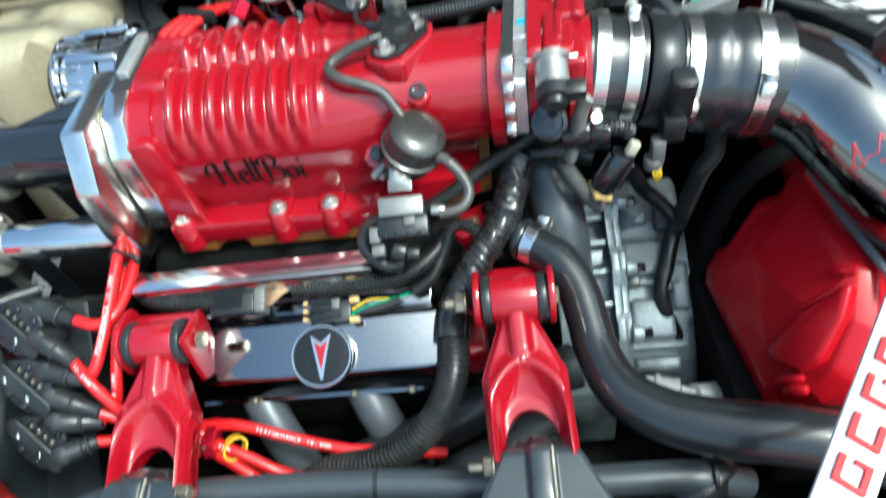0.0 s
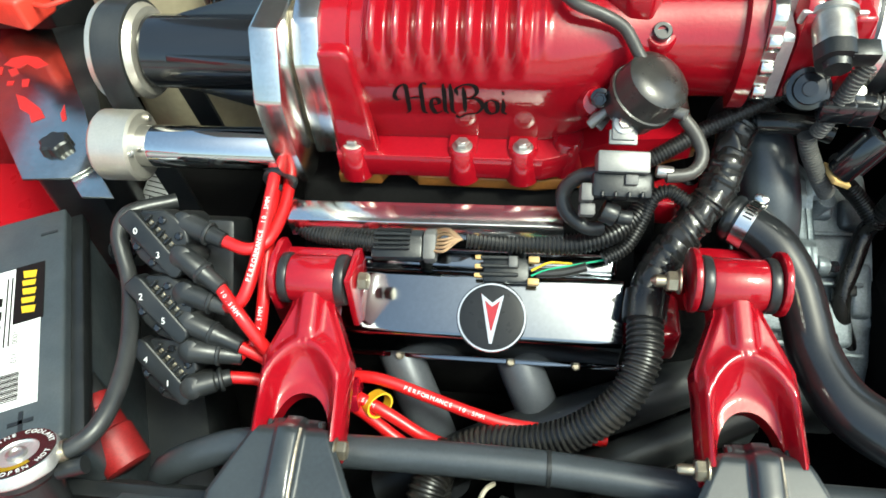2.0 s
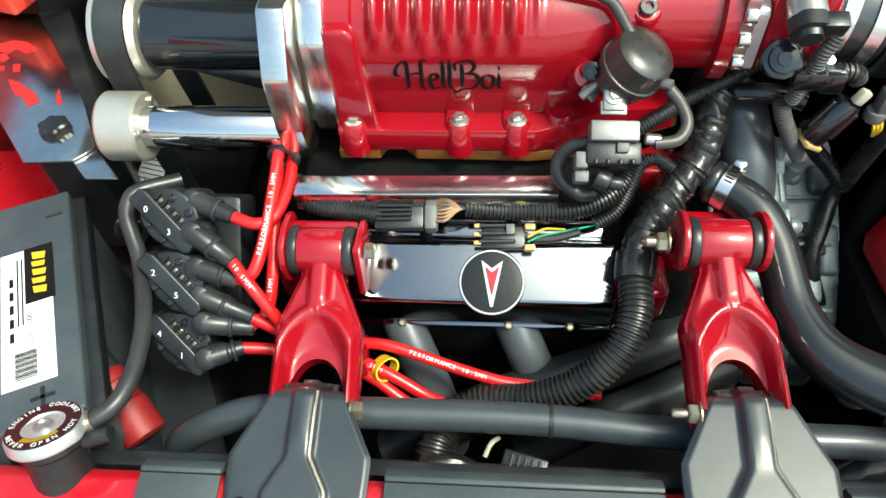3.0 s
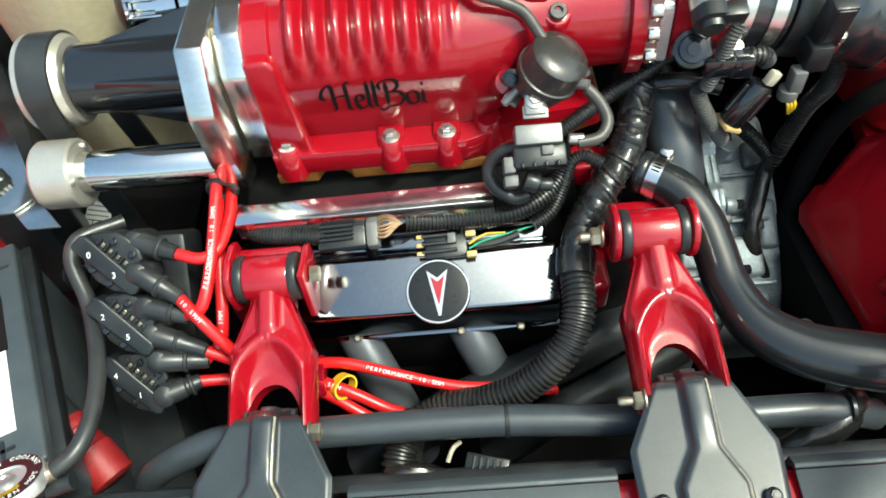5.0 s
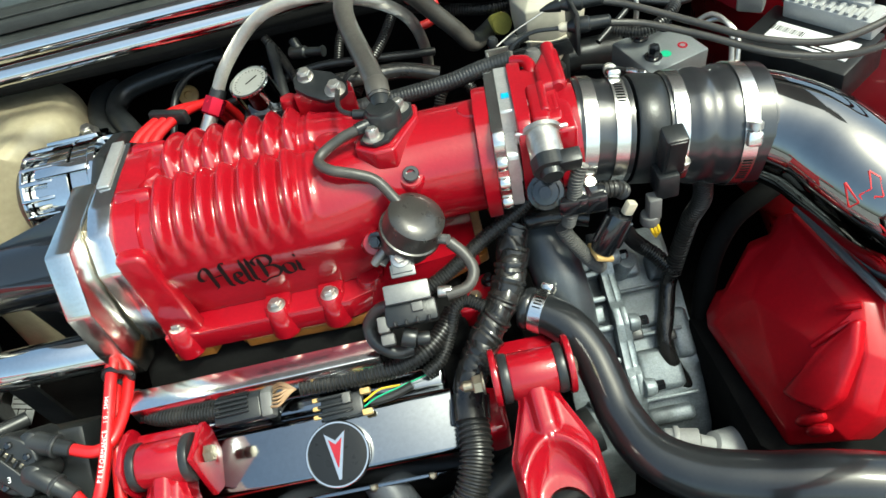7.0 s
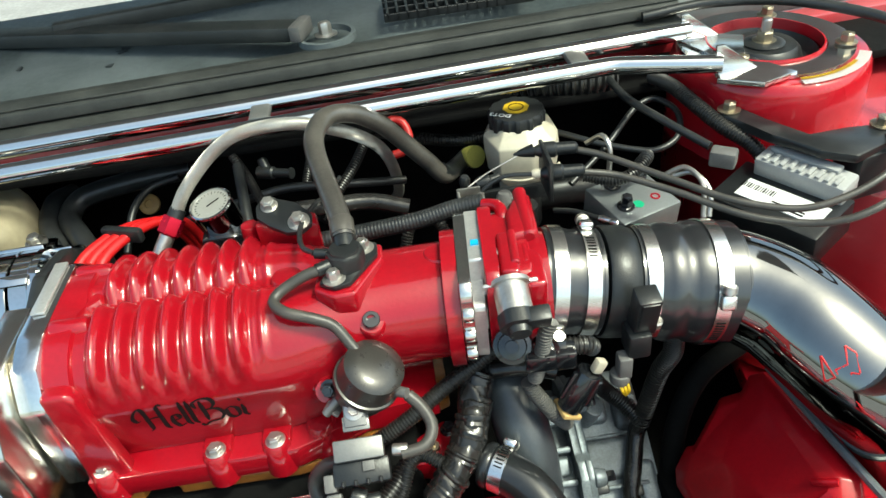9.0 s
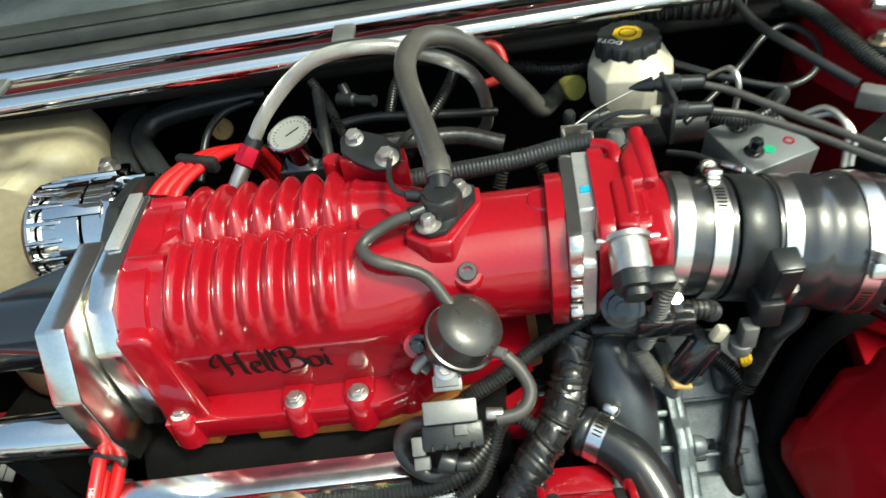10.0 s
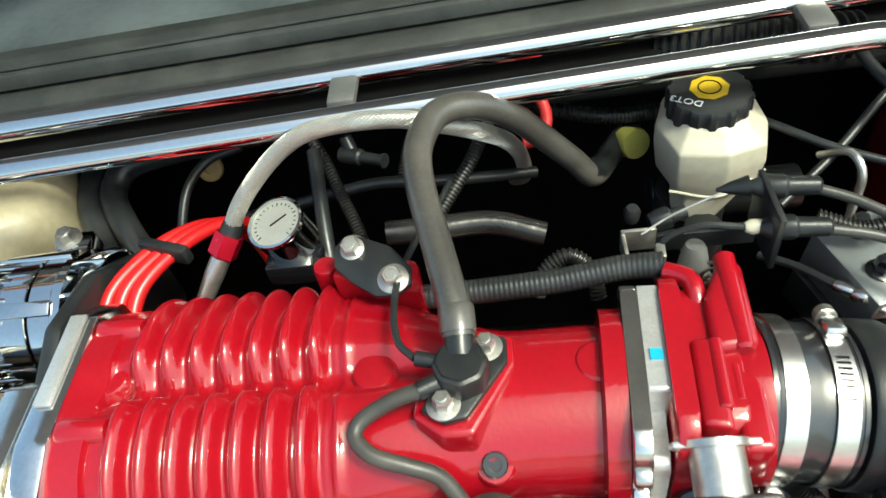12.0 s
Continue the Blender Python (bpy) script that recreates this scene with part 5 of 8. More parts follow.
for a, b, r in (((0.0655, 0.578, 1.0055), (0.0645, 0.646, 1.0085), 0.0066), ((0.0490, 0.540, 1.0085), (0.0495, 0.584, 1.0085), 0.0042), ((0.0590, 0.548, 1.0005), (0.0590, 0.572, 1.0005), 0.0040)):
    bm = bmesh.new()
    v = Vector(b) - Vector(a)
    lathe(bm, Vector(a), v, [(0, 0.0), (0, r * 0.7), (r * 0.3, r), (v.length - r * 0.3, r), (v.length, r * 0.7), (v.length, 0.0)], 20)
    part("rib", bm, RED, tb)
part("body_bolt", bolt_mesh((0.0352, 0.565, 1.000), X, 0.0045, 0.006, 0.006), ZINC, tb)
bm = bmesh.new()
box(bm, (0.0172, 0.575, 1.0086), (0.007, 0.007, 0.0012), bevel=0)
part("paint_mark", bm, BLUE, tb, "blue paint mark")
part("nipple", tube(bmesh.new(), [(0.046, 0.60, 0.985), (0.046, 0.618, 1.0), (0.043, 0.632, 1.004), (0.030, 0.640, 1.002)], 0.0062, 16), RED, tb)
mn = Vector((0.05, -0.72, -0.28)).normalized()
m0 = Vector((0.042, 0.528, 0.998))
part("motor", lathe(bmesh.new(), m0, mn, [(0, 0.0175), (0.004, 0.0175), (0.004, 0.0145), (0.028, 0.0145), (0.029, 0.013)], 36), ZINC, tb, "dull silver idle motor")
bm = bmesh.new()
box(bm, m0 + mn * 0.002, (0.046, 0.014, 0.004), axes(mn), 0.002)
part("motor_flange", bm, BRUSHED, tb)
bm = bmesh.new()
lathe(bm, m0 + mn * 0.028, mn, [(0, 0.0150), (0.012, 0.0148), (0.013, 0.010), (0.018, 0.009)], 20, wob=lambda a: 1 + 0.04 * math.cos(6 * a))
box(bm, m0 + mn * 0.035 + Vector((0.016, 0, 0.004)), (0.020, 0.016, 0.014), axes(mn), 0.002)
part("motor_plug", bm, PLASTIC, tb)
bm = bmesh.new()
lathe(bm, (0.040, 0.512, 0.944), (-0.1, -0.75, 0.55), [(-0.02, 0.0165), (0.002, 0.0170), (0.006, 0.0160), (0.007, 0.0125), (0.010, 0.0115), (0.011, 0.006), (0.013, 0.0055), (0.013, 0.0)], 36)
box(bm, (0.062, 0.504, 0.934), (0.026, 0.020, 0.018), bevel=0.003)
box(bm, (0.083, 0.508, 0.929), (0.020, 0.018, 0.020), bevel=0.003)
part("position_sensor", bm, GLOSS_BLACK, tb, "black round throttle sensor")
part("return_spring", tube(bmesh.new(), [(0.062 + 0.008 * math.cos(k), 0.628 + 0.0008 * k, 0.990 + 0.008 * math.sin(k)) for k in [i * 0.7 for i in range(40)]], 0.0012, 6, 0.002), BRASS_BOLT, tb)
bm = bmesh.new()
box(bm, (0.030, 0.660, 0.985), (0.006, 0.012, 0.030), bevel=0.001)
box(bm, (0.045, 0.662, 0.972), (0.036, 0.004, 0.006), bevel=0.001)
part("lever", bm, ZINC, tb)

# the whole unit follows the skewed outlet of the blower
SKEW = Matrix.Translation((0, 0.52, 0)) @ Matrix.Rotation(math.radians(-4.5), 4, "Z") @ Matrix.Translation((0, -0.52, 0))
home_tb = Matrix.Translation(HOME[tb.name])
for ob in tb.children:
    ob.data.transform(home_tb.inverted() @ SKEW @ home_tb)


def coupler(x0, prof, label):
    """A silicone sleeve on the intake's middle line, with a bead at both ends."""
    th = thing("rubber_coupler", on_axis(x0) - Z * 0.05, label, "coupler")
    part("sleeve", lathe(bmesh.new(), on_axis(x0), AXD, prof, 64), GLOSS_RUBBER, th)
    for d, r in (prof[1], prof[-2]):
        part("lip", lathe(bmesh.new(), on_axis(x0) + AXD * (d - 0.0012), AXD, [(0, r - 0.002), (0, r + 0.0006), (0.0024, r + 0.0006), (0.0024, r - 0.002)], 64, loop=True), GLOSS_RUBBER, th)
    return th


coupler(0.0775, [(0, 0.046), (0, 0.0492), (0.002, 0.0502), (0.016, 0.0502), (0.024, 0.0482), (0.030, 0.0482), (0.036, 0.0488), (0.048, 0.0488), (0.050, 0.046)], "gloss black silicone coupler on the throttle body")
clamp(on_axis(0.0875), AXD, 0.0504, 0.012, (0.0, -0.85, -0.5))
clamp(on_axis(0.115), AXD, 0.0492, 0.012, (0.0, 0.35, 0.94))
meter = thing("air_meter", (0.14, 0.57, 0.885), "black plastic air meter ring with a sensor block", "air meter")
part("ring", lathe(bmesh.new(), on_axis(0.129), AXD, [(0, 0.046), (0, 0.0502), (0.002, 0.0515), (0.022, 0.0515), (0.024, 0.0502), (0.032, 0.0485), (0.033, 0.044)], 64), PLASTIC, meter)
tilt12 = pose(0, 0, 0, 12, 0, 0).to_3x3()
part("sensor_block", box(bmesh.new(), (0.151, 0.506, 0.962), (0.020, 0.020, 0.046), tilt12, 0.0025), PLASTIC, meter)
part("sensor_cover", box(bmesh.new(), (0.151, 0.4955, 0.964), (0.015, 0.003, 0.034), tilt12, 0.001), PLASTIC, meter)
part("socket", box(bmesh.new(), (0.146, 0.506, 0.930), (0.020, 0.024, 0.026), bevel=0.003), PLASTIC, meter)
bm = bmesh.new()
box(bm, (0.134, 0.499, 0.908), (0.012, 0.014, 0.024), bevel=0.002)
cyl(bm, (0.131, 0.499, 0.899), (0.131, 0.499, 0.888), 0.009, seg=20)
part("plug", bm, GREY_PL, meter)
for k in range(3):
    part("wire", tube(bmesh.new(), [(0.129 + 0.003 * k, 0.495, 0.893), (0.131 + 0.003 * k, 0.490, 0.884), (0.136, 0.495, 0.872)], 0.0014, 6, 0.003), YELLOW, meter, "yellow wire")
coupler(0.158, [(0, 0.047), (0, 0.0502), (0.002, 0.0515), (0.018, 0.0515), (0.023, 0.0538), (0.030, 0.0552), (0.036, 0.0540), (0.041, 0.0530), (0.046, 0.0545), (0.053, 0.0566), (0.060, 0.0562), (0.064, 0.0560), (0.076, 0.0565), (0.088, 0.0568), (0.0895, 0.0555), (0.0895, 0.050)], "large gloss black silicone coupler before the intake pipe")
clamp(on_axis(0.166), AXD, 0.0517, 0.012, (0.0, -0.95, -0.15))
clamp(on_axis(0.224), AXD, 0.0568, 0.013, (0.0, -0.85, 0.35))
bm = tube(bmesh.new(), [(0.205, 0.565, 0.935), (0.232, 0.562, 0.931), (0.260, 0.552, 0.926), (0.288, 0.526, 0.919), (0.307, 0.492, 0.908), (0.328, 0.464, 0.890), (0.354, 0.446, 0.862), (0.380, 0.436, 0.82), (0.400, 0.430, 0.76)], 0.0515, 48, 0.006)
pipe = thing("intake_pipe", (0.29, 0.48, 0.85), "polished dark chrome intake pipe with a red arrow outline", "intake pipe")
part("pipe", bm, TUBE_METAL, pipe)
for pts in ([(0.2798, 0.4542, 0.9315), (0.2872, 0.4406, 0.919), (0.2815, 0.443, 0.9131), (0.2798, 0.4542, 0.9315)], [(0.2876, 0.4435, 0.9244), (0.2957, 0.4424, 0.9303), (0.2966, 0.4524, 0.9411), (0.303, 0.4461, 0.9377), (0.3024, 0.4346, 0.9259), (0.2966, 0.4377, 0.9253)], [(0.2966, 0.4377, 0.9253), (0.3106, 0.4142, 0.8932), (0.3037, 0.4186, 0.898), (0.2876, 0.4435, 0.9244)]):
    bm = bmesh.new()
    for p, q in zip(pts, pts[1:]):
        tube(bm, [p, Vector(p).lerp(Vector(q), 0.5), q], 0.0011, 6, 0.004)
    part("red_outline", bm, RED_RUBBER, pipe, "thin red arrow outline")

# cables from the throttle to the right-hand side
cab = thing("cable_bracket", (0.105, 0.655, 0.98), "black throttle cable bracket with two cable ends", "bracket")
bm = bmesh.new()
box(bm, (0.106, 0.664, 1.012), (0.004, 0.046, 0.044), bevel=0.001)
box(bm, (0.075, 0.684, 0.978), (0.070, 0.006, 0.016), bevel=0.001)
part("plate", bm, PLASTIC, cab)
for y, z in ((0.680, 1.026), (0.654, 1.016)):
    part("ferrule", lathe(bmesh.new(), (0.098, y, z), (1, -0.12, 0), [(0, 0.004), (0.008, 0.008), (0.020, 0.008), (0.022, 0.0065), (0.040, 0.006), (0.042, 0.004)], 16), PLASTIC, cab)
part("boot", lathe(bmesh.new(), (0.098, 0.681, 1.026), (-1, 0.05, -0.1), [(0, 0.007), (0.012, 0.004), (0.020, 0.001)], 14), PLASTIC, cab)
part("tip", lathe(bmesh.new(), (0.100, 0.655, 1.016), (-1, 0.0, 0), [(0, 0.0045), (0.006, 0.005), (0.010, 0.003)], 12), MILK, cab, "cream plastic tip")
part("inner_cable", tube(bmesh.new(), [(0.085, 0.681, 1.024), (0.05, 0.675, 1.012), (0.030, 0.668, 1.004)], 0.0008, 6), ZINC, cab)
part("inner_cable", tube(bmesh.new(), [(0.092, 0.655, 1.016), (0.065, 0.662, 1.014), (0.045, 0.664, 1.002), (0.040, 0.660, 0.99)], 0.0022, 8), RUBBER, cab)
hose("throttle_cable", [(0.135, 0.676, 1.024), (0.160, 0.664, 1.020), (0.210, 0.624, 1.010), (0.257, 0.584, 1.002), (0.306, 0.560, 1.000), (0.347, 0.556, 1.010), (0.385, 0.566, 1.022), (0.425, 0.60, 1.02), (0.44, 0.65, 1.0)], 0.0034, GREY_HOSE, "grey sheathed throttle cable looping sideways", "cable", seg=12)
hose("throttle_cable", [(0.135, 0.650, 1.014), (0.170, 0.643, 1.008), (0.217, 0.612, 1.000), (0.264, 0.573, 0.992), (0.309, 0.551, 0.990), (0.340, 0.539, 0.998), (0.375, 0.542, 1.010), (0.43, 0.57, 1.02), (0.46, 0.63, 1.0)], 0.0035, GREY_HOSE, "grey sheathed cruise cable looping sideways", "cable", seg=12)

# ---- transmission, plugs and pipes below the intake ----
trans = thing("transmission", (0.13, 0.5, 0.44), "grey cast aluminium transmission case with ribs and bolts", "transmission")
bell = [(0.640, 0.742), (0.600, 0.752), (0.560, 0.742), (0.520, 0.722), (0.480, 0.694), (0.450, 0.660), (0.430, 0.620), (0.430, 0.50), (0.640, 0.50)]


def skin(y):
    """Height of the bell's outer face at y."""
    for (ya, za), (yb, zb) in zip(bell, bell[1:7]):
        if yb <= y <= ya:
            return za + (zb - za) * (ya - y) / (ya - yb)
    return 0.62


bm = bmesh.new()
prism(bm, [(y, z - 0.016) for y, z in bell], (0.040, 0, 0), Y, Z, 0.062, 0.004, 2)
part("bell_housing", bm, CAST, trans)
for k in range(6):
    y = 0.612 - 0.030 * k
    d = Vector((0, -0.55 - 0.05 * k, 1)).normalized()
    bm = bmesh.new()
    box(bm, Vector((0.078, y, skin(y) - 0.012)), (0.046, 0.007, 0.030), Matrix((X, d.cross(X), d)).transposed(), 0.0025, 2)
    part("rib", bm, CAST, trans)
    if k in (0, 2, 4):
        bm = bmesh.new()
        box(bm, Vector((0.082, y - 0.015, skin(y - 0.015) - 0.012)), (0.030, 0.020, 0.018), Matrix((X, d.cross(X), d)).transposed(), 0.004, 3)
        part("pad", bm, CAST, trans)
bm = bmesh.new()
edge = [(0.635, 0.752), (0.606, 0.764), (0.590, 0.768), (0.574, 0.762), (0.566, 0.750), (0.536, 0.738), (0.524, 0.742), (0.506, 0.734), (0.496, 0.716), (0.474, 0.698), (0.462, 0.698), (0.446, 0.684), (0.440, 0.660), (0.424, 0.634), (0.424, 0.60), (0.635, 0.60)]
prism(bm, edge, (0.101, 0, 0), Y, Z, 0.0085, 0.002, 2)
part("flange", bm, CAST, trans)
bm = bmesh.new()
prism(bm, [(y + 0.003, z - 0.0035) for y, z in edge], (0.1102, 0, 0), Y, Z, 0.0070, 0.002, 2)
part("flange", bm, CAST, trans)
for y, z in ((0.590, 0.757), (0.514, 0.728), (0.455, 0.687)):
    bm = bmesh.new()
    cyl(bm, (0.115, y, z - 0.004), (0.128, y + 0.001, z - 0.006), 0.0105, 0.0095, seg=20, bevel=0.002)
    part("lug", bm, CAST, trans)
    part("case_bolt", bolt_mesh((0.128, y + 0.001, z - 0.006), X, 0.0062, 0.009, 0.0085), GLOSS_BLACK, trans)
side = [(0.660, 0.735), (0.620, 0.722), (0.585, 0.700), (0.545, 0.676), (0.505, 0.652), (0.470, 0.626), (0.445, 0.59), (0.445, 0.50), (0.660, 0.50)]
bm = bmesh.new()
prism(bm, [(y, z - 0.010) for y, z in side], (0.112, 0, 0), Y, Z, 0.088, 0.012, 4)
part("case", bm, CAST, trans)
sn_ = Vector((0, -0.52, 0.85)).normalized()
SR = Matrix((X, sn_.cross(X), sn_)).transposed()
for c, sz in (((0.153, 0.566, 0.676), (0.062, 0.046, 0.026)), ((0.150, 0.503, 0.640), (0.050, 0.050, 0.026)), ((0.138, 0.612, 0.706), (0.040, 0.030, 0.026)), ((0.180, 0.606, 0.700), (0.030, 0.034, 0.020)), ((0.186, 0.535, 0.658), (0.024, 0.060, 0.018)), ((0.150, 0.462, 0.606), (0.056, 0.020, 0.026))):
    bm = bmesh.new()
    box(bm, c, sz, SR, 0.007, 4)
    part("casting_block", bm, CAST, trans)
for y in (0.592, 0.538, 0.476):
    bm = bmesh.new()
    box(bm, (0.152, y, skin(y) - 0.068), (0.068, 0.0045, 0.026), SR, 0.0018, 2)
    part("rib", bm, CAST, trans)
bm = bmesh.new()
cyl(bm, (0.128, 0.600, 0.712), (0.138, 0.592, 0.742), 0.0125, 0.0120, seg=24, bevel=0.002)
part("boss", bm, CAST, trans)
for p in ((0.128, 0.527, 0.682), (0.166, 0.524, 0.672)):
    bm = bmesh.new()
    box(bm, p, (0.018, 0.012, 0.014), SR, 0.002)
    part("breather", bm, PLASTIC, trans, "black plastic plug")
bm = bmesh.new()
cyl(bm, (0.125, 0.412, 0.640), (0.160, 0.404, 0.640), 0.014)
cyl(bm, (0.134, 0.410, 0.640), (0.140, 0.4085, 0.640), 0.0165)
cyl(bm, (0.158, 0.404, 0.640), (0.175, 0.40, 0.632), 0.009)
cyl(bm, (0.172, 0.40, 0.634), (0.205, 0.395, 0.610), 0.016, 0.034)
part("selector", bm, LIGHT_GREY, trans, "pale metal selector")
hose("air_duct", [(0.020, 0.60, 0.84), (0.034, 0.566, 0.852), (0.041, 0.530, 0.838), (0.047, 0.498, 0.805), (0.05, 0.485, 0.76)], 0.0265, SATIN, "satin grey duct rising beside the wiring loom", "duct", seg=32)
hose("taped_loom", [(-0.004, 0.552, 0.868), (0.010, 0.546, 0.876), (0.026, 0.541, 0.883)], 0.0090, CORR, "black convoluted loom stub", "wiring loom", ring=(0.0034, 0.0018))
hose("taped_loom", [(0.024, 0.541, 0.882), (0.046, 0.535, 0.887), (0.064, 0.530, 0.888), (0.082, 0.524, 0.886)], 0.0092, TAPE, "black taped loom under the throttle body", "wiring loom")
hose("taped_loom", [(0.070, 0.499, 0.974), (0.065, 0.497, 0.962), (0.062, 0.497, 0.944), (0.058, 0.497, 0.922), (0.055, 0.499, 0.908)], 0.0060, GREY_CORR, "grey convoluted loom hanging from the idle motor", "wiring loom", ring=(0.0030, 0.0014))
hose("taped_loom", [(0.050, 0.502, 0.903), (0.054, 0.500, 0.892), (0.061, 0.498, 0.879), (0.072, 0.496, 0.860), (0.084, 0.498, 0.842)], 0.0066, GREY_CORR, "grey convoluted loom hanging beside the transmission", "wiring loom", ring=(0.0030, 0.0014))
hose("breather_stub", [(0.078, 0.515, 0.924), (0.090, 0.511, 0.929), (0.104, 0.510, 0.928), (0.110, 0.514, 0.920)], 0.0076, CORR, "short black convoluted stub hose", "hose", ring=(0.0034, 0.0014))
pl = thing("sensor_plug", (0.09, 0.495, 0.845), "black sensor plug with a tan collar", "plug")
pd = Vector((0.022, 0.004, 0.042)).normalized()
bm = bmesh.new()
cyl(bm, (0.084, 0.494, 0.870), (0.104, 0.498, 0.908), 0.0115, seg=24)
for k in range(4):
    a = 1.2 * k - 2.2
    e = axes(pd)
    box(bm, Vector((0.095, 0.496, 0.891)) + (e @ Vector((math.cos(a), math.sin(a), 0))) * 0.0115, (0.005, 0.005, 0.030), e, 0.0012, 1)
part("body", bm, GLOSS_BLACK, pl)
part("collar", box(bmesh.new(), Vector((0.084, 0.494, 0.870)) - pd * 0.003, (0.023, 0.019, 0.005), axes(pd), 0.0015), AMBER, pl, "tan plastic collar")
part("cap", box(bmesh.new(), (0.111, 0.497, 0.914), (0.008, 0.010, 0.014), axes(pd), 0.002), MILK, pl, "cream plastic cap")
hose("harness", [(0.205, 0.560, 0.880), (0.211, 0.569, 0.835), (0.204, 0.578, 0.800), (0.193, 0.576, 0.752), (0.186, 0.573, 0.725)], 0.0092, CORR, "thick black convoluted harness under the air meter", "wiring loom", seg=20, ring=(0.0042, 0.0020))
hose("harness", [(0.189, 0.574, 0.735), (0.181, 0.570, 0.712), (0.172, 0.548, 0.692), (0.162, 0.520, 0.668), (0.168, 0.500, 0.640), (0.19, 0.48, 0.60), (0.22, 0.46, 0.54)], 0.0096, TAPE, "thick black taped harness hanging beside the transmission", "wiring loom", seg=24, step=0.002, crease=0.03)
hose("harness", [(0.186, 0.572, 0.728), (0.170, 0.590, 0.742), (0.150, 0.600, 0.760), (0.135, 0.600, 0.790)], 0.0085, CORR, "black harness branch above the transmission", "wiring loom", ring=(0.0034, 0.0016))
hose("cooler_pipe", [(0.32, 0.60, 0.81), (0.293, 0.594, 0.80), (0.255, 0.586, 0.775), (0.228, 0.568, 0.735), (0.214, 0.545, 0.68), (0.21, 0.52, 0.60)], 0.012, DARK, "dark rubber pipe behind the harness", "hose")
hose("harness", [(0.30, 0.575, 0.89), (0.275, 0.585, 0.893), (0.245, 0.585, 0.89), (0.225, 0.570, 0.88)], 0.005, CORR, "grey taped harness branch under the intake pipe", "wiring loom")
# small red bracket with a brass plug
rb = thing("coolant_flange", (-0.035, 0.514, 0.80), "red painted coolant flange with a brass plug", "flange")
bm = bmesh.new()
prism(bm, [(-0.062, 0.492), (-0.040, 0.490), (-0.015, 0.512), (-0.013, 0.532), (-0.030, 0.538), (-0.060, 0.520)], (0, 0, 0.80), X, Y, 0.028, 0.004, 3)
part("flange", bm, RED, rb)
part("plug", lathe(bmesh.new(), (-0.042, 0.506, 0.828), Z, [(0, 0.006), (0.004, 0.006), (0.004, 0.003), (0.007, 0.003)], 16), BRASS_BOLT, rb)
part("flange_bolt", bolt_mesh((-0.025, 0.524, 0.828), Z, 0.006, 0.006, 0.0085), GLOSS_BLACK, rb)

# ---- red filter box lid ----
lid = thing("filter_box", (0.28, 0.43, 0.62), "dark red moulded filter box lid with folded ribs", "filter box")
LN = Vector((-0.816, -0.172, 0.552)).normalized()
L1_ = Vector((0.1428, -0.985, -0.0965)).normalized()
L2_ = LN.cross(L1_)
LO = Vector((0.213, 0.528, 0.700))


def on_lid(a, b, h=0.0):
    return LO + L1_ * a + L2_ * b + LN * h


rim = [(0.0, -0.005), (-0.009, 0.022), (-0.004, 0.031), (-0.022, 0.088), (-0.011, 0.112), (-0.018, 0.129), (-0.010, 0.144), (0.060, 0.149), (0.121, 0.154), (0.165, 0.125), (0.193, 0.082), (0.196, 0.046), (0.167, -0.011), (0.015, -0.0145)]
fold = [(0.016, 0.016, 0.010), (0.008, 0.027, 0.010), (0.007, 0.034, 0.010), (-0.010, 0.086, 0.010), (0.000, 0.110, 0.008), (-0.004, 0.128, 0.006), (0.002, 0.137, 0.006), (0.060, 0.141, 0.012), (0.112, 0.146, 0.014), (0.152, 0.119, 0.016), (0.180, 0.079, 0.016), (0.184, 0.050, 0.014), (0.158, 0.004, 0.010), (0.022, 0.004, 0.010)]
core = [(0.039, 0.063, 0.020), (0.023, 0.128, 0.012), (0.140, 0.026, 0.014), (0.118, 0.090, 0.024), (0.118, 0.134, 0.022)]
bm = bmesh.new()
low = [bm.verts.new(on_lid(a, b, -0.040)) for a, b in rim]
top = [bm.verts.new(on_lid(a, b)) for a, b in rim]
inn = [bm.verts.new(on_lid(*f)) for f in fold]
mid = [bm.verts.new(on_lid(*c)) for c in core]
k = len(rim)
for i in range(k):
    j = (i + 1) % k
    bm.faces.new((low[i], low[j], top[j], top[i]))
    bm.faces.new((top[i], top[j], inn[j], inn[i]))
bm.faces.new(low[::-1])
for f in ((inn[2], inn[3], inn[4], inn[5], inn[6], mid[1], mid[0]), (inn[0], inn[1], inn[2], mid[0]), (inn[6], inn[7], mid[1]), (mid[1], inn[7], inn[8], mid[4]), (mid[0], mid[1], mid[4], mid[3]), (mid[0], mid[3], mid[2]), (inn[0], mid[0], mid[2], inn[12], inn[13]), (mid[3], mid[4], inn[8], inn[9]), (mid[2], mid[3], inn[9], inn[10], inn[11], inn[12])):
    bm.faces.new(f)
bmesh.ops.triangulate(bm, faces=[f for f in bm.faces if len(f.verts) > 4])
bmesh.ops.bevel(bm, geom=list(bm.edges), offset=0.0030, segments=3, affect="EDGES", profile=0.5, clamp_overlap=True)
part("lid", bm, RED_MATT, lid)
bm = bmesh.new()
prism(bm, [(0.150, 0.040), (0.172, 0.056), (0.172, 0.078), (0.150, 0.118), (0.128, 0.140), (0.124, 0.128), (0.126, 0.092), (0.133, 0.032)], on_lid(0, 0, 0.012), L1_, L2_, 0.017, 0.005, 3)
part("raised_pad", bm, RED_MATT, lid)
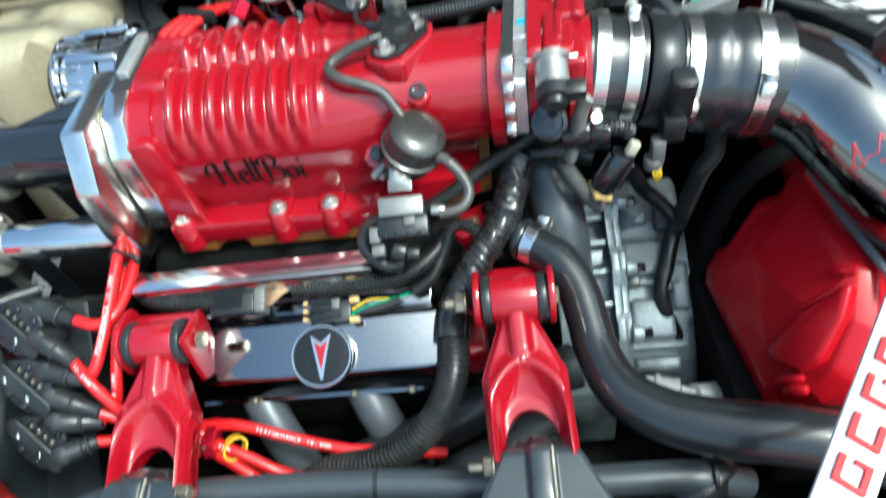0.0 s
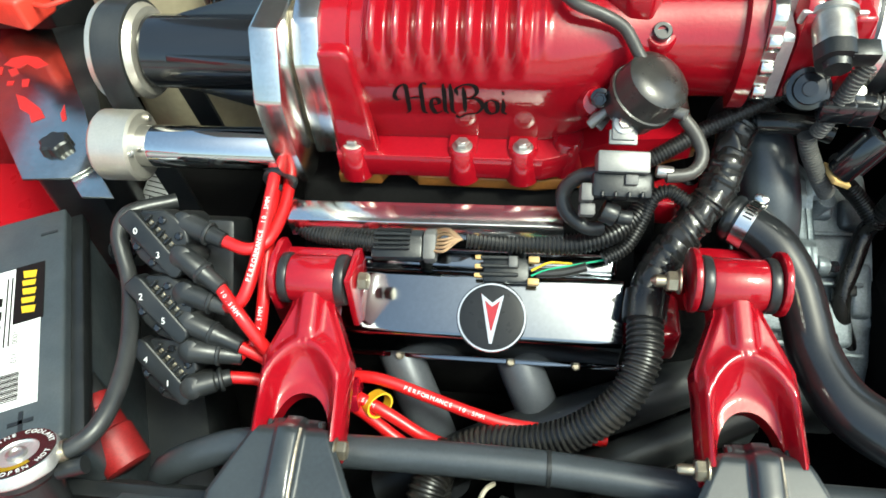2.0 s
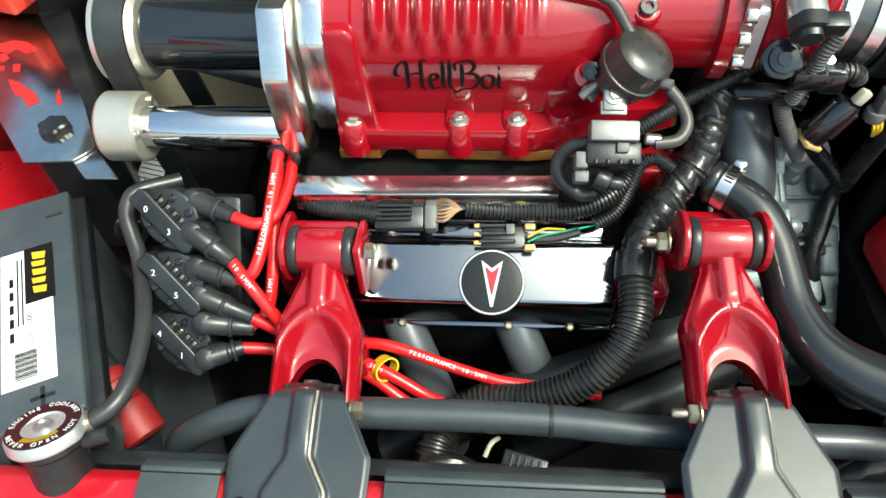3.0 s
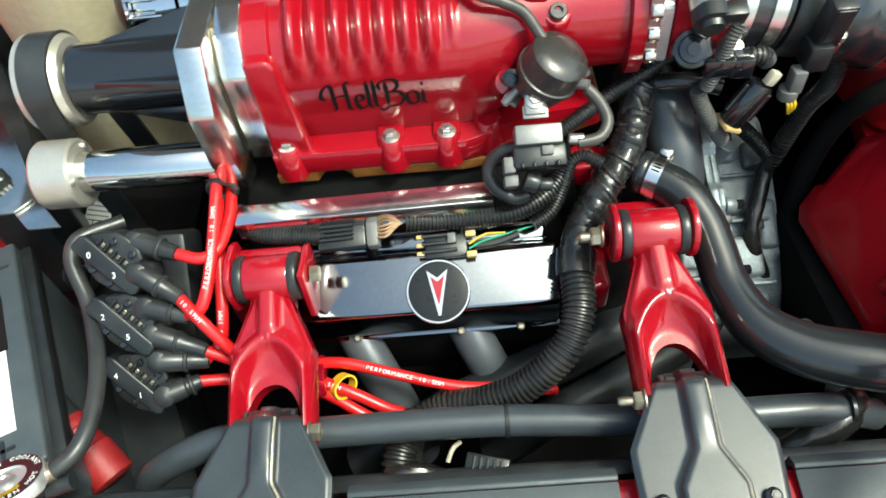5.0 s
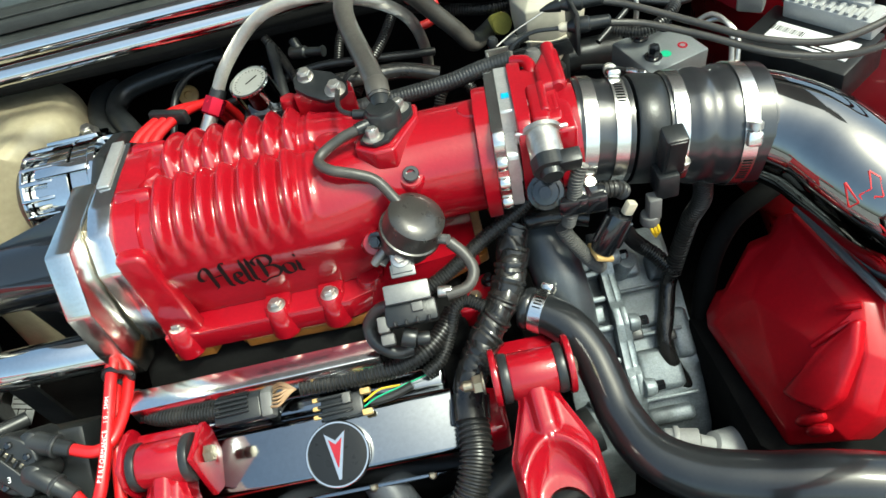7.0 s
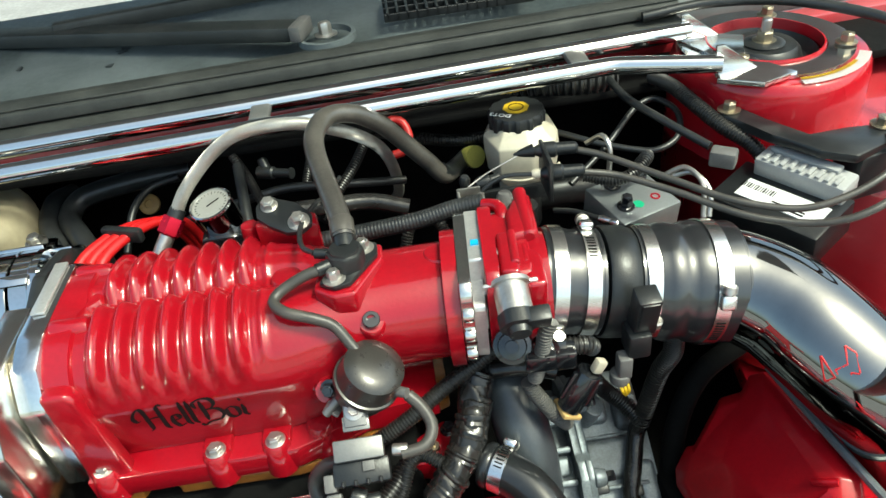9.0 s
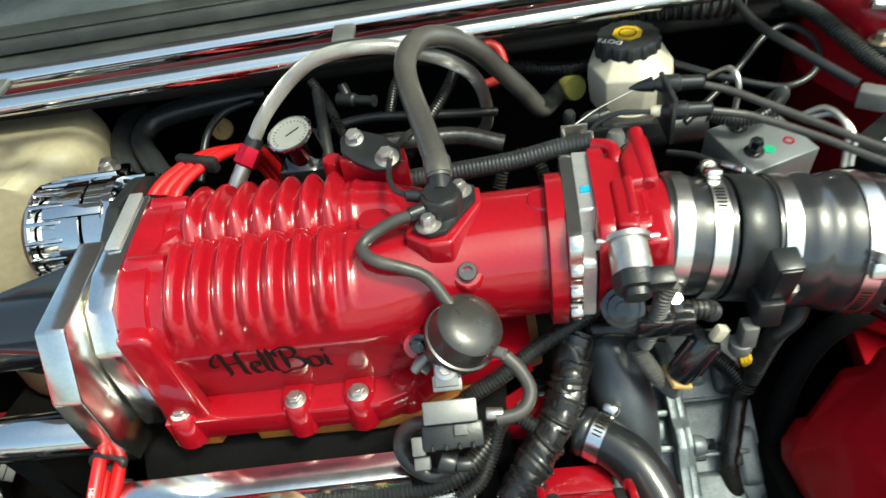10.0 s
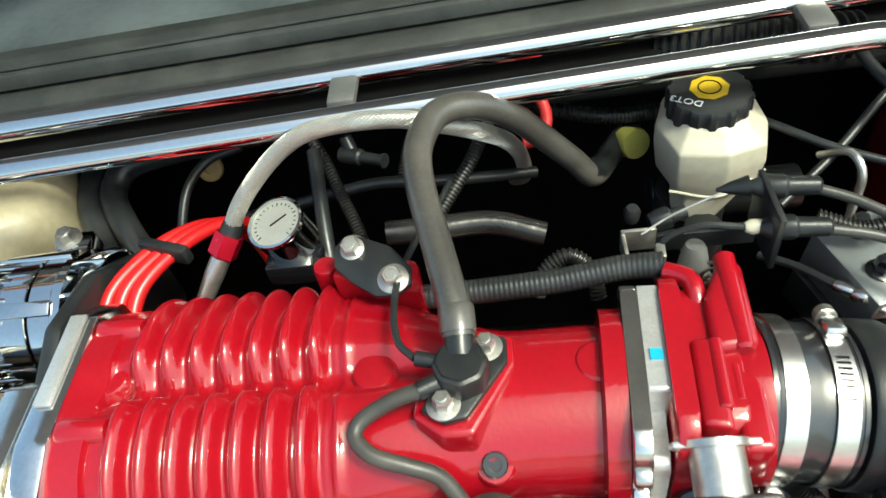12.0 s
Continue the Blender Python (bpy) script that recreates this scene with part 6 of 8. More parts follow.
for a, b, c, d in ((0.160, 0.020, 0.172, 0.052), (0.173, 0.024, 0.184, 0.050)):
    bm = bmesh.new()
    tube(bm, [on_lid(a, b, 0.013), on_lid((a + c) / 2, (b + d) / 2, 0.017), on_lid(c, d, 0.017)], lambda q: 0.0058 * math.sqrt(max(0.05, 1 - (2 * q - 1) ** 4)), 14, 0.002)
    part("bump", bm, RED_MATT, lid)
for a0, b0, a1, b1 in ((0.118, 0.086, 0.1235, 0.129), (0.106, 0.128, 0.118, 0.146)):
    bm = bmesh.new()
    tube(bm, [on_lid(a0, b0, 0.022), on_lid((a0 + a1) / 2, (b0 + b1) / 2, 0.023), on_lid(a1, b1, 0.020)], 0.0035, 10, 0.003)
    part("rib", bm, RED_MATT, lid)
# box below the lid, its deep shade given by the near-black colour
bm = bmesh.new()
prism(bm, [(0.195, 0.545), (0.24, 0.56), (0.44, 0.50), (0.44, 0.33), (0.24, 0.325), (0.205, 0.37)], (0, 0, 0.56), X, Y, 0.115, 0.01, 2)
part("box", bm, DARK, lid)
part("edge_strip", tube(bmesh.new(), [on_lid(-0.008, 0.152, 0.002), on_lid(0.060, 0.157, 0.004), on_lid(0.150, 0.163, 0.004)], 0.0042, 8), ALU_BLOCK, lid, "pale metal edge strip")

# white brace bar with red raised marks
brace = thing("brace_bar", (0.20, 0.25, 0.90), "white coated brace bar with raised red lettering shapes", "brace bar")
b0, b1 = Vector((0.13, 0.105, 0.905)), Vector((0.415, 0.52, 0.955))
bu = (b1 - b0).normalized()
bn = (Vector((0, -0.1, 1)) - bu * Vector((0, -0.1, 1)).dot(bu)).normalized()
bv = bn.cross(bu)
bm = bmesh.new()
Lb = (b1 - b0).length
prism(bm, [(0, -0.016), (Lb, -0.016), (Lb, 0.016), (0, 0.016)], b0 - bn * 0.008, bu, bv, 0.008, 0.002)
part("bar", bm, WHITE_BAR, brace)
for k in range(7):
    bm = bmesh.new()
    a = 0.085 + 0.030 * k
    for pts in ([(0, -0.010), (0.0045, -0.010), (0.0075, 0.010), (0.003, 0.010)], [(0.0035, 0.0055), (0.022, 0.0055), (0.0225, 0.010), (0.0045, 0.010)], [(0.0015, -0.010), (0.020, -0.010), (0.0205, -0.0055), (0.002, -0.0055)], [(0.017, -0.010), (0.0215, -0.010), (0.022, 0.001), (0.018, 0.001)])[:4 - k % 2]:
        prism(bm, [(a + p, q) for p, q in pts], b0, bu, bv, 0.0025 + 0.0002 * pts[0][0] * 100, 0.0006, 1)
    part("red_mark", bm, RED_RUBBER, brace, "raised red letter shape")
part("bar_bolt", bolt_mesh(b0 + bu * 0.03, bn, 0.006, 0.005, 0.009), ZINC, brace)
bm = bmesh.new()
box(bm, b0 + Vector((0.01, 0.0, -0.075)), (0.03, 0.03, 0.14), bevel=0.003)
part("post", bm, PLASTIC, brace)

# ---- strut tower and brace at the rear ----
bar = thing("strut_brace", (-0.1, 0.80, 1.035), "twin chrome tubes of a strut tower brace", "strut brace")
part("front_tube", tube(bmesh.new(), [(-0.75, 0.738, 1.048), (-0.40, 0.757, 1.049), (-0.05, 0.776, 1.050), (0.205, 0.790, 1.050), (0.222, 0.787, 1.050), (0.318, 0.757, 1.049)], 0.0096, 32, 0.008), CHROME, bar)
part("rear_tube", tube(bmesh.new(), [(-0.75, 0.790, 1.050), (-0.40, 0.812, 1.050), (0.0, 0.834, 1.050), (0.318, 0.853, 1.050)], 0.0098, 32, 0.02), CHROME, bar)
for x in (-0.172, 0.178, -0.52):
    bm = bmesh.new()
    y = 0.805 + (x + 0.1) * 0.055
    box(bm, (x, y, 1.0505), (0.022, 0.034, 0.009), bevel=0.003)
    part("tie_block", bm, STEEL_GREY, bar)
cl = bmesh.new()
prism(cl, [(0.310, 0.752), (0.350, 0.728), (0.392, 0.742), (0.360, 0.80), (0.385, 0.85), (0.345, 0.875), (0.310, 0.86), (0.335, 0.80)], (0, 0, 1.030), X, Y, 0.006, 0.001)
for y in (0.757, 0.853):
    prism(cl, [(0.315, 1.03), (0.36, 1.036), (0.320, 1.066), (0.312, 1.066)], (0, y + 0.012, 0), X, Z, 0.004, 0.0008)
part("end_plate", cl, POLISHED, bar)
tower = thing("strut_tower", (0.40, 0.832, 0.93), "red painted strut tower with black rubber strut mount", "strut tower")
bm = bmesh.new()
lathe(bm, (0.400, 0.832, 0.93), Z, [(0, 0.118), (0.06, 0.118), (0.086, 0.117), (0.095, 0.1135), (0.098, 0.110), (0.100, 0.076), (0.098, 0.0715), (0.080, 0.0705)], 64, wob=lambda a: 1 + 0.13 * max(0.0, math.cos(a + 1.05)) ** 0.5 if a > 3.0 else 1.0)
part("tower_cap", bm, RED_BODY, tower)
bm = bmesh.new()
lathe(bm, (0.400, 0.832, 1.0295), Z, [(0, 0.076), (0, 0.1085), (0.004, 0.1085), (0.004, 0.076)], 64, loop=True)
part("trim_plate", bm, POLISHED, tower, "mirror polished plate")
part("red_rim", lathe(bmesh.new(), (0.400, 0.832, 1.024), Z, [(0, 0.0755), (0.009, 0.0750), (0.0125, 0.0735), (0.0125, 0.0715), (0.006, 0.0705), (0, 0.0705)], 64, loop=True), RED_BODY, tower)
bm = bmesh.new()
lathe(bm, (0.400, 0.832, 1.010), Z, [(0, 0.0700), (0.014, 0.0698), (0.016, 0.066), (0.004, 0.058), (0.002, 0.052), (0.016, 0.046), (0.021, 0.040), (0.020, 0.026), (0.018, 0.022), (0.022, 0.018), (0.022, 0.0)], 48)
part("rubber_mount", bm, RUBBER, tower)
part("mount_washer", lathe(bmesh.new(), (0.400, 0.832, 1.029), Z, [(0, 0.026), (0.003, 0.0265), (0.0045, 0.023), (0.0055, 0.018), (0.0055, 0.0)], 40), RUBBER, tower, "black rubber washer")
part("strut_nut", bolt_mesh((0.400, 0.832, 1.033), Z, 0.011, 0.011, 0.017), BRASS_BOLT, tower)
part("strut_rod", lathe(bmesh.new(), (0.400, 0.832, 1.042), Z, [(0, 0.0065), (0.016, 0.0065), (0.018, 0.005)], 20), ZINC, tower)
for p in ((0.340, 0.768, 1.0355), (0.440, 0.907, 1.0355), (0.485, 0.787, 1.0355)):
    part("tower_bolt", bolt_mesh(p, Z, 0.0085, 0.009, 0.013), BRASS_BOLT, tower)
bm = bmesh.new()
t = bmesh.new()
ring = []
for k in range(17):
    a = math.radians(-95 + 62 * k / 16)
    ring.append([t.verts.new((0.400 + r * math.cos(a), 0.832 + r * math.sin(a), z)) for r, z in ((0.1120, 1.0305), (0.1260, 1.0300))])
for a, b in zip(ring, ring[1:]):
    t.faces.new((a[0], a[1], b[1], b[0]))
bmesh.ops.solidify(t, geom=t.faces[:], thickness=-0.0008)
merge(bm, t)
part("sticker", bm, WHITE, tower, "white sticker with a yellow edge")
t = bmesh.new()
ring = []
for k in range(13):
    a = math.radians(-95 + 45 * k / 12)
    ring.append([t.verts.new((0.400 + r * math.cos(a), 0.832 + r * math.sin(a), z)) for r, z in ((0.1120, 1.0318), (0.1170, 1.0316))])
for a, b in zip(ring, ring[1:]):
    t.faces.new((a[0], a[1], b[1], b[0]))
bmesh.ops.solidify(t, geom=t.faces[:], thickness=-0.0008)
part("sticker_edge", t, YELLOW, tower, "yellow sticker edge")

for ob in tower.children:
    ob.data.transform(Matrix.Diagonal((0.87, 0.87, 1, 1)))

tee = thing("vacuum_tee", (-0.180, 0.830, 0.945), "grey black plastic vacuum tee behind the gauge", "fitting")
part("barrel", lathe(bmesh.new(), (-0.200, 0.838, 0.960), (0.045, -0.022, 0.004), [(0, 0.0), (0, 0.0075), (0.020, 0.0075), (0.022, 0.0055), (0.040, 0.0050), (0.044, 0.0065), (0.046, 0.0065), (0.046, 0.0)], 18), RUBBER, tee)
part("branch", lathe(bmesh.new(), (-0.190, 0.836, 0.962), (-0.01, 0.02, 0.02), [(0, 0.006), (0.014, 0.006), (0.016, 0.0045)], 16), RUBBER, tee)
lever = thing("throttle_lever", (0.030, 0.675, 0.965), "bare zinc throttle linkage bracket behind the throttle body", "bracket")
part("plate", box(bmesh.new(), (0.031, 0.681, 0.985), (0.024, 0.003, 0.020), bevel=0.001), ZINC, lever)
part("arm", box(bmesh.new(), (0.0205, 0.672, 0.985), (0.003, 0.020, 0.016), bevel=0.001), ZINC, lever)
part("spring_cap", lathe(bmesh.new(), (0.040, 0.690, 0.990), (0.9, 0.2, 0.1), [(0, 0.006), (0.006, 0.008), (0.014, 0.008), (0.016, 0.005), (0.026, 0.005)], 18), PLASTIC, lever)
part("knob", lathe(bmesh.new(), (0.030, 0.700, 0.985), Z, [(0, 0.005), (0.008, 0.006), (0.012, 0.004), (0.012, 0)], 14), PLASTIC, lever)
stalk = thing("cable_stop", (0.066, 0.656, 0.96), "grey rubber stop on the cable bracket", "stop")
part("cone", lathe(bmesh.new(), (0.064, 0.658, 0.966), (0.0, 0.15, 0.99), [(0, 0.012), (0.010, 0.011), (0.026, 0.008), (0.030, 0.006), (0.030, 0.0)], 20), GREY_PL, stalk)
tip = thing("battery_lead", (0.157, 0.650, 0.945), "silver crimped cable end on a black lead", "cable")
part("crimp", lathe(bmesh.new(), (0.156, 0.651, 0.955), (0.019, -0.017, 0), [(0, 0.0035), (0.004, 0.0048), (0.012, 0.0042), (0.014, 0.0055), (0.020, 0.0055), (0.022, 0.004)], 16), BAND, tip)
part("lead", tube(bmesh.new(), [(0.120, 0.690, 0.945), (0.138, 0.672, 0.952), (0.157, 0.650, 0.955)], 0.0030, 10, 0.003), RUBBER, tip)
part("tail", tube(bmesh.new(), [(0.170, 0.638, 0.955), (0.180, 0.628, 0.953), (0.200, 0.620, 0.940)], 0.0022, 10, 0.003), BRAID, tip, "bare braided tail")

# ---- brake fluid reservoir ----
res = thing("brake_reservoir", (0.105, 0.80, 0.90), "milky plastic brake fluid reservoir with a black screw cap", "reservoir")
bm = bmesh.new()
shape = [(-0.75, -0.85), (0.10, -1.0), (0.80, -0.80), (1.0, -0.15), (0.95, 0.75), (0.3, 1.0), (-0.7, 0.9), (-1.0, 0.1)]
rings = []
for z, r, dx, dy in ((0.898, 0.014, -0.012, -0.030), (0.902, 0.020, -0.010, -0.026), (0.926, 0.030, 0.0, -0.012), (0.934, 0.042, 0.001, -0.002), (0.962, 0.046, 0.002, 0.0), (0.982, 0.045, 0.001, 0.0), (0.990, 0.036, 0.0, 0.002), (0.998, 0.030, 0.0, 0.003)):
    rings.append([bm.verts.new((0.106 + dx + a * r * 0.93, 0.797 + dy * 0.8 + b * r * 0.93, 0.998 - (0.998 - z) * 0.88)) for a, b in shape])
for a, b in zip(rings, rings[1:]):
    for k in range(8):
        bm.faces.new((a[k], a[(k + 1) % 8], b[(k + 1) % 8], b[k]))
bm.faces.new(rings[0])
bm.faces.new(rings[-1])
bmesh.ops.bevel(bm, geom=list(bm.edges), offset=0.004, segments=3, affect="EDGES", profile=0.5, clamp_overlap=True)
tube(bm, [(0.070, 0.757, 0.952), (0.106, 0.748, 0.950), (0.146, 0.770, 0.952)], 0.0012, 8)
part("tank", bm, MILK, res)
part("cap", lathe(bmesh.new(), (0.105, 0.803, 0.992), Z, [(0, 0.0315), (0.015, 0.0318), (0.018, 0.0300), (0.0185, 0.0)], 96, wob=lambda a: 1 + 0.025 * (1 if math.sin(14 * a) > 0 else -1)), PLASTIC, res, "black ribbed screw cap")
bm = bmesh.new()
lathe(bm, (0.105, 0.805, 1.0105), Z, [(0, 0.0150), (0.0006, 0.0150), (0.0006, 0.0)], 8)
cap = part("warning_mark", bm, YELLOW, res, "yellow octagon mark")
part("ring_mark", lathe(bmesh.new(), (0.105, 0.805, 1.0112), Z, [(0, 0.0088), (0.0005, 0.0088), (0.0005, 0.0079), (0, 0.0079)], 24, loop=True), BLACK_INK, res)
part("lettering", words("DOT3", 0.0095, 0.0002, face_pose((0.0850, 0.7920, 1.0112), (-0.85, 0.5, 0), Z)), WHITE, res, "white lettering")
bm = bmesh.new()
cyl(bm, (0.07, 0.82, 0.88), (0.20, 0.82, 0.88), 0.02)
cyl(bm, (0.098, 0.745, 0.89), (0.098, 0.745, 0.92), 0.016)
cyl(bm, (0.10, 0.80, 0.86), (0.10, 0.80, 0.91), 0.03)
part("master_cylinder", bm, PLASTIC, res)
ym = thing("pipe_plug", (0.056, 0.832, 0.92), "olive yellow plastic cap on a black pipe", "cap")
part("cap", lathe(bmesh.new(), (0.050, 0.845, 0.935), (0.35, -0.75, 0.3), [(0, 0.011), (0.010, 0.013), (0.016, 0.014), (0.020, 0.013), (0.020, 0.0)], 20), mat("olive_plastic", (0.36, 0.34, 0.08), 0.45), ym)
part("pipe", tube(bmesh.new(), [(0.011, 0.790, 0.953), (0.018, 0.796, 0.944), (0.035, 0.826, 0.935), (0.055, 0.86, 0.93), (0.08, 0.90, 0.92)], 0.0108, 16), PLASTIC, ym)

# ---- control unit and connector block on the right ----
ab = thing("brake_unit", (0.205, 0.68, 0.91), "bare aluminium brake control block with bolts and paint dots", "control unit")
ar = pose(0, 0, 0, 6, 0, 20).to_3x3()
ac = Vector((0.195, 0.671, 0.944))
part("block", box(bmesh.new(), ac, (0.070, 0.066, 0.040), ar, 0.002), ALU_BLOCK, ab)
part("base", box(bmesh.new(), ac - Z * 0.038, (0.078, 0.072, 0.034), ar, 0.003), PLASTIC, ab)
for a, b in ((-0.008, 0.023), (-0.017, -0.011), (0.024, 0.022)):
    p = ac + ar @ Vector((a, b, 0.020))
    part("block_bolt", bolt_mesh(p, ar @ Z, 0.006, 0.012, 0.009), GLOSS_BLACK, ab)
part("paint_dot", lathe(bmesh.new(), ac + ar @ Vector((-0.004, -0.0145, 0.020)), ar @ Z, [(0, 0.0055), (0.0005, 0.0055), (0.0005, 0)], 20), GREEN, ab, "green paint dot")
part("paint_dot", lathe(bmesh.new(), ac + ar @ Vector((0.018, -0.013, 0.020)), ar @ Z, [(0, 0.005), (0.0005, 0.005), (0.0005, 0.003), (0, 0.003)], 20, loop=True), RED_ANOD, ab, "red paint ring")
for pts in ([(0.180, 0.70, 0.965), (0.182, 0.705, 1.0), (0.178, 0.72, 1.008), (0.168, 0.74, 0.99)], [(0.246, 0.690, 0.965), (0.262, 0.680, 0.972), (0.272, 0.660, 0.962), (0.268, 0.645, 0.94)], [(0.240, 0.695, 0.965), (0.256, 0.686, 0.976), (0.266, 0.664, 0.968), (0.262, 0.645, 0.94)]):
    part("brake_line", tube(bmesh.new(), pts, 0.0028, 10), ZINC, ab)
hose("wiring_loom", [(0.15, 0.685, 0.985), (0.175, 0.674, 0.982), (0.195, 0.675, 0.985), (0.215, 0.69, 0.99), (0.222, 0.705, 0.985), (0.218, 0.715, 0.97)], 0.0055, CORR, "black convoluted loom over the brake unit", "wiring loom", ring=(0.003, 0.0014))
ecu = thing("control_module", (0.33, 0.625, 0.92), "pale grey connector block on a black control module", "control module")
er = pose(0, 0, 0, 8, 0, -57).to_3x3()
ec = Vector((0.354, 0.644, 0.962))
part("module", box(bmesh.new(), ec + er @ Vector((-0.005, -0.022, -0.022)), (0.115, 0.070, 0.040), er, 0.003), PLASTIC, ecu)
bm = bmesh.new()
box(bm, ec + er @ Vector((0.0, 0.012, 0.006)), (0.092, 0.030, 0.022), er, 0.003)
box(bm, ec + er @ Vector((-0.004, 0.020, 0.019)), (0.070, 0.012, 0.006), er, 0.002)
for k in range(9):
    box(bm, ec + er @ Vector((-0.036 + 0.009 * k, 0.006, 0.0185)), (0.0045, 0.014, 0.003), er, 0.0008)
part("connector", bm, LIGHT_GREY, ecu, "pale grey connector")
part("label", box(bmesh.new(), ec + er @ Vector((0.0, -0.026, -0.0016)), (0.085, 0.028, 0.0008), er, 0), WHITE, ecu, "white label")
for k in range(14):
    part("label_bar", box(bmesh.new(), ec + er @ Vector((-0.044 + 0.0026 * k, -0.022, -0.0009)), (0.0008 + 0.0008 * (k % 3 == 0), 0.008, 0.0005), er, 0), BLACK_INK, ecu)
for b in (-0.032, -0.036):
    part("label_bar", box(bmesh.new(), ec + er @ Vector((0.010, b, -0.0009)), (0.034, 0.0018, 0.0005), er, 0), BLACK_INK, ecu)
bm = bmesh.new()
box(bm, (0.292, 0.680, 0.985), (0.026, 0.018, 0.018), pose(0, 0, 0, 0, 0, -35).to_3x3(), 0.003)
part("end_plug", bm, GREY_PL, ecu)
st = thing("module_bracket", (0.40, 0.66, 0.92), "black painted bracket arm bolted to the inner fender", "bracket")
bm = bmesh.new()
prism(bm, [(0.311, 0.735), (0.320, 0.755), (0.335, 0.752), (0.350, 0.712), (0.372, 0.668), (0.412, 0.676), (0.452, 0.672), (0.440, 0.640), (0.395, 0.622), (0.368, 0.640), (0.340, 0.682), (0.326, 0.712)], (0, 0, 0.992), X, Y, 0.010, 0.003)
box(bm, (0.424, 0.648, 0.970), (0.050, 0.036, 0.050), pose(0, 0, 0, 0, 0, 12).to_3x3(), 0.004)
part("arm", bm, PLASTIC, st)
for p in ((0.323, 0.742, 1.0025), (0.446, 0.668, 1.0025)):
    part("arm_bolt", bolt_mesh(p, Z, 0.007, 0.008, 0.012), BRASS_BOLT, st)
for pts, r, m_, lab in (
    ([(0.120, 0.84, 0.97), (0.16, 0.80, 0.97), (0.20, 0.765, 0.968), (0.245, 0.745, 0.965), (0.275, 0.755, 0.972), (0.285, 0.785, 0.985), (0.27, 0.815, 0.99), (0.245, 0.81, 0.985), (0.20, 0.775, 0.96), (0.15, 0.74, 0.94)], 0.0035, RUBBER, "thin black cable loop beside the reservoir"),
    ([(0.222, 0.86, 1.01), (0.230, 0.80, 1.005), (0.255, 0.74, 1.0), (0.285, 0.695, 0.99)], 0.0045, RUBBER, "black wiring cable under the strut brace"),
    ([(0.275, 0.84, 1.005), (0.283, 0.799, 1.010), (0.294, 0.764, 1.004), (0.310, 0.730, 0.993), (0.335, 0.700, 0.978), (0.35, 0.68, 0.95)], 0.0078, CORR, "taped black harness by the strut tower"),
    ([(0.28, 0.90, 1.055), (0.36, 0.895, 1.062), (0.45, 0.86, 1.062), (0.53, 0.78, 1.05), (0.56, 0.68, 1.02)], 0.006, RUBBER, "black hose across the strut tower"),
    ([(-0.09, 0.92, 0.96), (-0.02, 0.88, 0.955), (0.04, 0.86, 0.95), (0.10, 0.86, 0.95)], 0.007, CORR, "black loom behind the breather hose"),
    ([(-0.300, 0.80, 0.93), (-0.24, 0.795, 0.945), (-0.17, 0.80, 0.955), (-0.11, 0.80, 0.95), (-0.03, 0.82, 0.93)], 0.0050, RUBBER, "black wiring run behind the blower"),
    ([(-0.150, 0.72, 0.975), (-0.11, 0.725, 0.97), (-0.07, 0.73, 0.965), (-0.03, 0.722, 0.955)], 0.0095, TAPE, "black taped loom behind the blower"),
    ([(-0.040, 0.68, 0.935), (-0.032, 0.688, 0.953), (-0.015, 0.692, 0.962), (0.000, 0.684, 0.953), (0.004, 0.672, 0.935)], 0.0056, CORR, "looped black convoluted loom behind the blower"),
    ([(-0.216, 0.815, 0.985), (-0.211, 0.781, 0.972), (-0.205, 0.740, 0.952), (-0.20, 0.71, 0.93)], 0.0062, RUBBER, "upright black hose behind the gauge"),
    ([(-0.225, 0.84, 0.985), (-0.212, 0.822, 0.970), (-0.198, 0.792, 0.955), (-0.181, 0.755, 0.94), (-0.17, 0.72, 0.93)], 0.0048, CORR, "thin convoluted loom behind the bracket plate"),
    ([(-0.065, 0.815, 0.998), (-0.071, 0.808, 0.990), (-0.084, 0.784, 0.980), (-0.106, 0.755, 0.965), (-0.125, 0.73, 0.95)], 0.0052, CORR, "ribbed sleeve crossing behind the breather hose"),
    ([(-0.130, 0.86, 0.97), (-0.138, 0.835, 0.965), (-0.145, 0.81, 0.95)], 0.0050, CORR, "short convoluted loom near the firewall"),
    ([(-0.37, 0.80, 0.90), (-0.362, 0.845, 0.93), (-0.345, 0.875, 0.94), (-0.31, 0.885, 0.945)], 0.0045, RUBBER, "thin black hose near the firewall"),
):
    hose("harness" if m_ in (TAPE, CORR) else "rubber_line", pts, r, m_, lab, "wiring" if m_ in (TAPE, CORR) else "hose", **({"ring": (0.0032, 0.0013)} if m_ is CORR else {}))
hose("convoluted_duct", [(0.09, 0.90, 0.985), (0.14, 0.875, 1.0), (0.19, 0.86, 1.005), (0.235, 0.862, 1.0)], 0.019, CORR, "wide black convoluted duct under the strut brace", "duct", ring=(0.008, 0.004), seg=24)
hose("heater_hose", [(-0.19, 0.672, 0.948), (-0.155, 0.658, 0.968), (-0.125, 0.652, 0.979), (-0.077, 0.650, 0.983), (-0.023, 0.649, 0.988), (0.012, 0.649, 0.995), (0.040, 0.644, 1.001)], 0.0084, RUBBER, "ribbed black rubber hose behind the blower neck", "hose", seg=20, ring=(0.0034, 0.0003))
lp = thing("lifting_loop", (-0.02, 0.83, 0.97), "red plastic loop handle near the firewall", "loop")
part("loop", tube(bmesh.new(), [(-0.05, 0.83, 0.995), (-0.035, 0.842, 1.0), (-0.022, 0.838, 0.995), (-0.018, 0.826, 0.98), (-0.026, 0.815, 0.972), (-0.040, 0.812, 0.97)], 0.005, 12), RED_CAP, lp)

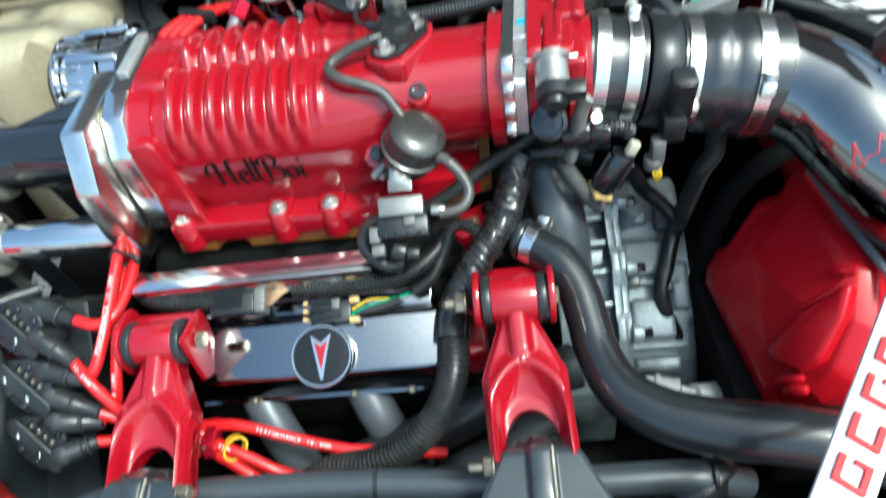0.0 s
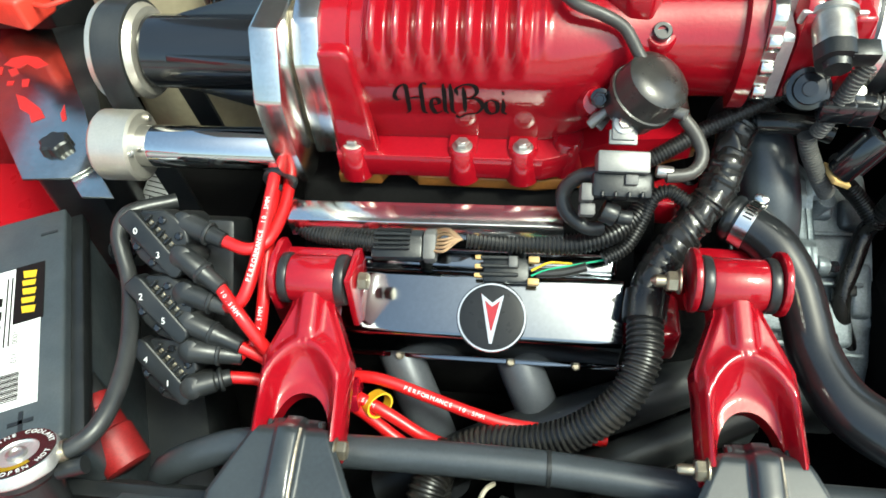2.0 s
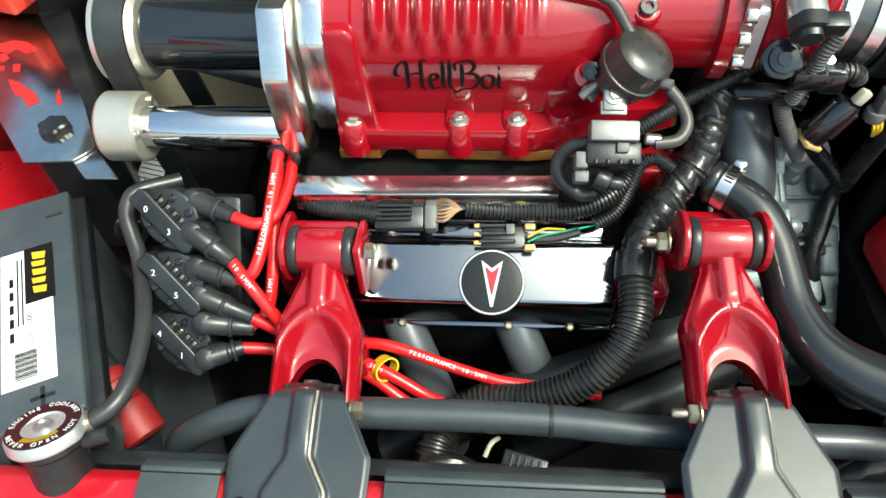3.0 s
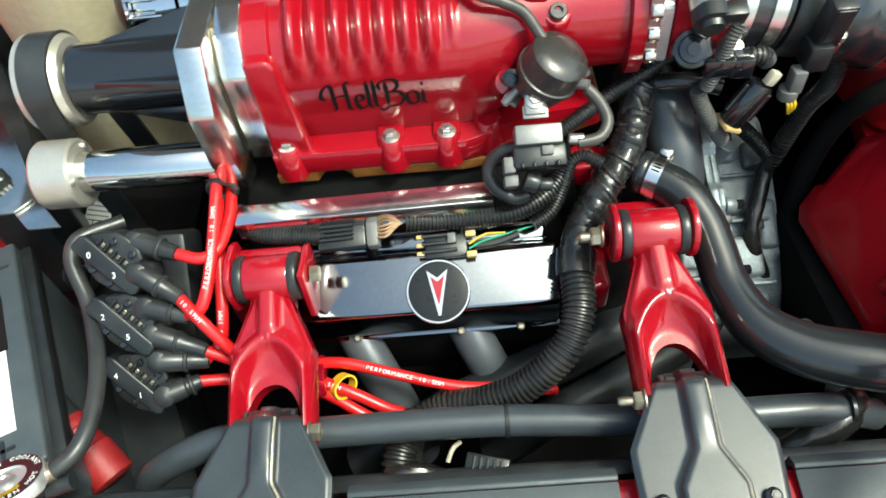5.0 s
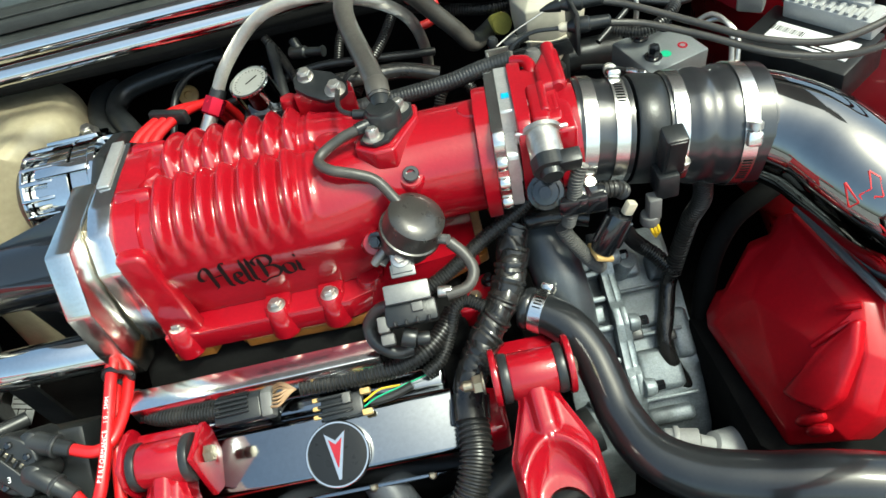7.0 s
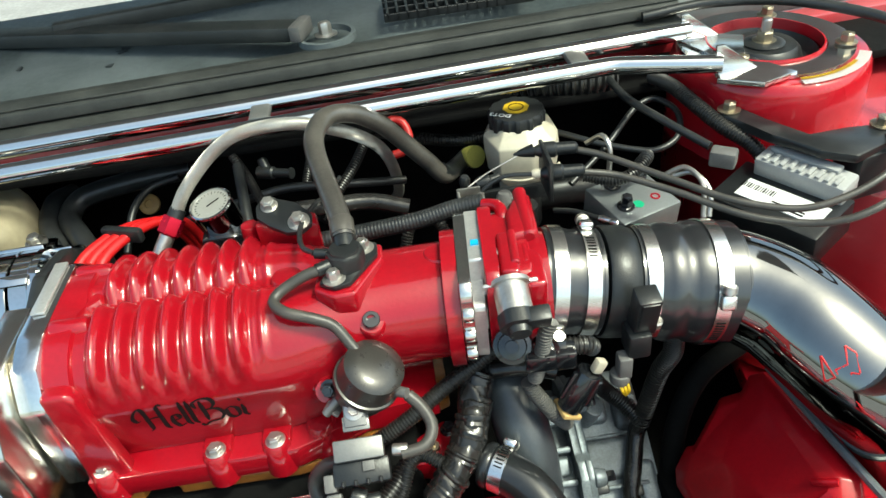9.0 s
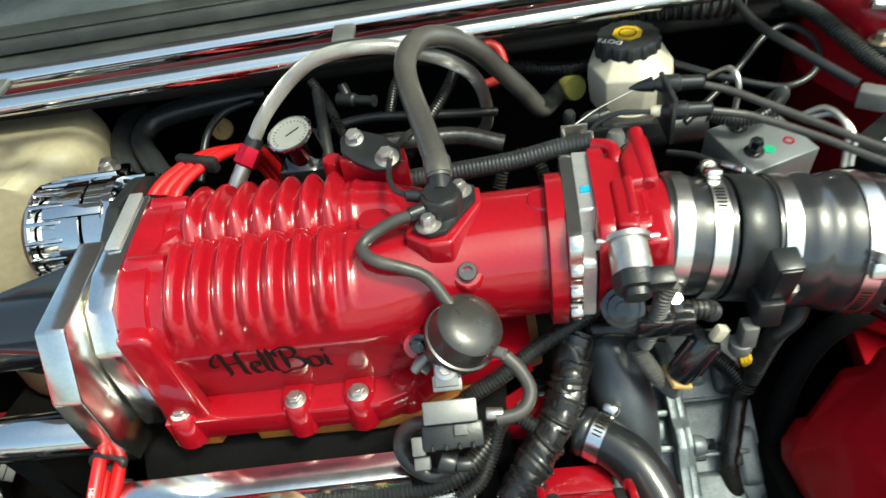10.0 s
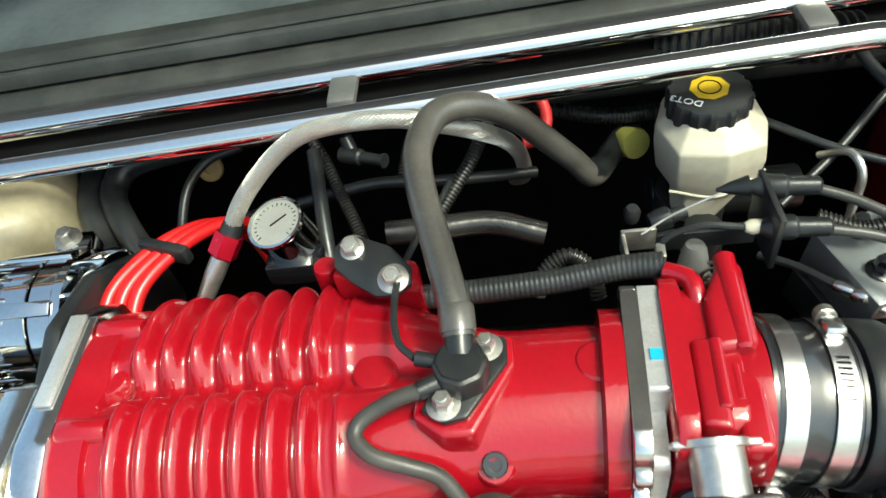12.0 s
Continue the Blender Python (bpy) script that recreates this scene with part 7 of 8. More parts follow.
# braided line with red fitting, pressure gauge
line = thing("braided_line", (-0.28, 0.72, 0.96), "silver braided fuel line with a red anodised fitting", "braided line")
braid_path = smooth_path([(-0.272, 0.730, 0.985), (-0.259, 0.738, 1.004), (-0.241, 0.746, 1.022), (-0.219, 0.751, 1.040), (-0.194, 0.752, 1.054), (-0.160, 0.750, 1.060), (-0.128, 0.752, 1.057), (-0.105, 0.756, 1.047), (-0.074, 0.765, 1.028), (-0.052, 0.785, 0.998), (-0.042, 0.815, 0.955), (-0.04, 0.85, 0.90), (-0.05, 0.90, 0.85)], 0.0016)
part("line", tube(bmesh.new(), braid_path[::4], 0.0064, 20, 0.004), BRAID, line)
frames = []
nr = X.copy()
for i, p in enumerate(braid_path):
    d = (braid_path[min(i + 1, len(braid_path) - 1)] - braid_path[max(i - 1, 0)]).normalized()
    nr = (nr - d * nr.dot(d)).normalized()
    frames.append((p, nr.copy(), d.cross(nr)))
for turn in (1, -1):
    for k in range(16):
        t = bmesh.new()
        tube(t, [p + (a * math.cos(q) + b * math.sin(q)) * 0.0064 for p, a, b, q in ((f[0], f[1], f[2], 2 * math.pi * k / 16 + turn * i * 0.20) for i, f in enumerate(frames))], 0.00042, 4, 0.0024)
        part("strand", t, BRAID, line)
fd = Vector((-0.5, -0.55, -0.66)).normalized()
f0 = Vector((-0.270, 0.732, 0.987))
part("collar", lathe(bmesh.new(), f0, fd, [(-0.004, 0.0085), (0.006, 0.0088), (0.007, 0.0080)], 24), PLASTIC, line)
part("fitting", lathe(bmesh.new(), f0 + fd * 0.006, fd, [(0, 0.0115), (0.018, 0.0115), (0.020, 0.0095)], 6), RED_ANOD, line, "red anodised hex fitting")
part("adapter", lathe(bmesh.new(), f0 + fd * 0.026, fd, [(0, 0.008), (0.014, 0.008), (0.05, 0.006)], 12), ZINC, line)
gauge = thing("pressure_gauge", (-0.228, 0.72, 0.96), "round steel pressure gauge with a pale dial", "gauge")
gn = Vector((-0.16, -0.20, 0.96)).normalized()
g0 = Vector((-0.231, 0.722, 0.998))
part("case", lathe(bmesh.new(), g0, -gn, [(0.003, 0.0), (0.003, 0.0204), (-0.0005, 0.0207), (0.0, 0.0225), (0.002, 0.0232), (0.005, 0.0222), (0.032, 0.0212), (0.035, 0.018), (0.035, 0)], 48), CHROME, gauge)
dial = part("dial", lathe(bmesh.new(), g0 - gn * 0.0026, gn, [(0, 0.0203), (0.0012, 0.0203), (0.0012, 0.0)], 48), GLASS_FACE, gauge, "pale dial")
gu = (X - gn * X.dot(gn)).normalized()
gv = gn.cross(gu)
for k in range(21):
    a = math.radians(225 - 270 * k / 20)
    d = gu * math.cos(a) + gv * math.sin(a)
    L = 0.003 if k % 5 == 0 else 0.0018
    part("tick", box(bmesh.new(), g0 + d * 0.0165 - gn * 0.0012, (L, 0.0005, 0.0005), Matrix((d, gn.cross(d), gn)).transposed(), 0), BLACK_INK, dial)
nd = (gu * 0.75 + gv * 0.45).normalized()
part("needle", box(bmesh.new(), g0 + nd * 0.003 - gn * 0.0008, (0.015, 0.0011, 0.0006), Matrix((nd, gn.cross(nd), gn)).transposed(), 0), BLACK_INK, dial, "black needle")
bm = bmesh.new()
cyl(bm, g0 - gn * 0.02, g0 - gn * 0.05, 0.007)
box(bm, (-0.225, 0.715, 0.955), (0.045, 0.024, 0.022), bevel=0.003)
part("stem_block", bm, GLOSS_BLACK, gauge)

# rear spark plug wires through a black loom holder
for k in range(3):
    o = 0.012 * (k - 1)
    hose("spark_wire", [(-0.360 + o, 0.664, 0.958), (-0.354 + o, 0.692, 0.970), (-0.338 + o, 0.722, 0.972), (-0.318 + o, 0.752, 0.966), (-0.297 + o * 0.8, 0.776, 0.950), (-0.284 + o * 0.6, 0.790, 0.915), (-0.278 + o * 0.6, 0.795, 0.86)], 0.0056, RED_RUBBER, "red silicone spark plug wire behind the blower", "spark wire", seg=14)
bm = bmesh.new()
box(bm, (-0.330, 0.727, 0.974), (0.046, 0.010, 0.016), pose(0, 0, 0, 0, 0, -20).to_3x3(), 0.003)
solid("wire_separator", bm, PLASTIC, "black separator clip on the red wires", "clip")
hose("coolant_hose", [(-0.40, 0.79, 0.90), (-0.424, 0.822, 0.918), (-0.448, 0.865, 0.922), (-0.434, 0.892, 0.932), (-0.373, 0.900, 0.940), (-0.30, 0.91, 0.94)], 0.013, RUBBER, "black rubber hose bending along the firewall", "hose", seg=20)
hose("coolant_hose", [(-0.440, 0.80, 0.90), (-0.468, 0.85, 0.918), (-0.475, 0.90, 0.925), (-0.46, 0.93, 0.92)], 0.013, RUBBER, "black rubber hose near the cream tank", "hose", seg=20)
gb = thing("grommet", (-0.386, 0.955, 0.86), "tan round grommet on the firewall", "grommet")
part("ring", lathe(bmesh.new(), (-0.375, 0.93, 0.885), (0, -0.7, 0.7), [(0, 0.014), (0.004, 0.014), (0.006, 0.011), (0.006, 0.006), (0.003, 0.005), (0.003, 0)], 28), AMBER, gb)

# ---- alternator and tank at the belt end ----
alt = thing("alternator", (-0.45, 0.715, 0.86), "chrome alternator with slotted end housings", "alternator")
AC = Vector((0.018, 0.716, 0.910))
part("front_housing", lathe(bmesh.new(), AC - X * 0.4615, X, [(0, 0.0), (0, 0.056), (0.002, 0.0585), (0.020, 0.0585), (0.022, 0.0600), (0.030, 0.0600), (0.032, 0.046), (0.046, 0.042), (0.050, 0.030), (0.050, 0.0)], 64), CHROME, alt)
part("rear_housing", lathe(bmesh.new(), AC - X * 0.518, X, [(0, 0.0), (0, 0.046), (0.0015, 0.0475), (0.030, 0.0475), (0.032, 0.0585), (0.0545, 0.0590), (0.0550, 0.056)], 64), CHROME, alt)
part("rear_cover", lathe(bmesh.new(), AC - X * 0.519, -X, [(0, 0.050), (0.004, 0.051), (0.010, 0.046), (0.018, 0.034), (0.018, 0.0)], 48), PLASTIC, alt, "black plastic end cover")
for k in range(20):
    a = 2 * math.pi * k / 20
    d = Vector((0, math.cos(a), math.sin(a)))
    mx = Matrix((X, d.cross(X), d)).transposed()
    part("fin", box(bmesh.new(), AC - X * 0.499 + d * 0.0530, (0.038, 0.0050, 0.0125), mx, 0.0018), CHROME, alt)
    if k % 2 == 0:
        part("front_fin", box(bmesh.new(), AC - X * 0.4195 + d * 0.0495, (0.026, 0.0048, 0.018), mx, 0.0020), CHROME, alt)
part("rear_ring", lathe(bmesh.new(), AC - X * 0.5185, X, [(0, 0.050), (0, 0.0570), (0.0015, 0.0585), (0.0040, 0.0585), (0.0055, 0.057), (0.0055, 0.050)], 64, loop=True), CHROME, alt)
part("front_ring", lathe(bmesh.new(), AC - X * 0.411, X, [(0, 0.044), (0, 0.0555), (0.0035, 0.0565), (0.0045, 0.055), (0.0045, 0.044)], 64, loop=True), CHROME, alt)
for a in (62, 118):
    d = Vector((0, -math.cos(math.radians(a)), math.sin(math.radians(a))))
    bm = bmesh.new()
    box(bm, AC - X * 0.468 + d * 0.0600, (0.060, 0.013, 0.006), Matrix((X, d.cross(X), d)).transposed(), 0.0022)
    part("boss", bm, CHROME, alt)
part("mount_bolt", bolt_mesh((-0.452, 0.783, 0.944), (0.1, -0.2, 1), 0.008, 0.010, 0.012), ZINC, alt)
bm = bmesh.new()
box(bm, (-0.448, 0.782, 0.932), (0.034, 0.024, 0.022), bevel=0.004)
part("ear", bm, CHROME, alt)
bm = bmesh.new()
prism(bm, [(0.60, 0.86), (0.60, 0.985), (0.64, 0.998), (0.70, 0.985), (0.775, 0.93), (0.775, 0.86)], (-0.386, 0, 0), Y, Z, 0.014, 0.004)
part("bracket", bm, PLASTIC, alt, "dark cast bracket")
part("bracket_bolt", lathe(bmesh.new(), (-0.386, 0.665, 0.955), -X, [(0, 0.012), (0.016, 0.012), (0.018, 0.010), (0.018, 0.006), (0.012, 0.005), (0.012, 0)], 20), BRONZE, alt)
tank = thing("coolant_tank", (-0.58, 0.83, 0.62), "aged cream plastic expansion tank", "tank")
bm = bmesh.new()
prism(bm, [(-0.70, 0.74), (-0.60, 0.70), (-0.545, 0.74), (-0.485, 0.80), (-0.478, 0.87), (-0.52, 0.93), (-0.70, 0.94)], (0, 0, 0.62), X, Y, 0.345, 0.035, 5)
part("body", bm, CREAM, tank)
part("filler", lathe(bmesh.new(), (-0.635, 0.80, 0.955), Z, [(0, 0.026), (0.018, 0.025), (0.020, 0.020)], 28), CREAM, tank)
part("cap", lathe(bmesh.new(), (-0.635, 0.80, 0.972), Z, [(0, 0.030), (0.018, 0.030), (0.021, 0.026), (0.021, 0)], 28, wob=lambda a: 1 + 0.02 * math.cos(12 * a)), PLASTIC, tank, "black ribbed cap")

# ---- coil packs, boots and spark plug wires ----
cu = Vector((0.71, -0.46, -0.53)).normalized()
cnn = Vector((0.02, -0.70, 0.71)).normalized()
cu = (cu - cnn * cu.dot(cnn)).normalized()
cv = cnn.cross(cu)
module = thing("ignition_module", (-0.47, 0.37, 0.74), "black ignition module base under the coil packs", "module")
bm = bmesh.new()
box(bm, Vector((-0.468, 0.368, 0.818)) - cnn * 0.060, (0.075, 0.135, 0.05), Matrix((X, cnn.cross(X), cnn)).transposed(), 0.006)
part("base", bm, PLASTIC, module)
digits = (("0", "3"), ("2", "5"), ("4", "1"))
centers = ((-0.492, 0.3965, 0.8545), (-0.486, 0.355, 0.8165), (-0.486, 0.320, 0.771))
boots = []
for k, c in enumerate(centers):
    c = Vector(c)
    coil = thing("coil_pack", c - cnn * 0.035, "black ignition coil pack with moulded white digits", "coil pack", "ignition coils")
    bm = bmesh.new()
    prism(bm, [(-0.026, 0.014), (-0.012, 0.029), (0.000, 0.0325), (0.014, 0.0315), (0.023, 0.026), (0.026, 0.014), (0.034, -0.002), (0.031, -0.009), (0.019, -0.0155), (0.002, -0.0172), (-0.012, -0.0140), (-0.022, -0.006)][::-1], c - cnn * 0.034, cu, cv, 0.028, 0.0025, 3)
    part("flange", bm, PLASTIC, coil)
    bm = bmesh.new()
    prism(bm, [(-0.033, -0.004), (-0.030, -0.0065), (0.034, -0.0060), (0.039, -0.002), (0.038, 0.006), (0.034, 0.0095), (-0.026, 0.0115), (-0.032, 0.009)], c - cnn * 0.020, cu, cv, 0.020, 0.0022, 3)
    part("face", bm, PLASTIC, coil)
    for i in range(5):
        bm = bmesh.new()
        box(bm, c + cu * (-0.016 + 0.0085 * i) + cv * (0.0150 - 0.0006 * i) - cnn * 0.0050, (0.0030, 0.0075, 0.006), Matrix((cu, cv, cnn)).transposed(), 0.0008, 1)
        part("rib", bm, PLASTIC, coil)
        if i < 4:
            part("terminal", box(bmesh.new(), c + cu * (-0.0118 + 0.0085 * i) + cv * 0.0135 - cnn * 0.0058, (0.0036, 0.0040, 0.0022), Matrix((cu, cv, cnn)).transposed(), 0.0006, 1), BRASS_BOLT, coil, "tarnished terminal")
    for a, b in ((-0.0057, -0.0100), (0.0135, -0.0100), (-0.0060, 0.0225), (0.0138, 0.0235)):
        part("coil_screw", lathe(bmesh.new(), c + cu * a + cv * b - cnn * 0.006, cnn, [(0, 0.0034), (0.003, 0.0034), (0.004, 0.0024), (0.0041, 0.0)], 12), GLOSS_BLACK, coil)
    for s, dgt in zip((-0.0145, 0.0138), digits[k]):
        part("digit", words(dgt, 0.0078, 0.0002, face_pose(c + cu * s + cnn * 0.0004, X, cnn)), WHITE, coil, "white digit")

bt = [((-0.466, 0.421, 0.855), (-0.429, 0.409, 0.848)), ((-0.463, 0.394, 0.842), (-0.425, 0.372, 0.830)), ((-0.460, 0.372, 0.820), (-0.422, 0.364, 0.812)), ((-0.459, 0.355, 0.800), (-0.411, 0.342, 0.787)), ((-0.455, 0.336, 0.785), (-0.412, 0.338, 0.776)), ((-0.454, 0.314, 0.760), (-0.425, 0.328, 0.757))]
for a, b in bt:
    a, b = Vector(a), Vector(b)
    d = (b - a).normalized()
    th = thing("plug_boot", a - cnn * 0.02, "grey black rubber spark plug boot", "boot", "spark plug boots")
    bm = bmesh.new()
    lathe(bm, a - cnn * 0.030, cnn, [(0, 0.010), (0.028, 0.0115), (0.036, 0.010), (0.039, 0.006), (0.0395, 0)], 24)
    part("elbow", bm, RUBBER, th)
    L = (b - a).length
    part("sleeve", lathe(bmesh.new(), a, d, [(0, 0.0105), (L * 0.55, 0.0098), (L * 0.6, 0.0082), (L, 0.0072), (L + 0.001, 0.005)], 24), RUBBER, th)
    part("grip", lathe(bmesh.new(), a + d * 0.022, d, [(0, 0.0100), (0.001, 0.0108), (0.003, 0.0108), (0.004, 0.0100)], 24), RUBBER, th)
wires = (
    [(-0.432, 0.410, 0.848), (-0.408, 0.404, 0.844), (-0.393, 0.413, 0.844), (-0.386, 0.446, 0.847), (-0.387, 0.472, 0.850), (-0.391, 0.505, 0.855), (-0.387, 0.53, 0.85)],
    [(-0.428, 0.374, 0.831), (-0.406, 0.352, 0.820), (-0.394, 0.343, 0.803), (-0.383, 0.337, 0.785), (-0.36, 0.33, 0.755), (-0.328, 0.332, 0.735)],
    [(-0.425, 0.364, 0.813), (-0.407, 0.364, 0.824), (-0.399, 0.389, 0.838), (-0.396, 0.430, 0.854), (-0.396, 0.470, 0.866), (-0.399, 0.50, 0.868), (-0.395, 0.53, 0.86)],
    [(-0.414, 0.342, 0.788), (-0.396, 0.340, 0.775), (-0.368, 0.337, 0.753), (-0.328, 0.341, 0.733)],
    [(-0.415, 0.338, 0.777), (-0.400, 0.352, 0.785), (-0.394, 0.373, 0.810), (-0.396, 0.409, 0.828), (-0.398, 0.448, 0.842), (-0.402, 0.49, 0.85)],
    [(-0.428, 0.327, 0.758), (-0.400, 0.331, 0.750), (-0.360, 0.332, 0.740), (-0.327, 0.323, 0.731)],
    [(-0.331, 0.350, 0.735), (-0.295, 0.347, 0.736), (-0.249, 0.337, 0.727), (-0.212, 0.330, 0.717), (-0.180, 0.325, 0.711), (-0.140, 0.324, 0.705), (-0.09, 0.33, 0.68)],
    [(-0.330, 0.337, 0.732), (-0.301, 0.325, 0.730), (-0.279, 0.317, 0.722), (-0.252, 0.308, 0.708), (-0.22, 0.31, 0.68)],
    [(-0.330, 0.330, 0.726), (-0.305, 0.318, 0.722), (-0.282, 0.306, 0.712), (-0.262, 0.298, 0.70)],
)
for w in wires:
    hose("spark_wire", w, 0.0056, RED_RUBBER, "red silicone spark plug wire with white print", "spark wire", seg=16, step=0.004)


def print_on(w, start, text="PERFORMANCE 10.5MM"):
    """White print along a wire, letter by letter from start metres on."""
    path = smooth_path(w, 0.0005)
    th = thing("wire_print", path[int(start / 0.0005)], "white printed letters along a red spark wire", "print", "wire print")
    for k, ch in enumerate(text):
        i = int((start + 0.0043 * k) / 0.0005)
        if ch == " " or i > len(path) - 6:
            continue
        d = (path[i + 4] - path[max(0, i - 4)]).normalized()
        up = Vector((0.10, -0.50, 0.85))
        up = (up - d * up.dot(d)).normalized()
        part("letter", words(ch, 0.0056, 0.0001, face_pose(path[i] + up * 0.0057, d, up)), WHITE, th)


print_on(wires[2], 0.040)
print_on(wires[6], 0.060)
print_on(wires[1], 0.010, "10.5MM")
print_on(wires[4], 0.030, "10.5MM")
print_on(wires[7], 0.012, "10.5MM")
sep = thing("wire_separator", (-0.318, 0.336, 0.722), "red anodised spark wire separator with tiny screws", "separator")
bm = bmesh.new()
box(bm, (-0.318, 0.336, 0.735), (0.012, 0.044, 0.018), pose(0, 0, 0, -25, 0, 8).to_3x3(), 0.002)
part("clamp", bm, RED_ANOD, sep)
for y in (0.322, 0.336, 0.350):
    part("clamp_screw", lathe(bmesh.new(), (-0.318, y - 0.003, 0.741 + (y - 0.336) * -0.46), (0, 0.4, 0.9), [(0, 0.0028), (0.002, 0.0028), (0.0022, 0.0)], 10), ZINC, sep)
bm = lathe(bmesh.new(), Vector((-0.297, 0.327, 0.728)) - Vector((0.62, -0.55, 0.56)) * 0.006, (0.62, -0.55, 0.56), [(0, 0.0098), (0, 0.0114), (0.0135, 0.0114), (0.0135, 0.0098)], 32, wob=lambda a: 1 + 0.16 * math.cos(2 * a), loop=True)
solid("cable_tie", bm, YELLOW, "yellow plastic tie round the red wires", "cable tie")
wr = thing("wire_ring", (-0.393, 0.472, 0.845), "black rubber ring round the red wires", "ring")
part("ring", tube(bmesh.new(), [(-0.393 + 0.012 * math.cos(a), 0.474, 0.859 + 0.011 * math.sin(a)) for a in (2 * math.pi * k / 16 for k in range(17))], 0.004, 10, 0.003), RUBBER, wr)

# ---- battery ----
bd = Vector((0.423, -0.906, 0)).normalized()
bp = Vector((-0.906, -0.423, 0)).normalized()
B0 = Vector((-0.628, 0.484, 0.80))
bat = thing("battery", (-0.65, 0.34, 0.62), "dark grey car battery with a white and black label", "battery")
BM = Matrix((bd, bp * -1, Z)).transposed()


def on_bat(a, b, h=0.0):
    return B0 + bd * a + bp * b + Z * h


part("case", box(bmesh.new(), on_bat(0.130, 0.088, -0.10), (0.258, 0.172, 0.17), BM, 0.005, 3), BATTERY, bat)
bm = bmesh.new()
box(bm, on_bat(0.130, 0.086, -0.012), (0.262, 0.158, 0.024), BM, 0.003, 3)
part("lid", bm, BATTERY, bat)
bm = bmesh.new()
box(bm, on_bat(0.130, 0.004, -0.022), (0.262, 0.016, 0.018), BM, 0.002)
part("ledge", bm, PLASTIC, bat)
bm = bmesh.new()
box(bm, on_bat(0.130, 0.118, 0.006), (0.240, 0.068, 0.016), BM, 0.004, 3)
part("vent_cover", bm, BATTERY, bat)
part("label", box(bmesh.new(), on_bat(0.145, 0.050, 0.0004), (0.155, 0.045, 0.0008), BM, 0), WHITE, bat, "white label")
part("label_patch", box(bmesh.new(), on_bat(0.101, 0.038, 0.0011), (0.068, 0.026, 0.0008), BM, 0), BLACK_INK, bat, "black patch with yellow shape")
for k, (a, w) in enumerate(((0.078, 0.011), (0.090, 0.008), (0.100, 0.009), (0.111, 0.008), (0.121, 0.010))):
    part("label_shape", prism(bmesh.new(), [(0, -0.006), (w * 0.8, -0.005), (w, 0.0055), (w * 0.25, 0.0065)], on_bat(a - 0.004, 0.038 + 0.0006 * (k % 2), 0.0015), bd, -bp, 0.0006, 0), YELLOW, bat)
for k in range(16):
    part("label_bar", box(bmesh.new(), on_bat(0.188 + 0.0018 * k, 0.052, 0.0011), (0.0007 + 0.0006 * (k % 3 == 1), 0.018, 0.0006), BM, 0), BLACK_INK, bat)
for k in range(5):
    part("label_bar", box(bmesh.new(), on_bat(0.105 + 0.016 * k, 0.063, 0.0011), (0.010, 0.0035, 0.0006), BM, 0), BLACK_INK, bat)
for k in range(2):
    part("label_bar", box(bmesh.new(), on_bat(0.118, 0.0535 + 0.004 * k, 0.0011), (0.080, 0.0012, 0.0006), BM, 0), BLACK_INK, bat)
for tx, a in (("800", 0.130), ("1000", 0.150), ("110", 0.172)):
    part("label_number", words(tx, 0.0075, 0.0001, face_pose(on_bat(a, 0.0485, 0.0012), bd, Z)), BLACK_INK, bat)
bm = bmesh.new()
for s in ((0.020, 0.0035), (0.0035, 0.020)):
    box(bm, on_bat(0.238, 0.040, 0.0002), (s[0], s[1], 0.0012), BM, 0)
part("plus_mark", bm, PLASTIC, bat)
bm = bmesh.new()
box(bm, on_bat(0.03, 0.022, 0.0002), (0.003, 0.016, 0.0012), BM, 0)
part("minus_mark", bm, PLASTIC, bat)
bm = bmesh.new()
box(bm, (-0.72, 0.33, 0.5355), (0.42, 0.42, 0.17), BM, 0.01)
solid("battery_tray", bm, PLASTIC, "black plastic tray under the battery", "tray")

# ---- filler neck and cap ----
neck = thing("filler_neck", (-0.553, 0.222, 0.70), "black coolant filler neck with a silver pressure cap", "filler neck")
kn = Vector((-0.10, 0.42, 0.90)).normalized()
k0 = Vector((-0.545, 0.222, 0.812))
bm = bmesh.new()
lathe(bm, k0 - kn * 0.012, -kn, [(0, 0.026), (0.006, 0.026), (0.010, 0.023), (0.06, 0.023), (0.12, 0.026)], 36)
lathe(bm, k0 - kn * 0.022 + Vector((0.024, 0.006, 0)), (0.95, 0.25, 0.15), [(0, 0.007), (0.022, 0.007)], 16)
part("neck", bm, PLASTIC, neck)
ku = (X - kn * X.dot(kn)).normalized()
kv = kn.cross(ku)
cap = part("cap", lathe(bmesh.new(), k0 - kn * 0.012, kn, [(0, 0.0285), (0.002, 0.0302), (0.0085, 0.0302), (0.0115, 0.0288), (0.0118, 0.0165), (0.0105, 0.0155), (0.0105, 0.0)], 72, wob=lambda a: 1 + 0.05 * max(0, math.cos(2 * a + 0.8)) ** 12), BRUSHED, neck, "silver pressure cap")
part("cap_disc", lathe(bmesh.new(), k0 - kn * 0.0006, kn, [(0, 0.0283), (0.0012, 0.0283), (0.0012, 0.0165), (0, 0.0165)], 64, loop=True), GLOSS_BLACK, neck, "black printed ring")
part("cap_rivet", lathe(bmesh.new(), k0 - kn * 0.002, kn, [(0, 0.008), (0.003, 0.0075), (0.0035, 0.005), (0.002, 0.004), (0.002, 0)], 24), ZINC, neck)
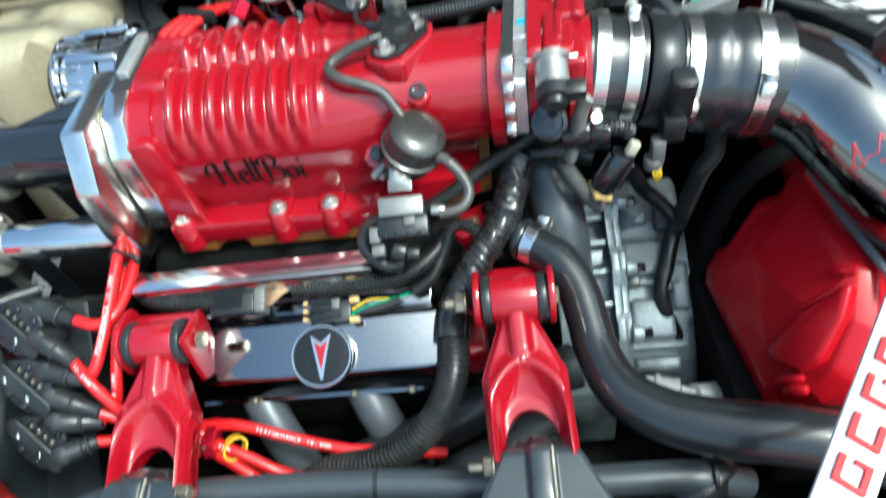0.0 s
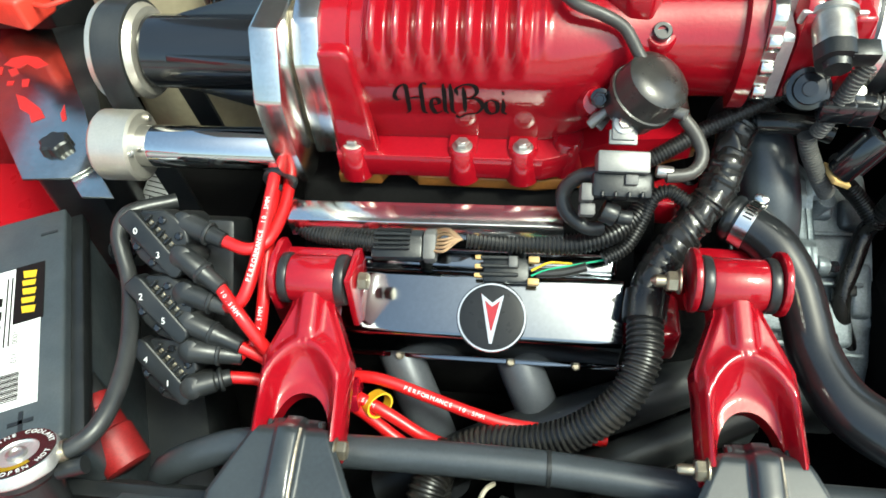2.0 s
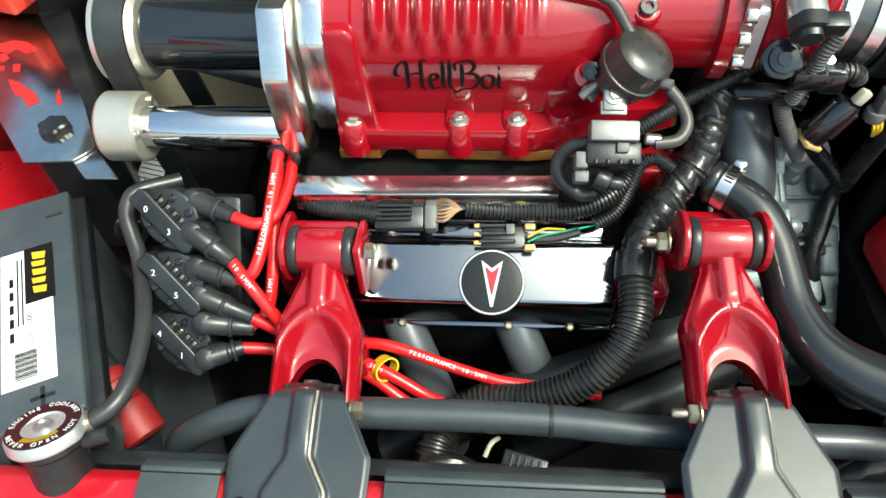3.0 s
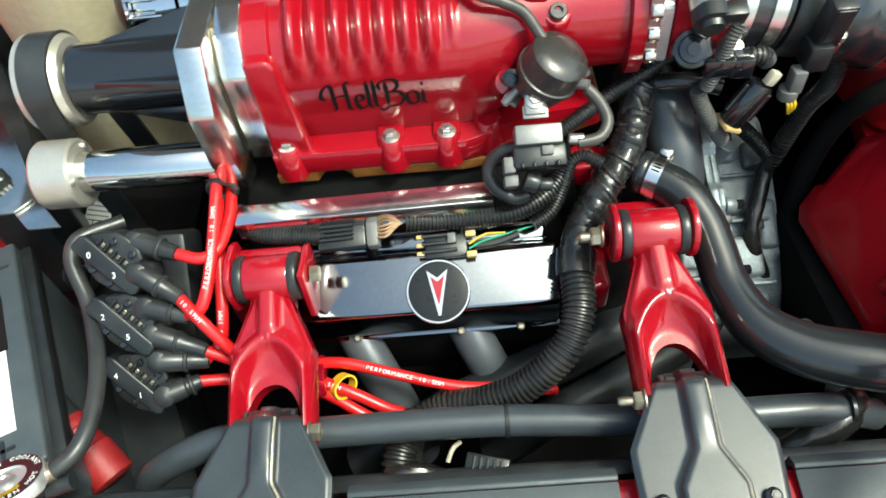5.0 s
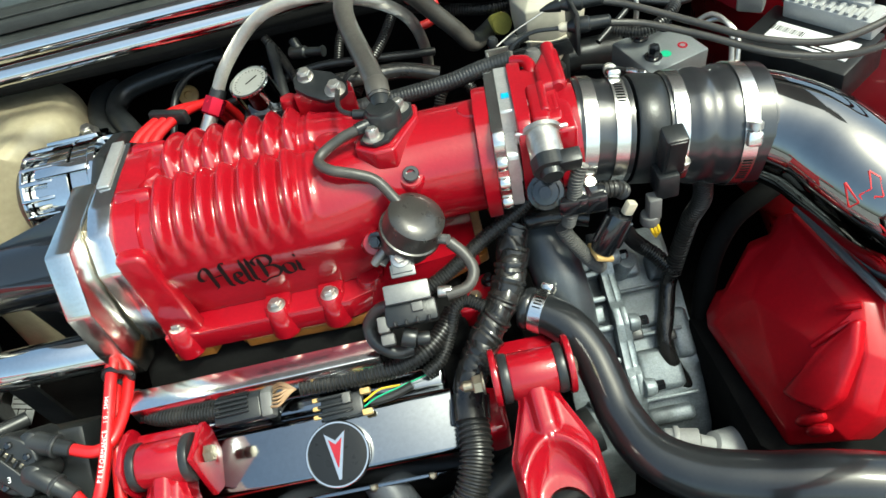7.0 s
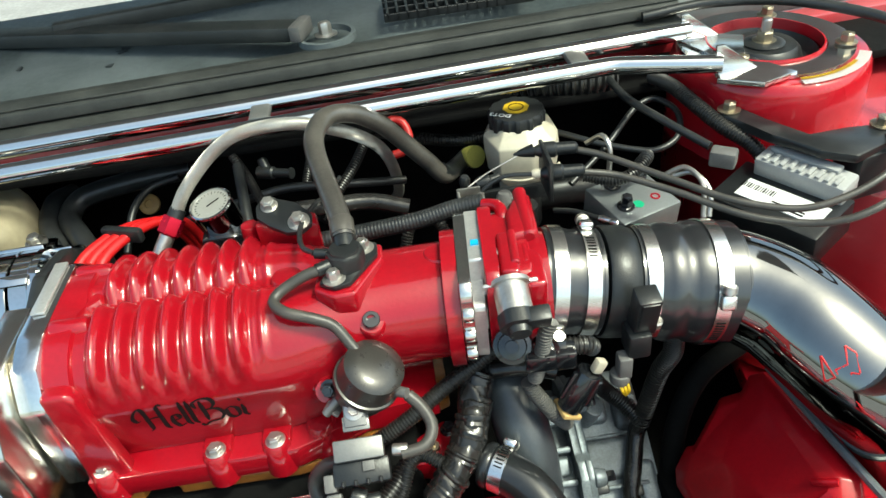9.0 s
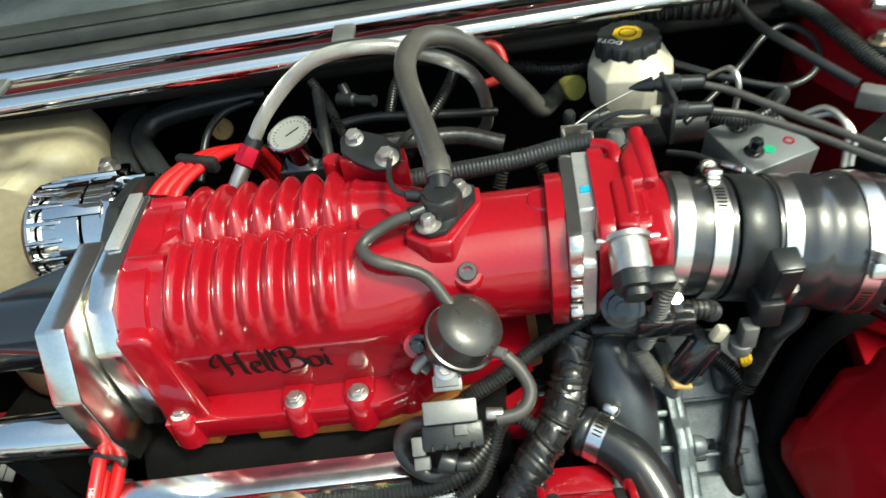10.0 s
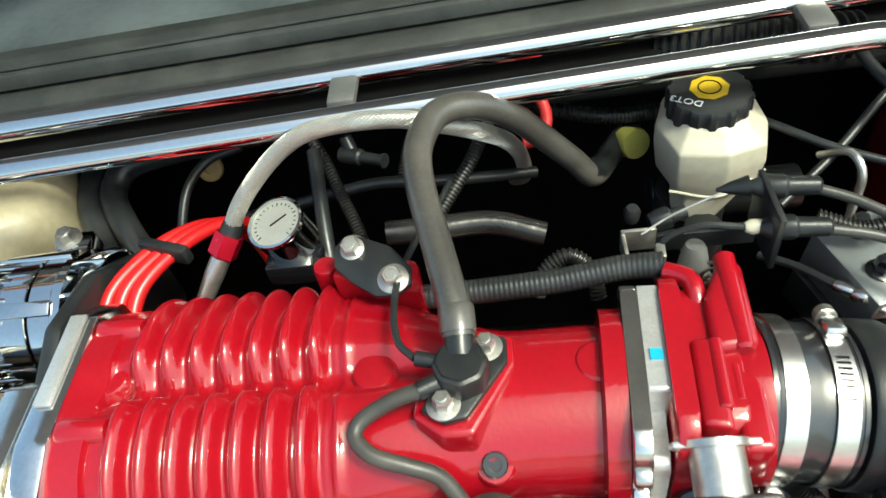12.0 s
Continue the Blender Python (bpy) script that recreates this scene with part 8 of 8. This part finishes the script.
for text, a0, rr, flip in (("ENGINE COOLANT", 100, 0.0247, 1), ("NEVER OPEN HOT", -80, 0.0250, -1)):
    n_ = len(text)
    for i, ch in enumerate(text):
        if ch == " ":
            continue
        a = math.radians(a0 + flip * -11.5 * (i - (n_ - 1) / 2) + 12)
        d = ku * math.cos(a) + kv * math.sin(a)
        tang = kn.cross(d) * -flip
        part("letter", words(ch, 0.0060, 0.0001, face_pose(k0 + d * rr + kn * 0.0009, tang, kn)), WHITE, cap)
bm = bmesh.new()
t = bmesh.new()
ring = []
for k in range(13):
    a = math.radians(-112 + 85 * k / 12)
    d = ku * math.cos(a) + kv * math.sin(a)
    ring.append([t.verts.new(k0 + d * r + kn * 0.0010) for r in (0.0172, 0.0215)])
for a, b in zip(ring, ring[1:]):
    t.faces.new((a[0], a[1], b[1], b[0]))
bmesh.ops.solidify(t, geom=t.faces[:], thickness=0.0004)
part("warning_arc", t, YELLOW, cap, "yellow warning arc")
hose("overflow_hose", [(-0.525, 0.228, 0.798), (-0.512, 0.234, 0.800), (-0.498, 0.250, 0.802), (-0.494, 0.280, 0.803), (-0.500, 0.325, 0.806), (-0.521, 0.385, 0.812), (-0.538, 0.422, 0.832), (-0.535, 0.445, 0.838), (-0.50, 0.47, 0.83)], 0.0075, RUBBER, "grey rubber overflow hose beside the battery", "hose", seg=16)
cl_ = thing("hose_clip", (-0.515, 0.232, 0.79), "rusty spring clip on the overflow hose", "clip")
part("clip", lathe(bmesh.new(), (-0.521, 0.230, 0.7985), (0.9, 0.4, 0.15), [(0, 0.0078), (0, 0.0088), (0.008, 0.0088), (0.008, 0.0078)], 24, loop=True), BRASS_BOLT, cl_)
rc = thing("red_coupling", (-0.50, 0.27, 0.66), "red plastic hose coupling low beside the battery", "coupling")
part("barrel", lathe(bmesh.new(), (-0.556, 0.302, 0.742), (0.62, -0.62, -0.45), [(0, 0.0175), (0.006, 0.020), (0.012, 0.020), (0.014, 0.0185), (0.034, 0.0185), (0.036, 0.0205), (0.07, 0.0205), (0.072, 0.016)], 32), DULL_RED, rc)
part("pipe", tube(bmesh.new(), [(-0.553, 0.30, 0.74), (-0.566, 0.312, 0.75), (-0.59, 0.33, 0.745)], 0.017, 16), RUBBER, rc)

# ---- fuse box with steel cover ----
fb = thing("fuse_box", (-0.68, 0.58, 0.66), "black fuse box under a polished steel cover plate", "fuse box")
fu = Vector((0.95, -0.31, 0)).normalized()
bm = bmesh.new()
prism(bm, [(-0.602, 0.512), (-0.636, 0.572), (-0.649, 0.593), (-0.762, 0.745), (-0.860, 0.745), (-0.860, 0.705), (-0.736, 0.566), (-0.668, 0.488), (-0.619, 0.492)], (0, 0, 0.830), X, Y, 0.003, 0.0008)
prism(bm, [(-0.602, 0.512), (-0.564, 0.470), (-0.598, 0.470), (-0.619, 0.492)][::-1], (0, 0, 0.8275), X, Y, 0.003, 0.0008)
part("cover", bm, PLATE, fb, "polished steel cover plate")
bm = bmesh.new()
prism(bm, [(-0.605, 0.500), (-0.600, 0.540), (-0.735, 0.770), (-0.860, 0.735), (-0.665, 0.500)], (0, 0, 0.680), X, Y, 0.147, 0.006, 2)
part("box", bm, PLASTIC, fb)
part("knob", lathe(bmesh.new(), (-0.652, 0.534, 0.832), Z, [(0, 0.015), (0.010, 0.0145), (0.012, 0.012), (0.012, 0)], 48, wob=lambda a: 1 + 0.10 * math.cos(6 * a)), PLASTIC, fb, "black six-lobed knob")
for pts in ([(-0.786, 0.670), (-0.783, 0.683), (-0.769, 0.689), (-0.750, 0.686), (-0.730, 0.672), (-0.742, 0.664), (-0.758, 0.673), (-0.764, 0.664)], [(-0.743, 0.618), (-0.729, 0.613), (-0.701, 0.594), (-0.689, 0.580), (-0.700, 0.571), (-0.709, 0.584), (-0.725, 0.593)], [(-0.789, 0.666), (-0.784, 0.666), (-0.778, 0.651), (-0.781, 0.651)], [(-0.776, 0.661), (-0.767, 0.665), (-0.758, 0.655), (-0.764, 0.648)], [(-0.749, 0.644), (-0.740, 0.645), (-0.735, 0.631), (-0.742, 0.630)], [(-0.765, 0.640), (-0.757, 0.641), (-0.755, 0.634), (-0.762, 0.632)], [(-0.677, 0.602), (-0.663, 0.578), (-0.666, 0.574), (-0.674, 0.586)]):
    part("red_shape", prism(bmesh.new(), pts, (0, 0, 0.8331), X, Y, 0.0006, 0), RED_CAP, fb, "plain red print shape")
rcap = thing("terminal_cover", (-0.75, 0.72, 0.82), "orange red plastic terminal cover", "cover")
bm = bmesh.new()
box(bm, (-0.806, 0.752, 0.868), (0.10, 0.050, 0.040), Matrix((fu, Z.cross(fu), Z)).transposed(), 0.006, 3)
part("cover", bm, TERMINAL_RED, rcap)
part("tab", tube(bmesh.new(), [(-0.762, 0.736, 0.872), (-0.738, 0.726, 0.876), (-0.718, 0.736, 0.878), (-0.711, 0.752, 0.876), (-0.722, 0.764, 0.874)], 0.0032, 10), TERMINAL_RED, rcap)
bm = bmesh.new()
box(bm, (-0.85, 0.86, 0.735), (0.16, 0.10, 0.18), Matrix((fu, Z.cross(fu), Z)).transposed(), 0.006)
solid("relay_box", bm, PLASTIC, "black relay box behind the fuse box", "box")
# added near-black sheet, covers the lit inner fender so the gap stays dark
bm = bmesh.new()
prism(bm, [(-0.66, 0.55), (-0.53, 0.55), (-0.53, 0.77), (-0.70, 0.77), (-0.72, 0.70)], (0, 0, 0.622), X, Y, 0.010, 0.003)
solid("splash_shield", bm, DARK, "added near-black sheet that darkens the low gap beside the fuse box", "shield")
# barcode sticker and bolts in the gap
label = thing("paper_label", (-0.609, 0.590, 0.70), "pale printed paper label low between the belts", "label")
lr = pose(0, 0, 0, 25, 0, -14).to_3x3()
lc0 = Vector((-0.609, 0.590, 0.72))
part("sheet", box(bmesh.new(), lc0, (0.034, 0.060, 0.001), lr, 0), LIGHT_GREY, label)
for k in range(7):
    part("printed_bar", box(bmesh.new(), lc0 + lr @ Vector((0, -0.012 + 0.006 * k, 0.0008)), (0.030, 0.0012, 0.0005), lr, 0), BLACK_INK, label)
for k in range(2):
    part("printed_bar", box(bmesh.new(), lc0 + lr @ Vector((-0.005 + 0.010 * k, -0.020, 0.0008)), (0.0010, 0.018, 0.0005), lr, 0), BLACK_INK, label)
bm = bolt_mesh((-0.56, 0.44, 0.79), (0.8, -0.3, 0.5), 0.009, 0.014, 0.014)
solid("bracket_bolt", bm, GLOSS_BLACK, "black bolt on the battery bracket", "bolt")
